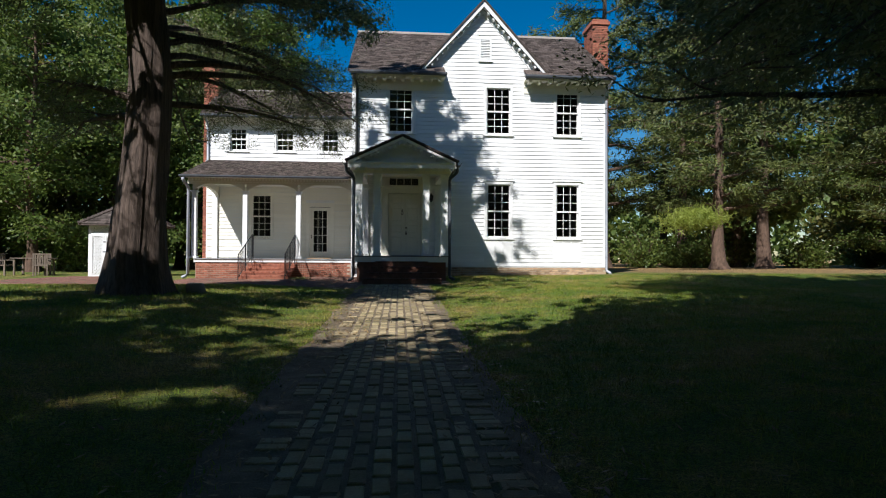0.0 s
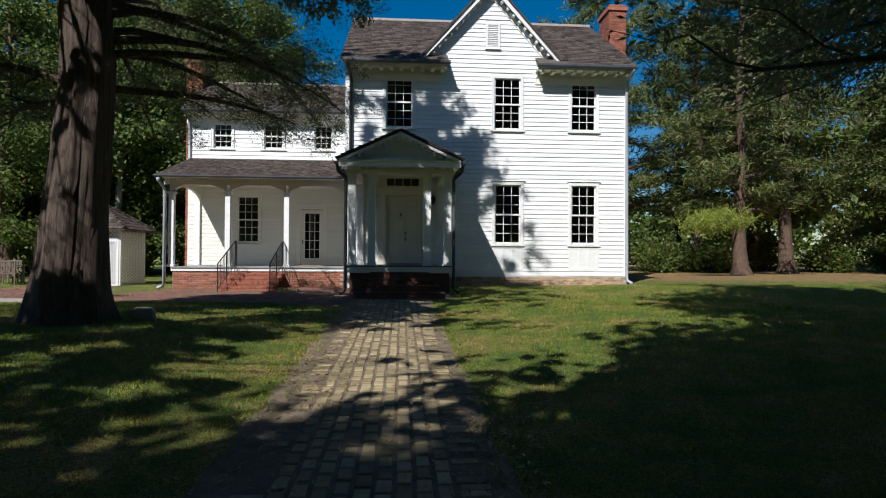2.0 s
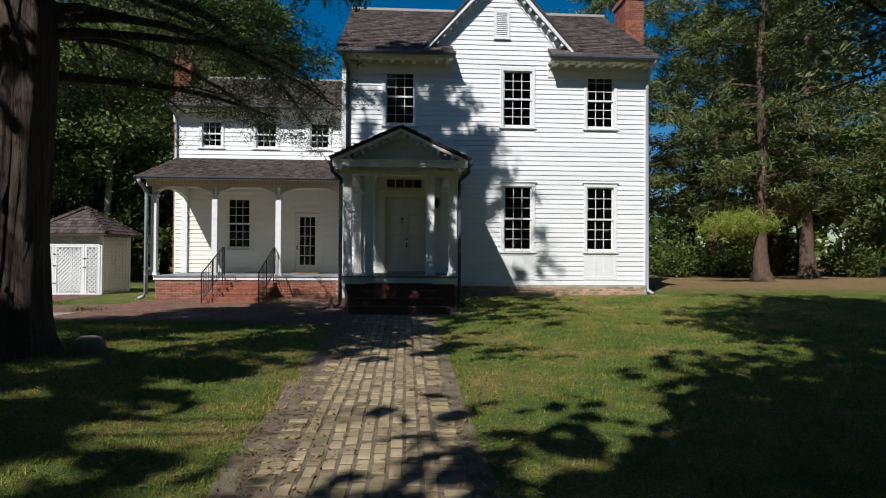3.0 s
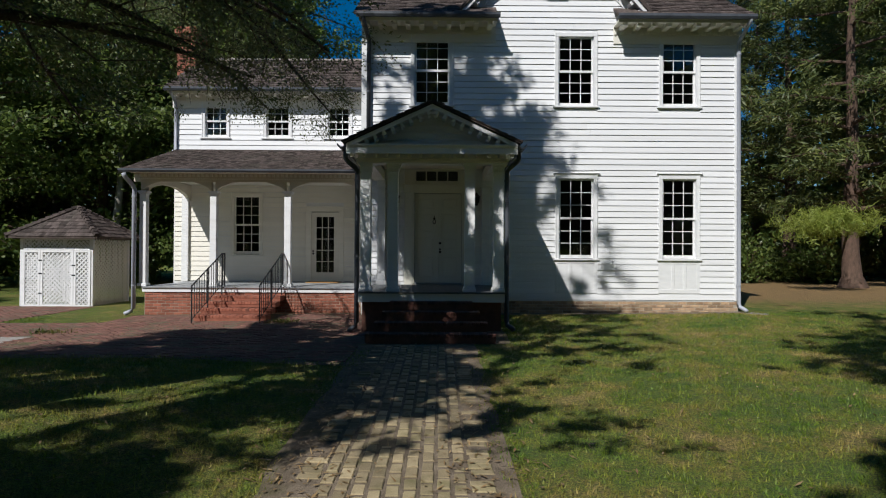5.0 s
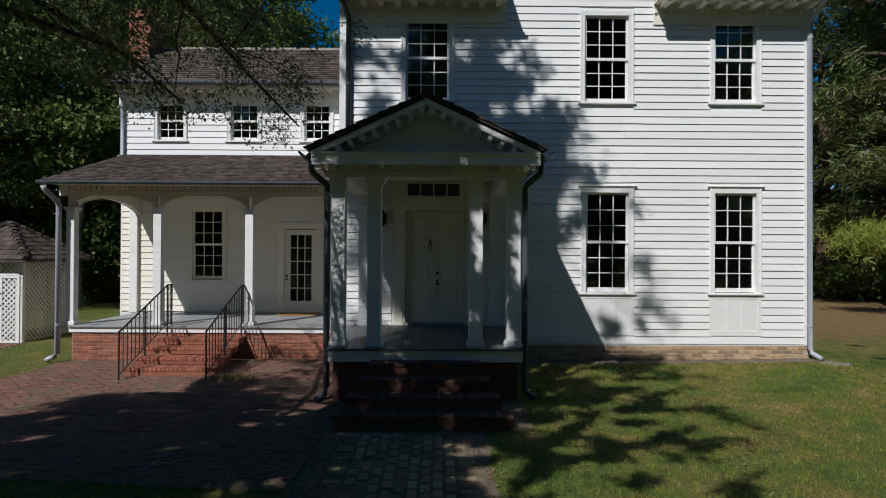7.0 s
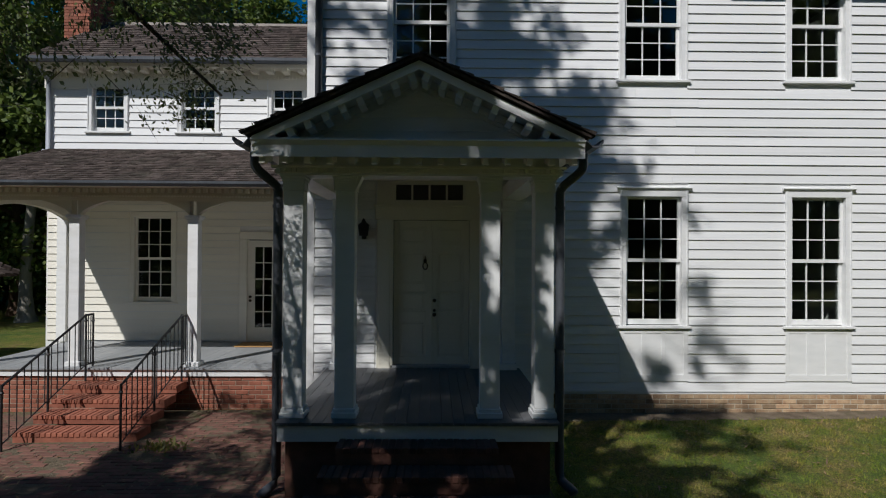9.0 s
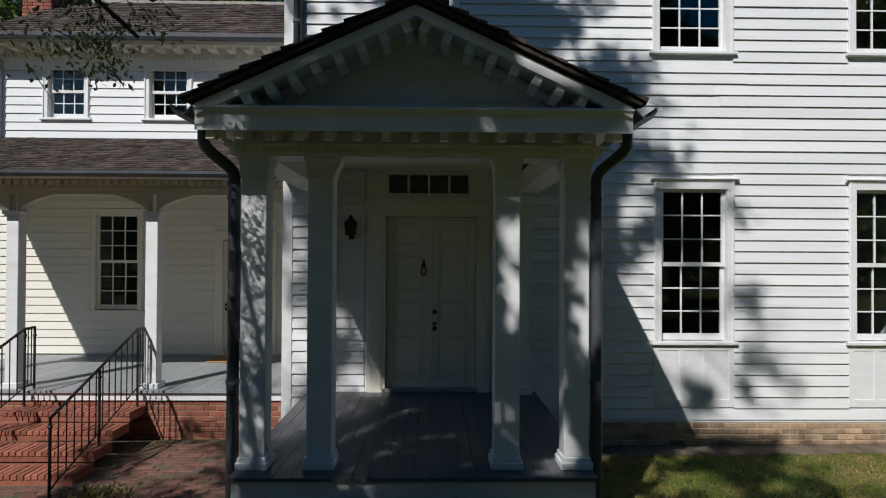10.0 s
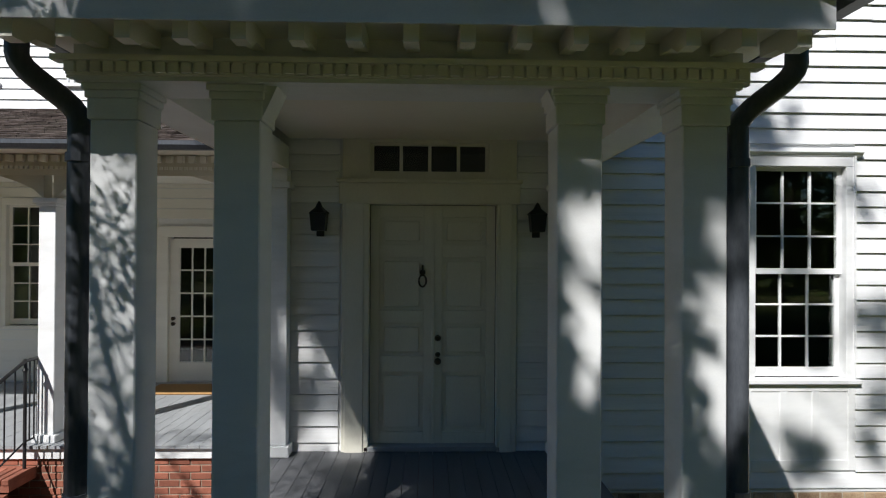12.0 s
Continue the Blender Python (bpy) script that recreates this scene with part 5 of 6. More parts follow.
    tagged(add("hip_shingles", bm, SHAKE), kind="stuff")


shed()


def stone():
    bm = bmesh.new()
    bmesh.ops.create_icosphere(bm, subdivisions=3, radius=1)
    for v in bm.verts:
        k = 1 + 0.22 * noise.noise(v.co * 1.3) + 0.06 * noise.noise(v.co * 5)
        v.co = Vector((v.co.x * 0.19 * k, v.co.y * 0.14 * k, max(min(v.co.z, 0.75), -0.5) * 0.17 * k))
    ob = new("rock", mesh_from(bm, "rock", STONE, True))
    ob.location = (-4.06, -9.95, ground_z(-4.06, -9.95) + 0.06)
    tagged(ob, "pale field stone at the foot of the cedar", "stone")


stone()


def splash_block():
    bm = bmesh.new()
    box(bm, -0.17, 0.17, -0.25, 0.2, -0.05, 0.012, 0.012)
    ob = new("splash_block", mesh_from(bm, "splash_block", STONE))
    ob.matrix_basis = pose(XR + 0.15, -0.55, ground_z(XR, -0.5), 0, 0, 35)
    tagged(ob, "flat worn concrete splash block on the lawn", "splash block")


splash_block()


# ---------------------------------------------------------------- garden seats and small growth
def garden_table(x, y):
    z = ground_z(x, y)
    t = thing("garden_table", "weathered grey wooden garden table by the wood", "table", at=(x, y, z))
    for i in range(5):
        bm = bmesh.new()
        box(bm, -0.75, 0.75, -0.38 + i * 0.155, -0.24 + i * 0.155, 0.70, 0.735, 0.004)
        part("tabletop_board", bm, OLDWOOD, t)
    for sx in (-0.62, 0.62):
        for sy in (-0.30, 0.30):
            bm = bmesh.new()
            box(bm, sx - 0.035, sx + 0.035, sy - 0.035, sy + 0.035, -0.03, 0.70, 0.004)
            part("leg", bm, OLDWOOD, t)


def garden_chair(x, y, turn):
    z = ground_z(x, y)
    c = thing("garden_chair", "dark wooden garden chair with a slatted back", "chair", "garden chairs", at=(x, y, z))
    c.rotation_euler = (0, 0, radians(turn))
    bm = bmesh.new()
    box(bm, -0.26, 0.26, -0.25, 0.25, 0.40, 0.44, 0.006)
    part("seat", bm, OLDWOOD, c)
    for sx in (-0.24, 0.24):
        for sy, h in ((-0.23, 0.62), (0.23, 0.92)):
            bm = bmesh.new()
            box(bm, sx - 0.025, sx + 0.025, sy - 0.025, sy + 0.025, -0.03, h, 0.004)
            part("leg", bm, OLDWOOD, c)
        bm = bmesh.new()
        box(bm, sx - 0.035, sx + 0.035, -0.27, 0.2, 0.62, 0.65, 0.004)
        part("armrest", bm, OLDWOOD, c)
    for i in range(5):
        bm = bmesh.new()
        box(bm, -0.19 + i * 0.085, -0.14 + i * 0.085, 0.215, 0.24, 0.46, 0.88, 0.003)
        part("back_slat", bm, OLDWOOD, c)
    bm = bmesh.new()
    box(bm, -0.22, 0.22, 0.21, 0.25, 0.86, 0.92, 0.004)
    part("top_rail", bm, OLDWOOD, c)


garden_table(-15.6, 4.6)
garden_chair(-16.6, 4.3, 80)
garden_chair(-14.9, 3.9, 200)
garden_chair(-15.8, 5.5, 5)


def weeds(x, y, seed, n, r, label):
    rng = np.random.default_rng(seed)
    rows = []
    z = ground_z(x, y)
    for i in range(n):
        p = np.array([rng.normal(0, r), rng.normal(0, r * 0.7), 0.01])
        d = np.array([rng.normal(0, 0.5), rng.normal(0, 0.5), rng.uniform(0.3, 1.2)])
        d /= np.linalg.norm(d)
        e = np.cross(d, rng.normal(0, 1, 3))
        e /= np.linalg.norm(e)
        ln, w = rng.uniform(0.04, 0.13), rng.uniform(0.008, 0.02)
        rows += [p, p + d * ln * 0.5 + e * w, p + d * ln, p + d * ln * 0.5 - e * w]
    ob = new("weed_tuft", quads_mesh("weed_tuft", np.array(rows), BUSH))
    ob.location = (x, y, z)
    tagged(ob, label, "weeds", kind="stuff")


weeds(-3.55, -1.35, 4, 160, 0.16, "low green weeds growing through the brick paving")
weeds(-7.9, -2.75, 5, 140, 0.20, "dry weeds and leaf litter on the brick lane")


# ---------------------------------------------------------------- trees
def rot_to(d):
    return Vector(d).to_track_quat("Z", "Y")


def leaf_quads(rng, centres, n_each, spread, length, width, droop=0.0, dirs=None):
    """Loose leaves round the centres: one small four-cornered leaf each."""
    c = np.repeat(np.asarray(centres), n_each, axis=0)
    n = len(c)
    p = c + rng.normal(0, 1, (n, 3)) * np.asarray(spread)
    d = rng.normal(0, 1, (n, 3))
    if dirs is not None:
        d = d * 0.75 + np.repeat(np.asarray(dirs), n_each, axis=0) * 1.2
    d[:, 2] -= droop
    d /= np.linalg.norm(d, axis=1, keepdims=True) + 1e-9
    e = np.cross(d, rng.normal(0, 1, (n, 3)))
    e /= np.linalg.norm(e, axis=1, keepdims=True) + 1e-9
    ln = length * rng.uniform(0.6, 1.4, (n, 1))
    wd = width * rng.uniform(0.6, 1.4, (n, 1))
    q = np.stack([p - d * ln / 2, p + e * wd / 2, p + d * ln / 2, p - e * wd / 2], axis=1)
    return q.reshape(-1, 3)


def limb_points(start, az, pitch, length, sag, rng, n=7):
    pts, p = [Vector(start)], Vector(start)
    a, e = az, pitch
    for i in range(n):
        step = length / n
        p = p + Vector((math.cos(a) * math.cos(e), math.sin(a) * math.cos(e), math.sin(e))) * step
        pts.append(p.copy())
        a += rng.uniform(-0.22, 0.22)
        e += sag / n + rng.uniform(-0.14, 0.14)
    return pts


def tree(name, label, seed, at, height, r0, crown_from, reach, limbs, leaf, bark, foliage, sub=10, clumps=5, n_each=16, spread=0.16,
         leaf_size=(0.11, 0.04), pitch=(0.1, 0.5), sag=-0.4, lean=(0, 0), twig_len=0.3, flute=0.10, shape="round", lowest=None, roots=True, trunk_rings=14, clear=None, aim=(), trunk_sides=18, high_clumps=None, thin=None, flare=0.75, low_clumps=None, twiglets=0, high_leaf=None, limb_clear=None, limb_r=0.30):
    """A tapered, fluted trunk, limbs with twigs, and a crown of single leaves in loose clumps."""
    rng, bends = np.random.default_rng(seed), np.random.default_rng(seed + 500)
    t = thing(name, label, "tree", at=at)
    bm = bmesh.new()
    sides = trunk_sides
    rings = []
    for i in range(trunk_rings + 1):
        f = i / trunk_rings
        z = height * f ** 1.3
        r = r0 * (1 - 0.88 * f) * (1 + (flare * math.exp(-z / 0.35) if roots else 0))
        cx, cy = lean[0] * z + 0.10 * math.sin(z * 0.7 + seed), lean[1] * z + 0.10 * math.cos(z * 0.5 + seed)
        ring = []
        for k in range(sides):
            a = k * math.tau / sides
            ca, sa = math.cos(a), math.sin(a)
            fl = 1 + flute * 1.5 * noise.noise(Vector((ca * 2.2 + seed, sa * 2.2, z * 0.35))) + flute * 1.1 * noise.noise(Vector((ca * 6 + seed, sa * 6, z * 0.5))) + flute * 0.6 * noise.noise(Vector((ca * 14, sa * 14, z * 1.2)))
            ring.append(bm.verts.new((cx + r * fl * math.cos(a), cy + r * fl * math.sin(a), z - 0.12)))
        rings.append(ring)
    for a, b in zip(rings, rings[1:]):
        for k in range(sides):
            bm.faces.new((a[k], a[(k + 1) % sides], b[(k + 1) % sides], b[k]))
    bm.faces.new(rings[-1])
    part("trunk", bm, bark, t, smooth=True)
    bm = bmesh.new()
    centres, dirs = [], []
    for i in range(limbs):
        f = (i + rng.uniform(0, 1)) / limbs
        z = crown_from + (height * 0.97 - crown_from) * f
        prof = {"round": math.sin(math.pi * (0.22 + 0.74 * f)) ** 0.8, "cone": 1.0 - 0.85 * f, "pine": (0.55 + 0.45 * math.sin(math.pi * f)) * (1 - 0.45 * f)}[shape]
        L = reach * prof * rng.uniform(0.7, 1.12)
        az = i * 2.39996 + rng.uniform(-0.5, 0.5)
        if i < len(aim):
            az, z, L = aim[i]
            f = (z - crown_from) / (height - crown_from)
        c = Vector((lean[0] * z, lean[1] * z, z))
        rad = max(0.018, r0 * limb_r * (1 - 0.75 * f))
        pts = limb_points(c, az, rng.uniform(*pitch) * (1 if f < 0.7 else 1.5), L, sag, rng)
        if lowest is not None:
            for p in pts:
                p.z = max(p.z, lowest + rng.uniform(0, 0.4))
        if clear:
            n_ok = 0
            while n_ok < 8 and (limb_clear or clear)(*(pts[n_ok] + t.location)):
                n_ok += 1
            if n_ok < 3:
                continue
            if n_ok < 8:
                kept = pts[:n_ok]
                pts = [kept[0]]
                for k in range(1, 8):
                    g = k / 7 * (n_ok - 1)
                    j = min(int(g), n_ok - 2)
                    pts.append(kept[j].lerp(kept[j + 1], g - j))
        tube(bm, pts, [rad * (1 - 0.85 * k / 7) for k in range(8)], 6, False)
        for k in range(sub):
            g = 0.22 + 0.78 * (k + rng.uniform(0, 1)) / sub
            j = min(int(g * 7), 6)
            b = pts[j].lerp(pts[j + 1], g * 7 - j)
            d = (pts[j + 1] - pts[j]).normalized()
            side = d.cross(Vector((0, 0, 1))) * (1 if k % 2 else -1)
            td = (d * 0.6 + side * rng.uniform(0.4, 1.0) + Vector((0, 0, rng.uniform(-0.5, 0.35)))).normalized()
            tl = L * twig_len * rng.uniform(0.5, 1.1) * (1.15 - 0.5 * g) + 0.2
            m1 = b + td * tl * 0.5 + Vector((0, 0, 0.03))
            m2 = b + td * tl + Vector((0, 0, -0.12 * tl))
            if lowest is not None:
                m2.z = max(m2.z, lowest)
            if not clear:
                tube(bm, [b, m1, m2], [rad * 0.28, rad * 0.18, 0.004], 3, False)
            elif clear(*(m2 + t.location)):
                q1, q2 = b.lerp(m1, 0.5) + Vector(bends.normal(0, 0.035 * tl, 3)), m1.lerp(m2, 0.5) + Vector(bends.normal(0, 0.05 * tl, 3))
                tube(bm, [b, q1, m1, q2, m2], [rad * 0.22, rad * 0.17, rad * 0.12, rad * 0.07, 0.003], 3, False)
            m = clumps if f < 0.5 or high_clumps is None else high_clumps
            if low_clumps and z < 5.0 and math.sin(az) > -0.5:
                m = low_clumps
            for q in range(m):
                h = (q + rng.uniform(0.2, 1)) / m
                cpt = b.lerp(m1, h * 2) if h < 0.5 else m1.lerp(m2, h * 2 - 1)
                centres.append(cpt + Vector(rng.normal(0, 0.08 * tl + 0.03, 3)))
                dirs.append(td)
    tagged(part("branchwork", bm, bark, t), kind="stuff")
    if twiglets:
        v = leaf_quads(bends, np.array([tuple(c) for c in centres]), twiglets, 0.10, 0.42, 0.007, 0.1, np.array([tuple(d) for d in dirs]))
        q = v.reshape(-1, 4, 3)
        ok = np.array([clear(*m) for m in (q.mean(axis=1) + np.array(t.location)).tolist()])
        ob = new("twig_work", quads_mesh("twig_work", q[ok].reshape(-1, 3), bark))
        ob.parent = t
        tagged(ob, kind="stuff")
    cs, ds = np.array([tuple(c) for c in centres]), np.array([tuple(d) for d in dirs])
    if high_leaf:
        up = cs[:, 2] > high_leaf[0]
        v = np.concatenate([leaf_quads(rng, cs[~up], n_each, spread, *leaf_size, 0.25, ds[~up]), leaf_quads(rng, cs[up], high_leaf[1], spread, *high_leaf[2], 0.25, ds[up])])
    else:
        v = leaf_quads(rng, cs, n_each, spread, *leaf_size, 0.25, ds)
    for keep in (clear, thin):
        if keep:
            q = v.reshape(-1, 4, 3)
            mid = q.mean(axis=1) + np.array(t.location)
            v = q[np.array([keep(*m) for m in mid.tolist()])].reshape(-1, 3)
    crown = new("crown", quads_mesh("crown", v, foliage))
    crown.parent = t
    tagged(crown, kind="stuff")
    return t


def gap(u, v, seed, freq):
    """Ragged patches: coarse gaps with frayed edges."""
    return noise.noise(Vector((u * freq, v * freq, seed))) + 0.45 * noise.noise(Vector((u * freq * 5, v * freq * 5, seed + 3)))


def sun_gap(x, y, z):
    gx, gy = x + 0.5 * (z + 0.3), y + 0.877 * (z + 0.3)
    ragged = 0.7 * noise.noise(Vector((gx * 1.1, gy * 1.1, 2.0)))
    return -16.0 < gy < -9.8 + ragged + 3.4 * max(-1.0, min(0.0, gx + 1.6)) and noise.noise(Vector((gx * 1.6, gy * 1.6, 5.0))) < (0.75 if gx > -3.0 else 0.0)


def lights_trunk(x, y, z):
    """Holes in the foliage through which the sun reaches the cedar's trunk."""
    u, v = x + 0.57 * (-10.6 - y), z - (-10.6 - y) / 0.877
    return y < -10.7 and abs(u + 4.8) < 0.8 and 0.7 < v < 5.2 and gap(u, v, 40.0, 1.3) > -0.22


def clear_of_walk(x, y, z):
    """The old cedar hangs over the lawn but leaves the way to the door open."""
    # the crown is thin on the side where the sun comes through to the porch steps (way_open),
    # and gaps let the sun down on the lawn and the path south of the trunk (sun_gap)
    if sun_gap(x, y, z) or lights_trunk(x, y, z):
        return False
    # the top of the crown is open, so that the upper wall is only dappled
    wx, wz = x - 0.57 * y, z + 1.14 * y
    if wz > 3.2 and gap(wx, wz, 9.0, 1.4) > (0.42 if wx > 0.2 else 0.16 if wx > -0.55 else -0.1) - 0.03 * (wz - 3.2):
        return False
    if wz > 1.2 and gap(wx, wz, 14.0, 2.3) > 0.32:
        return False
    # sparse foliage high up gives only half shade on the wall and the columns
    if wz > -2.7 and wx > (-1.0 if wz > 0.9 else 1.2) and noise.noise(Vector((x * 31, y * 31, z * 31))) > (0.02 if wz > 0.9 else 0.26):
        return False
    lone = ((wx - 4.5) / 0.6) ** 2 + ((wz - 1.4) / 1.0) ** 2 < 1
    if lone and gap(wx, wz, 31.0, 2.4) > 0.04:
        return False
    if wx > 2.5 and wz > 0.1 and not lone and gap(wx, wz, 3.0, 1.8) > (-0.35 if wz < 2.6 else 0.16 if wx < 4.0 else -0.1):
        return False
    if wx > 3.2 and wz < 0.1 and gap(wx, wz, 35.0, 1.9) > (0.15 if wx < 4.4 else -0.12):
        return False
    # small holes dapple the pediment, the columns and the paving
    if (1.0 if wz < 0 else -0.3) < wx < 3.3 and -2.7 < wz < 1.3 and gap(wx, wz, 21.0, 2.9) > (0.36 if wz > 0 else 0.46):
        return False
    if wz < -3.6 and gap(wx, wz, 25.0, 2.4) > 0.40:
        return False
    if 2.1 < wx < 3.2 and -2.7 < wz < -0.4 and gap(wx, wz, 1.0, 2.8) > 0.17:
        return False
    if -1.4 < wx < -0.5 and 0.5 < wz < 2.2 and gap(wx, wz, 4.0, 3.0) > 0.18:
        return False
    return way_open(x, y, z)


def way_open(x, y, z):
    if x + 0.5 * z < -4.2 and y + 0.877 * z > -2.4:
        return False
    if y > -3.8 and z < 5.4:
        return False
    if sun_gap(x, y, z) and x + 0.5 * z > -2.0:
        return False
    if y < -10.6 and x > -7.5:
        return z > 5.4
    if x > -0.3:
        return z > 7.5
    if y > -8.0:
        return z > (3.5 if x < -1.4 else 4.2)
    return z > (3.5 if x > -1.6 else 3.0)


def clear_right(x, y, z):
    if x < 1.3:
        return z > 6.0
    if x > 3.4 and z > 2.7:
        return y < (-11.5 if z < 3.6 else -8.2)
    return y < -14.8


def open_crown(x, y, z):
    """Gaps between the boughs, lined up with the sun."""
    return gap(x + 0.5 * z, y + 0.877 * z, 6.0, 0.9) < 0.28


def west_crown(x, y, z):
    gx, gy = x + 0.5 * z, y + 0.877 * z
    ragged = 0.9 * noise.noise(Vector((gx * 0.9, gy * 0.9, 12.0)))
    return not lights_trunk(x, y, z) and gy < -9.9 + ragged and gx < -2.3 + ragged and gap(gx, gy, 15.0, 1.1) < 0.14


def close_crown(x, y, z):
    return gap(x + 0.5 * z, y + 0.877 * z, 8.0, 1.2) < 0.7


tree("cedar_tree", "old red cedar with fluted shaggy bark beside the brick path", 11, (-4.95, -10.2, ground_z(-4.95, -10.2)), 18.0, 0.50, 3.2, 6.3, 118, 0, BARK, CEDAR,
     sub=13, clumps=8, high_clumps=6, low_clumps=4, n_each=84, spread=(0.12, 0.12, 0.08), leaf_size=(0.047, 0.021), twiglets=3, high_leaf=(6.3, 44, (0.135, 0.056)), pitch=(0.1, 0.5), sag=-0.75, lean=(-0.02, 0.01), lowest=3.1, flare=0.32, clear=clear_of_walk, limb_clear=way_open, limb_r=0.16,
     trunk_sides=44, trunk_rings=40, flute=0.17,
     aim=((0.85, 3.6, 6.6), (0.4, 4.2, 5.2), (1.2, 4.0, 6.4), (0.7, 5.2, 6.8), (-0.3, 3.7, 4.8), (2.6, 3.3, 5.5), (3.4, 3.6, 5.5), (1.6, 4.6, 5.5), (0.1, 5.6, 5.0),
          (1.1, 5.0, 7.2), (0.95, 6.0, 7.2), (0.8, 4.6, 6.6), (1.5, 5.0, 6.6), (0.55, 4.0, 5.6), (1.0, 4.4, 6.8),
          (-2.3, 5.2, 5.5), (-1.3, 5.5, 5.5), (-2.7, 6.0, 5.2), (-1.9, 6.5, 6.0), (-1.5, 7.2, 5.6), (-2.2, 7.6, 6.0), (-1.0, 6.4, 5.2), (-1.7, 8.2, 5.6), (-2.0, 5.8, 4.2), (0.0, 8.0, 4.6), (-0.4, 9.0, 4.8), (-0.7, 8.4, 5.0), (-0.2, 7.4, 4.6), (-0.5, 7.7, 5.2), (-1.75, 5.5, 7.5), (-1.95, 6.2, 7.6), (-2.1, 5.8, 7.4), (-1.85, 6.8, 7.8), (-1.5, 6.0, 7.0), (-2.2, 6.6, 7.2),
          (-2.6, 6.8, 6.5), (-2.3, 6.2, 6.5), (-2.8, 5.5, 6.0), (-2.2, 7.0, 6.5), (-2.5, 7.6, 6.2),
          (0.66, 14.0, 3.8), (0.5, 13.0, 4.2), (0.75, 12.6, 3.8), (0.4, 12.8, 4.0), (0.55, 11.8, 4.4), (0.2, 11.0, 4.2), (0.6, 13.5, 4.4), (0.35, 12.2, 4.6), (0.1, 9.6, 4.2), (-0.3, 9.4, 4.4), (0.25, 9.0, 4.0), (-0.15, 8.6, 4.6),
          (3.1, 6.0, 5.0), (3.3, 6.5, 5.5), (2.9, 6.8, 4.5), (3.5, 7.2, 5.5), (3.2, 7.8, 5.0), (3.0, 7.4, 4.0), (3.4, 5.6, 4.5), (2.8, 6.2, 3.6),
          (-0.82, 14.2, 4.2), (-0.9, 14.6, 4.3), (-0.75, 13.8, 4.1), (-0.85, 14.0, 3.8),
          (-1.3, 6.2, 7.0), (-1.4, 6.4, 7.4), (-1.2, 6.0, 6.6), (-1.35, 5.6, 6.6), (-1.5, 6.6, 7.6), (-1.1, 5.8, 6.0), (-1.2, 7.2, 4.6), (-1.0, 7.8, 4.8), (-1.35, 8.4, 5.2), (-0.8, 7.0, 4.4), (-1.5, 8.0, 5.6), (-1.1, 9.0, 5.2), (-1.3, 6.6, 4.4), (-0.6, 8.2, 4.2),
           (1.25, 4.9, 7.4), (0.1, 13.0, 3.2), (0.6, 12.5, 3.5), (-0.3, 13.5, 3.0), (0.3, 14.2, 2.8), (0.9, 12.0, 3.6), (-0.6, 12.2, 3.4), (0.2, 11.5, 3.8), (0.5, 15.0, 2.4),
          (0.3, 10.2, 3.0), (0.0, 10.8, 3.0), (0.7, 10.0, 3.0)))
tree("cedar_tree", "dark spreading cedar at the edge of the lawn", 23, (8.6, -17.4, ground_z(8.6, -17.4)), 11.5, 0.40, 2.3, 7.4, 90, 0, BARK, CEDAR,
     sub=13, clumps=6, high_clumps=3, n_each=44, spread=(0.16, 0.16, 0.10), leaf_size=(0.075, 0.026), twiglets=2, pitch=(-0.05, 0.35), sag=-0.35, lowest=2.5, clear=clear_right, limb_r=0.22,
     aim=((2.75, 2.6, 7.6), (2.5, 3.0, 6.5), (3.0, 3.2, 7.5), (2.2, 2.8, 5.0), (2.85, 4.0, 7.6), (2.6, 4.8, 7.2), (3.2, 2.5, 6.8), (2.9, 2.7, 6.0), (2.7, 3.5, 7.0), (2.4, 3.8, 5.5), (3.1, 4.4, 7.4), (2.15, 3.2, 6.6), (2.0, 3.6, 6.4), (2.3, 3.8, 6.8), (2.1, 4.4, 7.0), (1.9, 3.0, 6.0), (1.6, 3.6, 6.5), (1.75, 4.2, 6.8), (1.9, 4.8, 7.0), (2.05, 5.4, 7.0), (1.5, 5.0, 6.2), (1.8, 3.9, 6.0), (1.65, 5.8, 6.6), (2.2, 5.8, 7.2), (1.7, 4.6, 6.4), (1.55, 4.2, 6.6), (1.95, 5.9, 6.8), (1.85, 4.6, 9.2), (1.95, 5.2, 9.6), (2.05, 5.0, 9.4), (1.75, 4.4, 9.0), (2.15, 5.6, 9.8), (1.9, 5.8, 9.2), (1.7, 5.4, 8.8), (2.0, 4.2, 8.8), (1.8, 6.2, 9.0), (1.9, 5.0, 9.0)))
shade = tree("oak_tree", "unseen broad leafy tree added to shade the lawn before the house", 31, (3.2, -24.4, ground_z(3.2, -24.4)), 14.0, 0.40, 4.5, 6.6, 50, 0, PINEBARK, BROAD,
             sub=11, clumps=5, n_each=12, spread=(0.34, 0.34, 0.25), leaf_size=(0.37, 0.23), pitch=(0.1, 0.6), sag=-0.3, thin=close_crown)
opened = tree("oak_tree", "open leafy shade tree on the lawn before the house", 33, (-8.6, -28.8, ground_z(-8.6, -28.8)), 14.0, 0.36, 3.6, 6.8, 52, 0, PINEBARK, BROAD,
     sub=11, clumps=5, n_each=10, spread=(0.34, 0.34, 0.25), leaf_size=(0.34, 0.21), pitch=(0.1, 0.6), sag=-0.3, thin=open_crown)
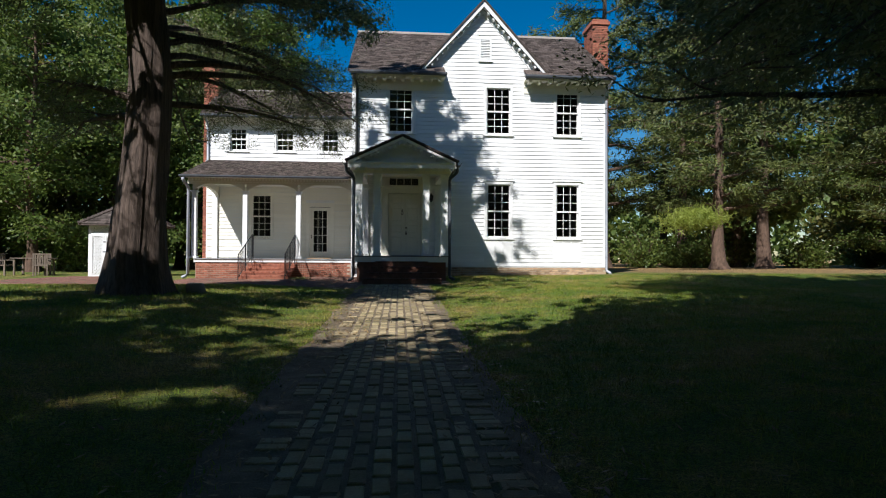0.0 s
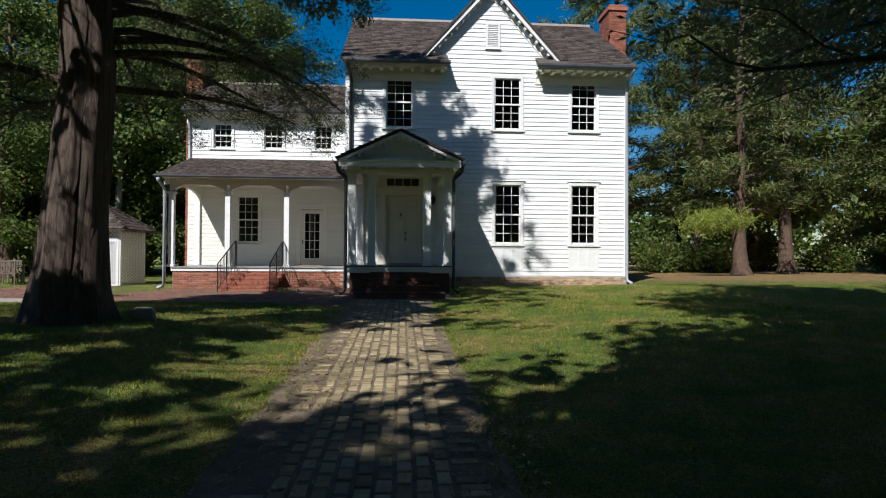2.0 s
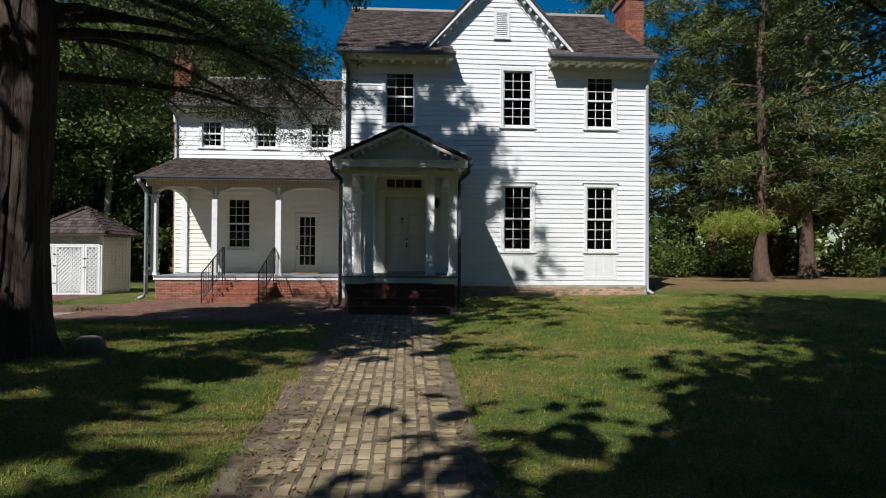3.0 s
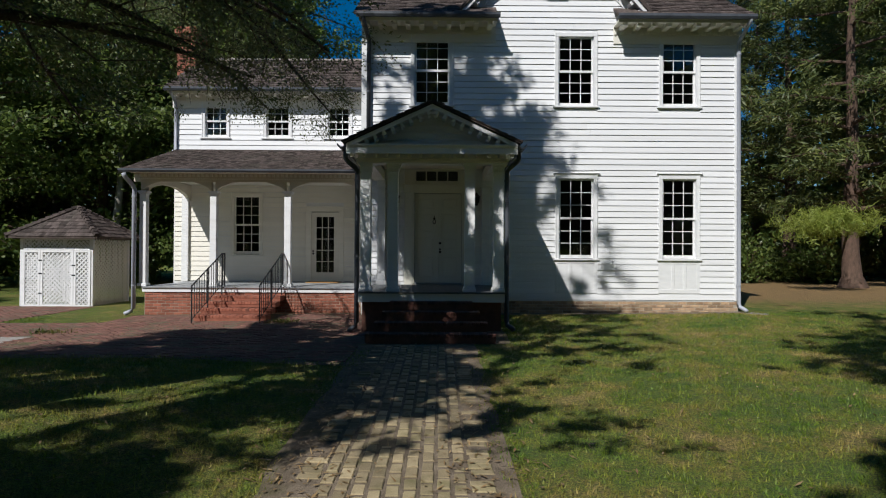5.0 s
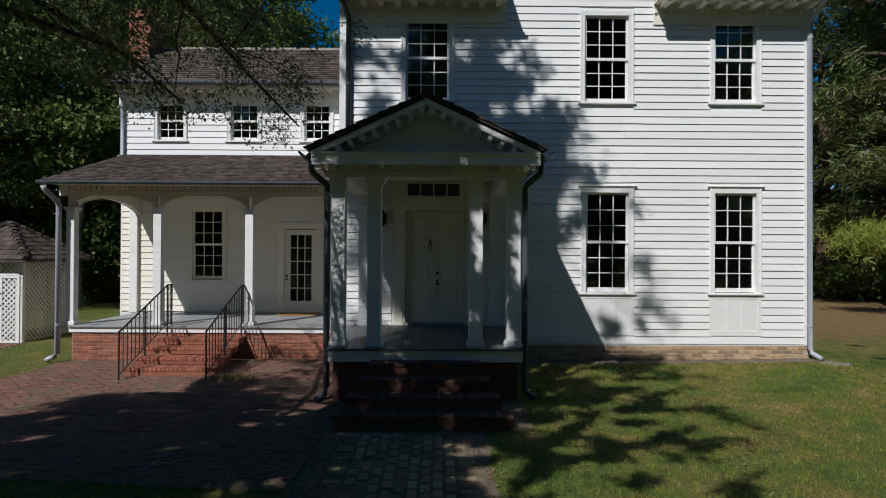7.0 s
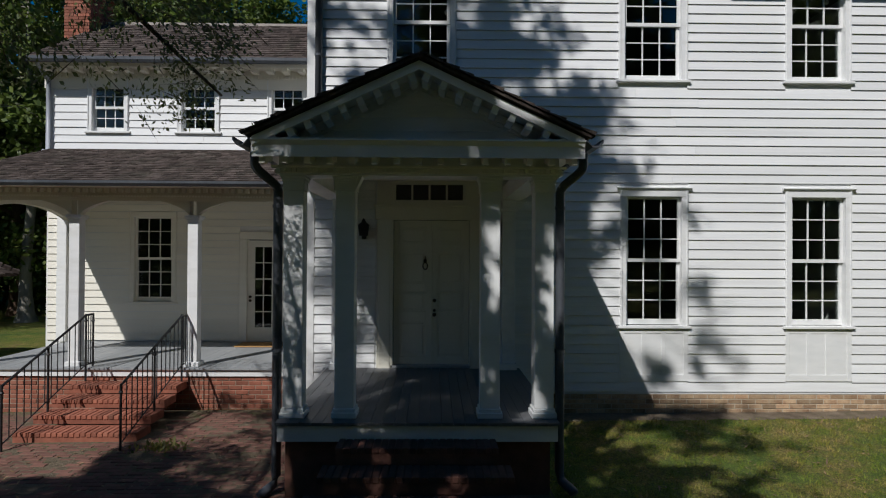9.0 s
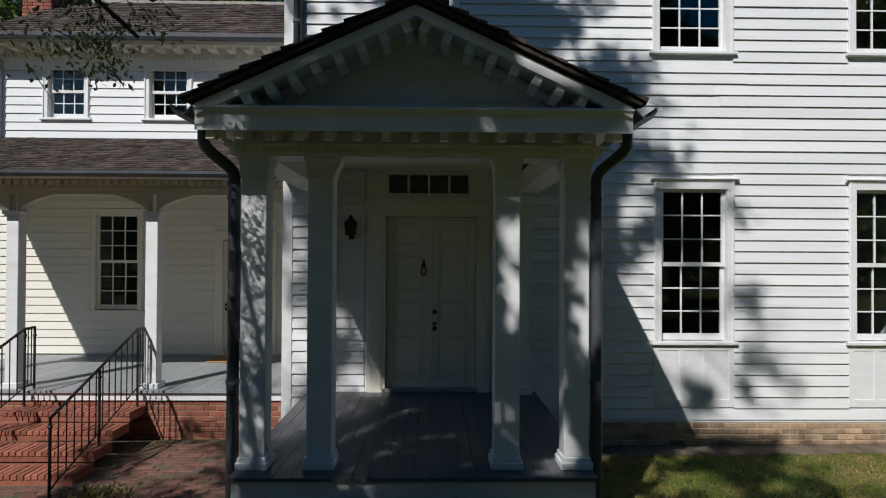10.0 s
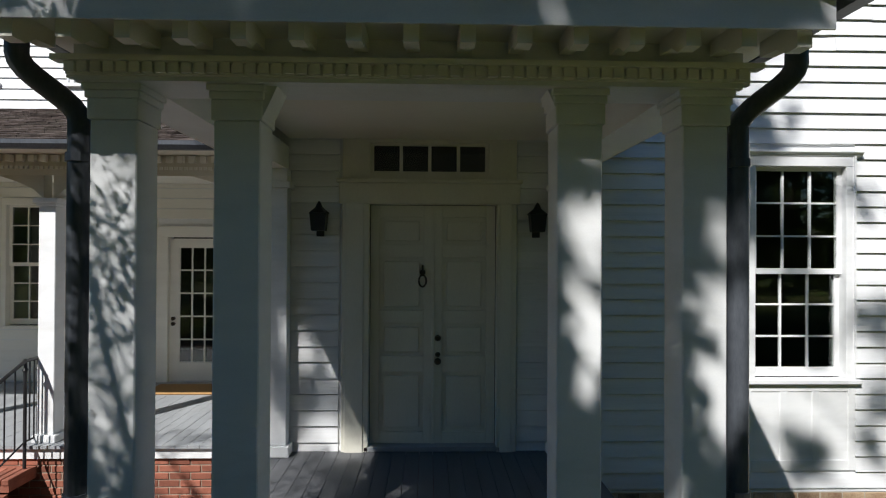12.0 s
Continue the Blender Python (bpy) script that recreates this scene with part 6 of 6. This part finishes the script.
tree("oak_tree", "leafy shade tree on the lawn beside the old cedar", 37, (-8.8, -19.6, ground_z(-8.8, -19.6)), 11.0, 0.26, 4.0, 4.6, 34, 0, PINEBARK, BROAD,
     sub=10, clumps=5, n_each=12, spread=(0.30, 0.30, 0.22), leaf_size=(0.30, 0.18), pitch=(0.1, 0.6), sag=-0.3, thin=west_crown)
copy_thing(opened, pose(-12.4, -28.0, ground_z(-12.4, -28.0), 0, 0, 20))
# Copies added out of view to block sky light and deepen the lawn's shade.
for x, y, a in ((13.5, -24.0, 140), (17.5, -12.5, 35), (-2.2, -28.5, 260)):
    copy_thing(shade, pose(x, y, ground_z(x, y), 0, 0, a))

PINE_A = tree("pine_tree", "tall pine with brown bark and drooping green boughs", 41, (18.2, 11.0, ground_z(18, 11)), 19.0, 0.38, 3.0, 5.2, 38, 0, PINEBARK, PINE,
              sub=9, clumps=3, n_each=24, spread=(0.23, 0.23, 0.17), leaf_size=(0.36, 0.055), pitch=(-0.2, 0.3), sag=-0.25, shape="pine", flute=0.03)
BROAD_A = tree("oak_tree", "tall leafy tree in the wood behind the house", 51, (-16.0, 22.0, ground_z(-16, 22)), 16.0, 0.30, 1.6, 5.0, 34, 0, PINEBARK, BROAD,
               sub=10, clumps=5, n_each=5, spread=(0.42, 0.42, 0.32), leaf_size=(0.42, 0.26), pitch=(0.0, 0.7), sag=-0.3, flute=0.04)
BROAD_B = tree("oak_tree", "slender leafy tree in the wood behind the house", 61, (-25.0, 22.0, ground_z(-25, 22)), 14.0, 0.22, 0.8, 4.2, 30, 0, PALEBARK, BUSH,
               sub=10, clumps=5, n_each=5, spread=(0.42, 0.42, 0.32), leaf_size=(0.40, 0.25), pitch=(0.1, 0.8), sag=-0.3, flute=0.04)


big = copy_thing(shade, pose(4.6, -22.6, ground_z(4.6, -22.6), 0, 0, 75) @ Matrix.Diagonal((1.3, 1.3, 1.35, 1)))

BROAD_N = tree("oak_tree", "dense leafy tree at the edge of the wood", 57, (-19.0, 10.0, ground_z(-19, 10)), 15.0, 0.28, 1.4, 4.8, 38, 0, PINEBARK, BROAD,
               sub=10, clumps=5, n_each=12, spread=(0.36, 0.36, 0.28), leaf_size=(0.21, 0.125), pitch=(0.0, 0.7), sag=-0.3, flute=0.04)
tree("oak_tree", "tree with a pale bare lower trunk behind the shed", 66, (-15.4, 13.5, ground_z(-15, 13.5)), 14.0, 0.26, 6.0, 4.0, 22, 0, PALEBARK, BROAD,
     sub=9, clumps=5, n_each=8, spread=(0.34, 0.34, 0.26), leaf_size=(0.25, 0.15), pitch=(0.1, 0.8), sag=-0.3, flute=0.05)


def scatter():
    rng = random.Random(5)
    # These six stand unseen south of the lawn and close off the low sky.
    spots = [(BROAD_A, -26, -38), (BROAD_A, 14, -36), (BROAD_A, -18, -30), (BROAD_A, -2, -40), (BROAD_A, -10, -42), (BROAD_A, 22, -30)]
    for x, y in ((-23, 12.5), (-13, 17), (-27, 8), (-17.5, 16), (-31, 13), (-10.5, 21), (31, 13), (-8.2, 15.5), (-11.2, 16.5), (-13.8, 19.5)):
        spots.append((BROAD_N, x, y))
    for x, y in ((13.5, 17), (23.5, 15), (29, 10), (15, 25), (21, 24), (28, 22), (35, 17), (40, 9), (11, 21), (19, 17)):
        spots.append((PINE_A, x, y))
    for x, y in ((32, 14), (38, 22), (45, 15), (24, 19), (42, 30), (36, 6.5), (3, 24), (8, 28)):
        spots.append((BROAD_A if (x + y) % 2 else BROAD_B, x, y))
    for x, y in ((-22, 19), (-27, 18), (-34, 18), (-12, 26), (-20, 26), (-30, 25), (-39, 14), (-33, 3), (-35, -5), (-6, 26)):
        spots.append((BROAD_A if rng.random() < 0.6 else BROAD_B, x, y))
    for src, x, y in spots:
        s = rng.uniform(0.85, 1.2)
        ob = copy_thing(src, pose(x, y, ground_z(x, y) - 0.1, 0, 0, rng.uniform(0, 360)) @ Matrix.Diagonal((s, s, s * rng.uniform(0.9, 1.1), 1)))


scatter()


def low_bough(tree_ob, dx, dy, z, span):
    """One low bough of the pine that reaches out into the sun, thick with yellow-green needles."""
    rng = np.random.default_rng(77)
    bm = bmesh.new()
    start, tip = Vector((dx * 0.08, dy * 0.08, z + 0.1)), Vector((dx, dy, z + 0.1))
    tube(bm, [start, start.lerp(tip, 0.5) + Vector((0, 0, 0.15)), tip], [0.06, 0.045, 0.02], 6)
    b = part("low_bough", bm, PINEBARK, tree_ob)
    c = np.array(tuple(tip)) + rng.normal(0, 1, (420, 3)) * np.array((span * 0.27, span * 0.25, 0.26))
    c[:, 2] -= 0.35 * (np.abs(c[:, 0] - tip.x) / span) ** 2
    v = leaf_quads(rng, c, 14, 0.09, 0.30, 0.022, -0.5)
    ob = new("needles", quads_mesh("needles", v, BOUGH))
    ob.parent = b
    tagged(ob, "pine needles coloured bright yellow-green for sunlight", kind="stuff")


low_bough(PINE_A, -2.9, -3.0, 2.6, 2.6)


def far_wood():
    """The closed wood round the clearing, too far off to tell one tree from the next."""
    rng = np.random.default_rng(8)
    n = 60000
    a = rng.uniform(0, math.tau, n)
    r = rng.uniform(58, 74, n)
    top = 13 + 3.5 * np.sin(a * 9 + 1) + 2.5 * np.sin(a * 23) + 1.5 * np.sin(a * 51 + 2)
    z = rng.uniform(0, 1, n) ** 0.8 * top
    z[:24000] = rng.uniform(-0.3, 7.0, 24000)
    c = np.stack([np.cos(a) * r, np.sin(a) * r, z], 1)
    v = leaf_quads(rng, c, 1, 0.5, 1.15, 0.65, 0.2)
    v[:, 2] = np.maximum(v[:, 2], -0.6)
    ob = new("far_wood", quads_mesh("far_wood", v, BROAD))
    tagged(ob, "distant mixed green wood round the clearing", "wood", kind="stuff")


far_wood()


def bush(seed, at, r, h, n):
    rng = np.random.default_rng(seed)
    b = thing("shrub", "leafy understorey shrub at the edge of the wood", "shrub", "wood edge shrubs", at=at)
    bm = bmesh.new()
    centres, dirs = [], []
    for i in range(n):
        pts = limb_points((rng.normal(0, 0.15), rng.normal(0, 0.15), -0.05), rng.uniform(0, math.tau), rng.uniform(0.5, 1.4), h * rng.uniform(0.6, 1.1), -0.5, rng, 5)
        pts = [Vector((p.x * r / h, p.y * r / h, p.z)) for p in pts]
        tube(bm, pts, [0.022, 0.018, 0.014, 0.01, 0.007, 0.003], 4, False)
        for k in range(9):
            f = rng.uniform(0.1, 1.0) * 4.99
            j = int(f)
            centres.append(pts[j].lerp(pts[j + 1], f - j) + Vector(rng.normal(0, 0.16, 3)))
            dirs.append((pts[j + 1] - pts[j]).normalized())
    tagged(part("branchwork", bm, PINEBARK, b), kind="stuff")
    v = leaf_quads(rng, np.array([tuple(c) for c in centres]), 8, 0.17, 0.19, 0.10, 0.1, np.array([tuple(d) for d in dirs]))
    v[:, 2] = np.maximum(v[:, 2], 0.02)
    c = new("foliage", quads_mesh("foliage", v, BUSH if seed % 2 else BROAD))
    c.parent = b
    tagged(c, kind="stuff")
    return b


B1 = bush(71, (13.0, 20.0, ground_z(13, 20)), 1.6, 2.4, 27)
B2 = bush(72, (-17.0, 11.0, ground_z(-17, 11)), 1.8, 2.2, 27)
rb = random.Random(9)
for i in range(58):
    x = rb.choice((rb.uniform(10, 48), rb.uniform(13, 48), rb.uniform(-40, -12)))
    y = rb.uniform(15, 26) + (abs(x) < 14) * 4 - (x > 30) * rb.uniform(3, 9)
    s = rb.uniform(0.7, 1.7)
    copy_thing(B1 if rb.random() < 0.5 else B2, pose(x, y, ground_z(x, y), 0, 0, rb.uniform(0, 360)) @ Matrix.Diagonal((s, s, s, 1)))

# ---------------------------------------------------------------- path and patio
PATH_X = (-0.87, 0.29)


def sheet(name, label, category, material, x0, x1, y0, y1, lift, step=0.5):
    bm = bmesh.new()
    nx, ny = max(1, round((x1 - x0) / step)), max(1, round((y1 - y0) / step))
    rows = []
    for j in range(ny + 1):
        row = []
        for i in range(nx + 1):
            x, y = x0 + (x1 - x0) * i / nx, y0 + (y1 - y0) * j / ny
            wob = 0.10 * noise.noise(Vector((y * 1.7, i, 3.0))) if i in (0, nx) else 0.0
            row.append(bm.verts.new((x + wob, y, ground_z(x, y) + lift)))
        rows.append(row)
    for a, b in zip(rows, rows[1:]):
        for i in range(nx):
            bm.faces.new((a[i], a[i + 1], b[i + 1], b[i]))
    ob = new(name, mesh_from(bm, name, material, True))
    return tagged(ob, label, category, kind="structure")


def lay(parent, cells, mat, mat_joined, chosen, size=(0.195, 0.092)):
    """Bricks on the ground: cells of (x, y, turn); those that chosen() takes are single pieces."""
    bm = bmesh.new()
    box(bm, -size[0] / 2, size[0] / 2, -size[1] / 2, size[1] / 2, -0.02, 0.012, 0.006)
    me = mesh_from(bm, "brick", mat)
    verts, faces, count = [], [], 0
    b = 0.007
    for x, y, turn in cells:
        z = ground_z(x, y) + 0.006 + random.uniform(-0.007, 0.006) - 0.012 * max(0.0, noise.noise(Vector((x * 2.1, y * 2.1, 4))))
        m = Matrix.LocRotScale((x, y, z), Euler((random.uniform(-0.018, 0.018), random.uniform(-0.018, 0.018), radians(turn) + random.uniform(-0.035, 0.035))),
                               (random.uniform(0.90, 1.0), random.uniform(0.88, 1.0), 1))
        if count < 300 and chosen(x, y):
            piece("brick", me, parent, m)
            count += 1
        else:
            k = len(verts)
            for hx, hy, hz in ((1, 1, -0.02), (1, 1, 0.005), (1 - b * 2 / size[0], 1 - b * 2 / size[1], 0.012)):
                for sx, sy in ((-1, -1), (1, -1), (1, 1), (-1, 1)):
                    verts.append(tuple(m @ Vector((sx * hx * size[0] / 2, sy * hy * size[1] / 2, hz))))
            for lvl in (0, 4):
                for i in range(4):
                    faces.append((k + lvl + i, k + lvl + (i + 1) % 4, k + lvl + 4 + (i + 1) % 4, k + lvl + 4 + i))
            faces.append((k + 8, k + 9, k + 10, k + 11))
    joined = bpy.data.meshes.new("bricks")
    joined.from_pydata(verts, [], faces)
    joined.materials.append(mat_joined)
    ob = new("brickwork", joined)
    ob.parent = parent
    tagged(ob, kind="stuff")


def brick_path():
    p = sheet("path", "worn brick garden path with mossy joints", "path", SAND, -1.34, 0.68, -24.0, -4.3, 0.0085)
    cells = []
    n = 9
    w = (PATH_X[1] - PATH_X[0]) / n
    for i in range(n):
        y = -24.0 + (0.105 if i % 2 else 0.0) + random.uniform(-0.02, 0.02)
        while y < -4.4:
            cells.append((PATH_X[0] + (i + 0.5) * w, y, 90))
            y += 0.214
    for side in (-1, 1):
        x = PATH_X[0] - 0.115 if side < 0 else PATH_X[1] + 0.115
        y = -24.0
        while y < -4.4:
            if random.random() > (0.55 if side < 0 else 0.35):
                cells.append((x + random.uniform(-0.015, 0.015), y, 0))
            y += 0.108
    lay(p, cells, PATHB, PATHB_J, lambda x, y: -15.0 < y < -11.9, (0.196, 0.104))


def on_patio(x, y):
    if PC - 1.3 < x < PC + 1.4 and y > -4.2:
        return False
    if SX0 - 0.05 < x < SX1 + 0.05 and y > PY - 4 * TREAD - 0.02:
        return False
    top = 0.38 if -7.7 < x < -1.9 else (-0.2 if x >= -1.9 else (-1.1 if x > -10.3 else 2.95))
    return y < top


def patio():
    p = sheet("patio", "reddish brick patio before the porch steps", "patio", SOIL, -7.7, 1.35, -4.28, 0.5, 0.0115)
    sheet("patio_edge", "worn brick edge of the patio along the lawn", "patio", SOIL, -9.4, -1.36, -6.1, -4.285, 0.0115)
    sheet("brick_lane", "reddish brick lane towards the garden shed", "path", SOIL, -17.0, -7.72, -4.28, -1.1, 0.0115)
    sheet("shed_apron", "brick apron before the garden shed", "path", SOIL, -13.2, -10.3, -1.08, 3.0, 0.0115)
    cells = []
    y, k = -6.0, 0
    while y < 2.95:
        x = -16.9 + (0.1 if k % 2 else 0)
        while x < 1.25:
            edge = (-5.8 if -9.3 < x < -1.45 else -4.2) + 0.5 * noise.noise(Vector((x * 0.4, 7, 0)))
            if on_patio(x, y) and y > edge and not (x < -13.2 and y > -1.1) and not (x < -7.9 and -4.9 < y < -3.3) and not (x < -9.3 and y < -3.3):
                cells.append((x, y, 0))
            x += 0.206
        y += 0.103
        k += 1
    lay(p, cells, PATIOB, PATIOB_J, lambda x, y: -6.9 < x < -3.4 and -2.75 < y < -0.9)
    sheet("gravel", "pale gravel patch beside the brick lane", "gravel", GRAVEL, -17.0, -7.85, -4.9, -3.3, 0.019)


# ---------------------------------------------------------------- grass
def grass():
    rng = np.random.default_rng(3)
    n = 205000
    y = rng.uniform(-22.5, 7.0, n)
    x = rng.uniform(-11, 17, n)
    edge = rng.uniform(0, 0.3, n) ** 1.5
    wander = 0.16 * np.sin(y * 0.9) + 0.10 * np.sin(y * 2.3 + 1) + 0.06 * np.sin(y * 6.1)
    keep = ~((x > -1.32 + edge + 0.7 * wander) & (x < 0.66 - edge + 0.5 * wander) & (y < -4.0)) & ~((x > -9.5) & (x < -1.3) & (y > -6.05 + edge + 0.6 * wander)) & ~((x > 1.3) & (y > -0.34 - 0.5 * edge + 0.5 * wander)) & ~((x < 1.3) & (y > -4.7) & ~((x > -10.2) & (x < -7.8) & (y > -1.0))) & ~((x > -10.2) & (x < 8.75) & (y > -0.1))
    keep &= (np.abs(x) < 4.5 + (y + 22.5) * 0.7) & (rng.uniform(0, 1, n) < np.where(x > 9, 0.5, 1.0))
    x, y = x[keep], y[keep]
    rows = []
    bl = 3
    for k in range(bl):
        bx, by = x + rng.normal(0, 0.025, len(x)), y + rng.normal(0, 0.025, len(x))
        h = rng.uniform(0.016, 0.058, len(x))
        a = rng.uniform(0, math.tau, len(x))
        w = rng.uniform(0.003, 0.0075, len(x))
        z = np.array([ground_z(float(p), float(q)) for p, q in zip(bx, by)])
        lx, ly = rng.normal(0, 0.017, len(x)), rng.normal(0, 0.017, len(x))
        tri = np.stack([np.stack([bx + np.cos(a) * w, by + np.sin(a) * w, z], 1), np.stack([bx - np.cos(a) * w, by - np.sin(a) * w, z], 1),
                        np.stack([bx + lx, by + ly, z + h], 1)], 1)
        rows.append(tri.reshape(-1, 3))
    v = np.concatenate(rows)
    ob = new("grass", quads_mesh("grass", v, GRASS, 3))
    tagged(ob, "short mown lawn grass, green with dry patches", "grass", kind="stuff")


def leaf_litter():
    """Dry needles and small leaves along the path, on the patio and under the trees."""
    rng = np.random.default_rng(14)
    n = 9000
    x, y = rng.uniform(-9, 9, n), rng.uniform(-20, -0.5, n)
    near = rng.uniform(0, 1, n) < 0.55
    x = np.where(near & (y < -4.3), -0.29 + rng.choice((-1, 1), n) * rng.normal(0.75, 0.28, n), x)
    keep = ~((x > 1.25) & (y > -0.2)) & ~((np.abs(x - PC) < 1.6) & (y > -4.3)) & ~((x > SX0 - 0.1) & (x < SX1 + 0.1) & (y > PY - 4 * TREAD - 0.1))
    x, y = x[keep], y[keep]
    z = np.array([ground_z(float(p), float(q)) for p, q in zip(x, y)]) + 0.028
    a, tilt = rng.uniform(0, math.tau, len(x)), rng.normal(0, 0.3, len(x))
    ln, wd = rng.uniform(0.015, 0.05, len(x)), rng.uniform(0.004, 0.014, len(x))
    dx, dy = np.cos(a), np.sin(a)
    q = np.stack([np.stack([x + dx * s * ln - dy * u * wd, y + dy * s * ln + dx * u * wd, z + s * tilt * ln], 1) for s, u in ((-1, 0), (0, -1), (1, 0), (0, 1))], 1)
    ob = new("leaf_litter", quads_mesh("leaf_litter", q.reshape(-1, 3), LITTER))
    tagged(ob, "scattered dry brown leaves and needles on the ground", "leaf litter", kind="stuff")


grass()
leaf_litter()
patio()
brick_path()
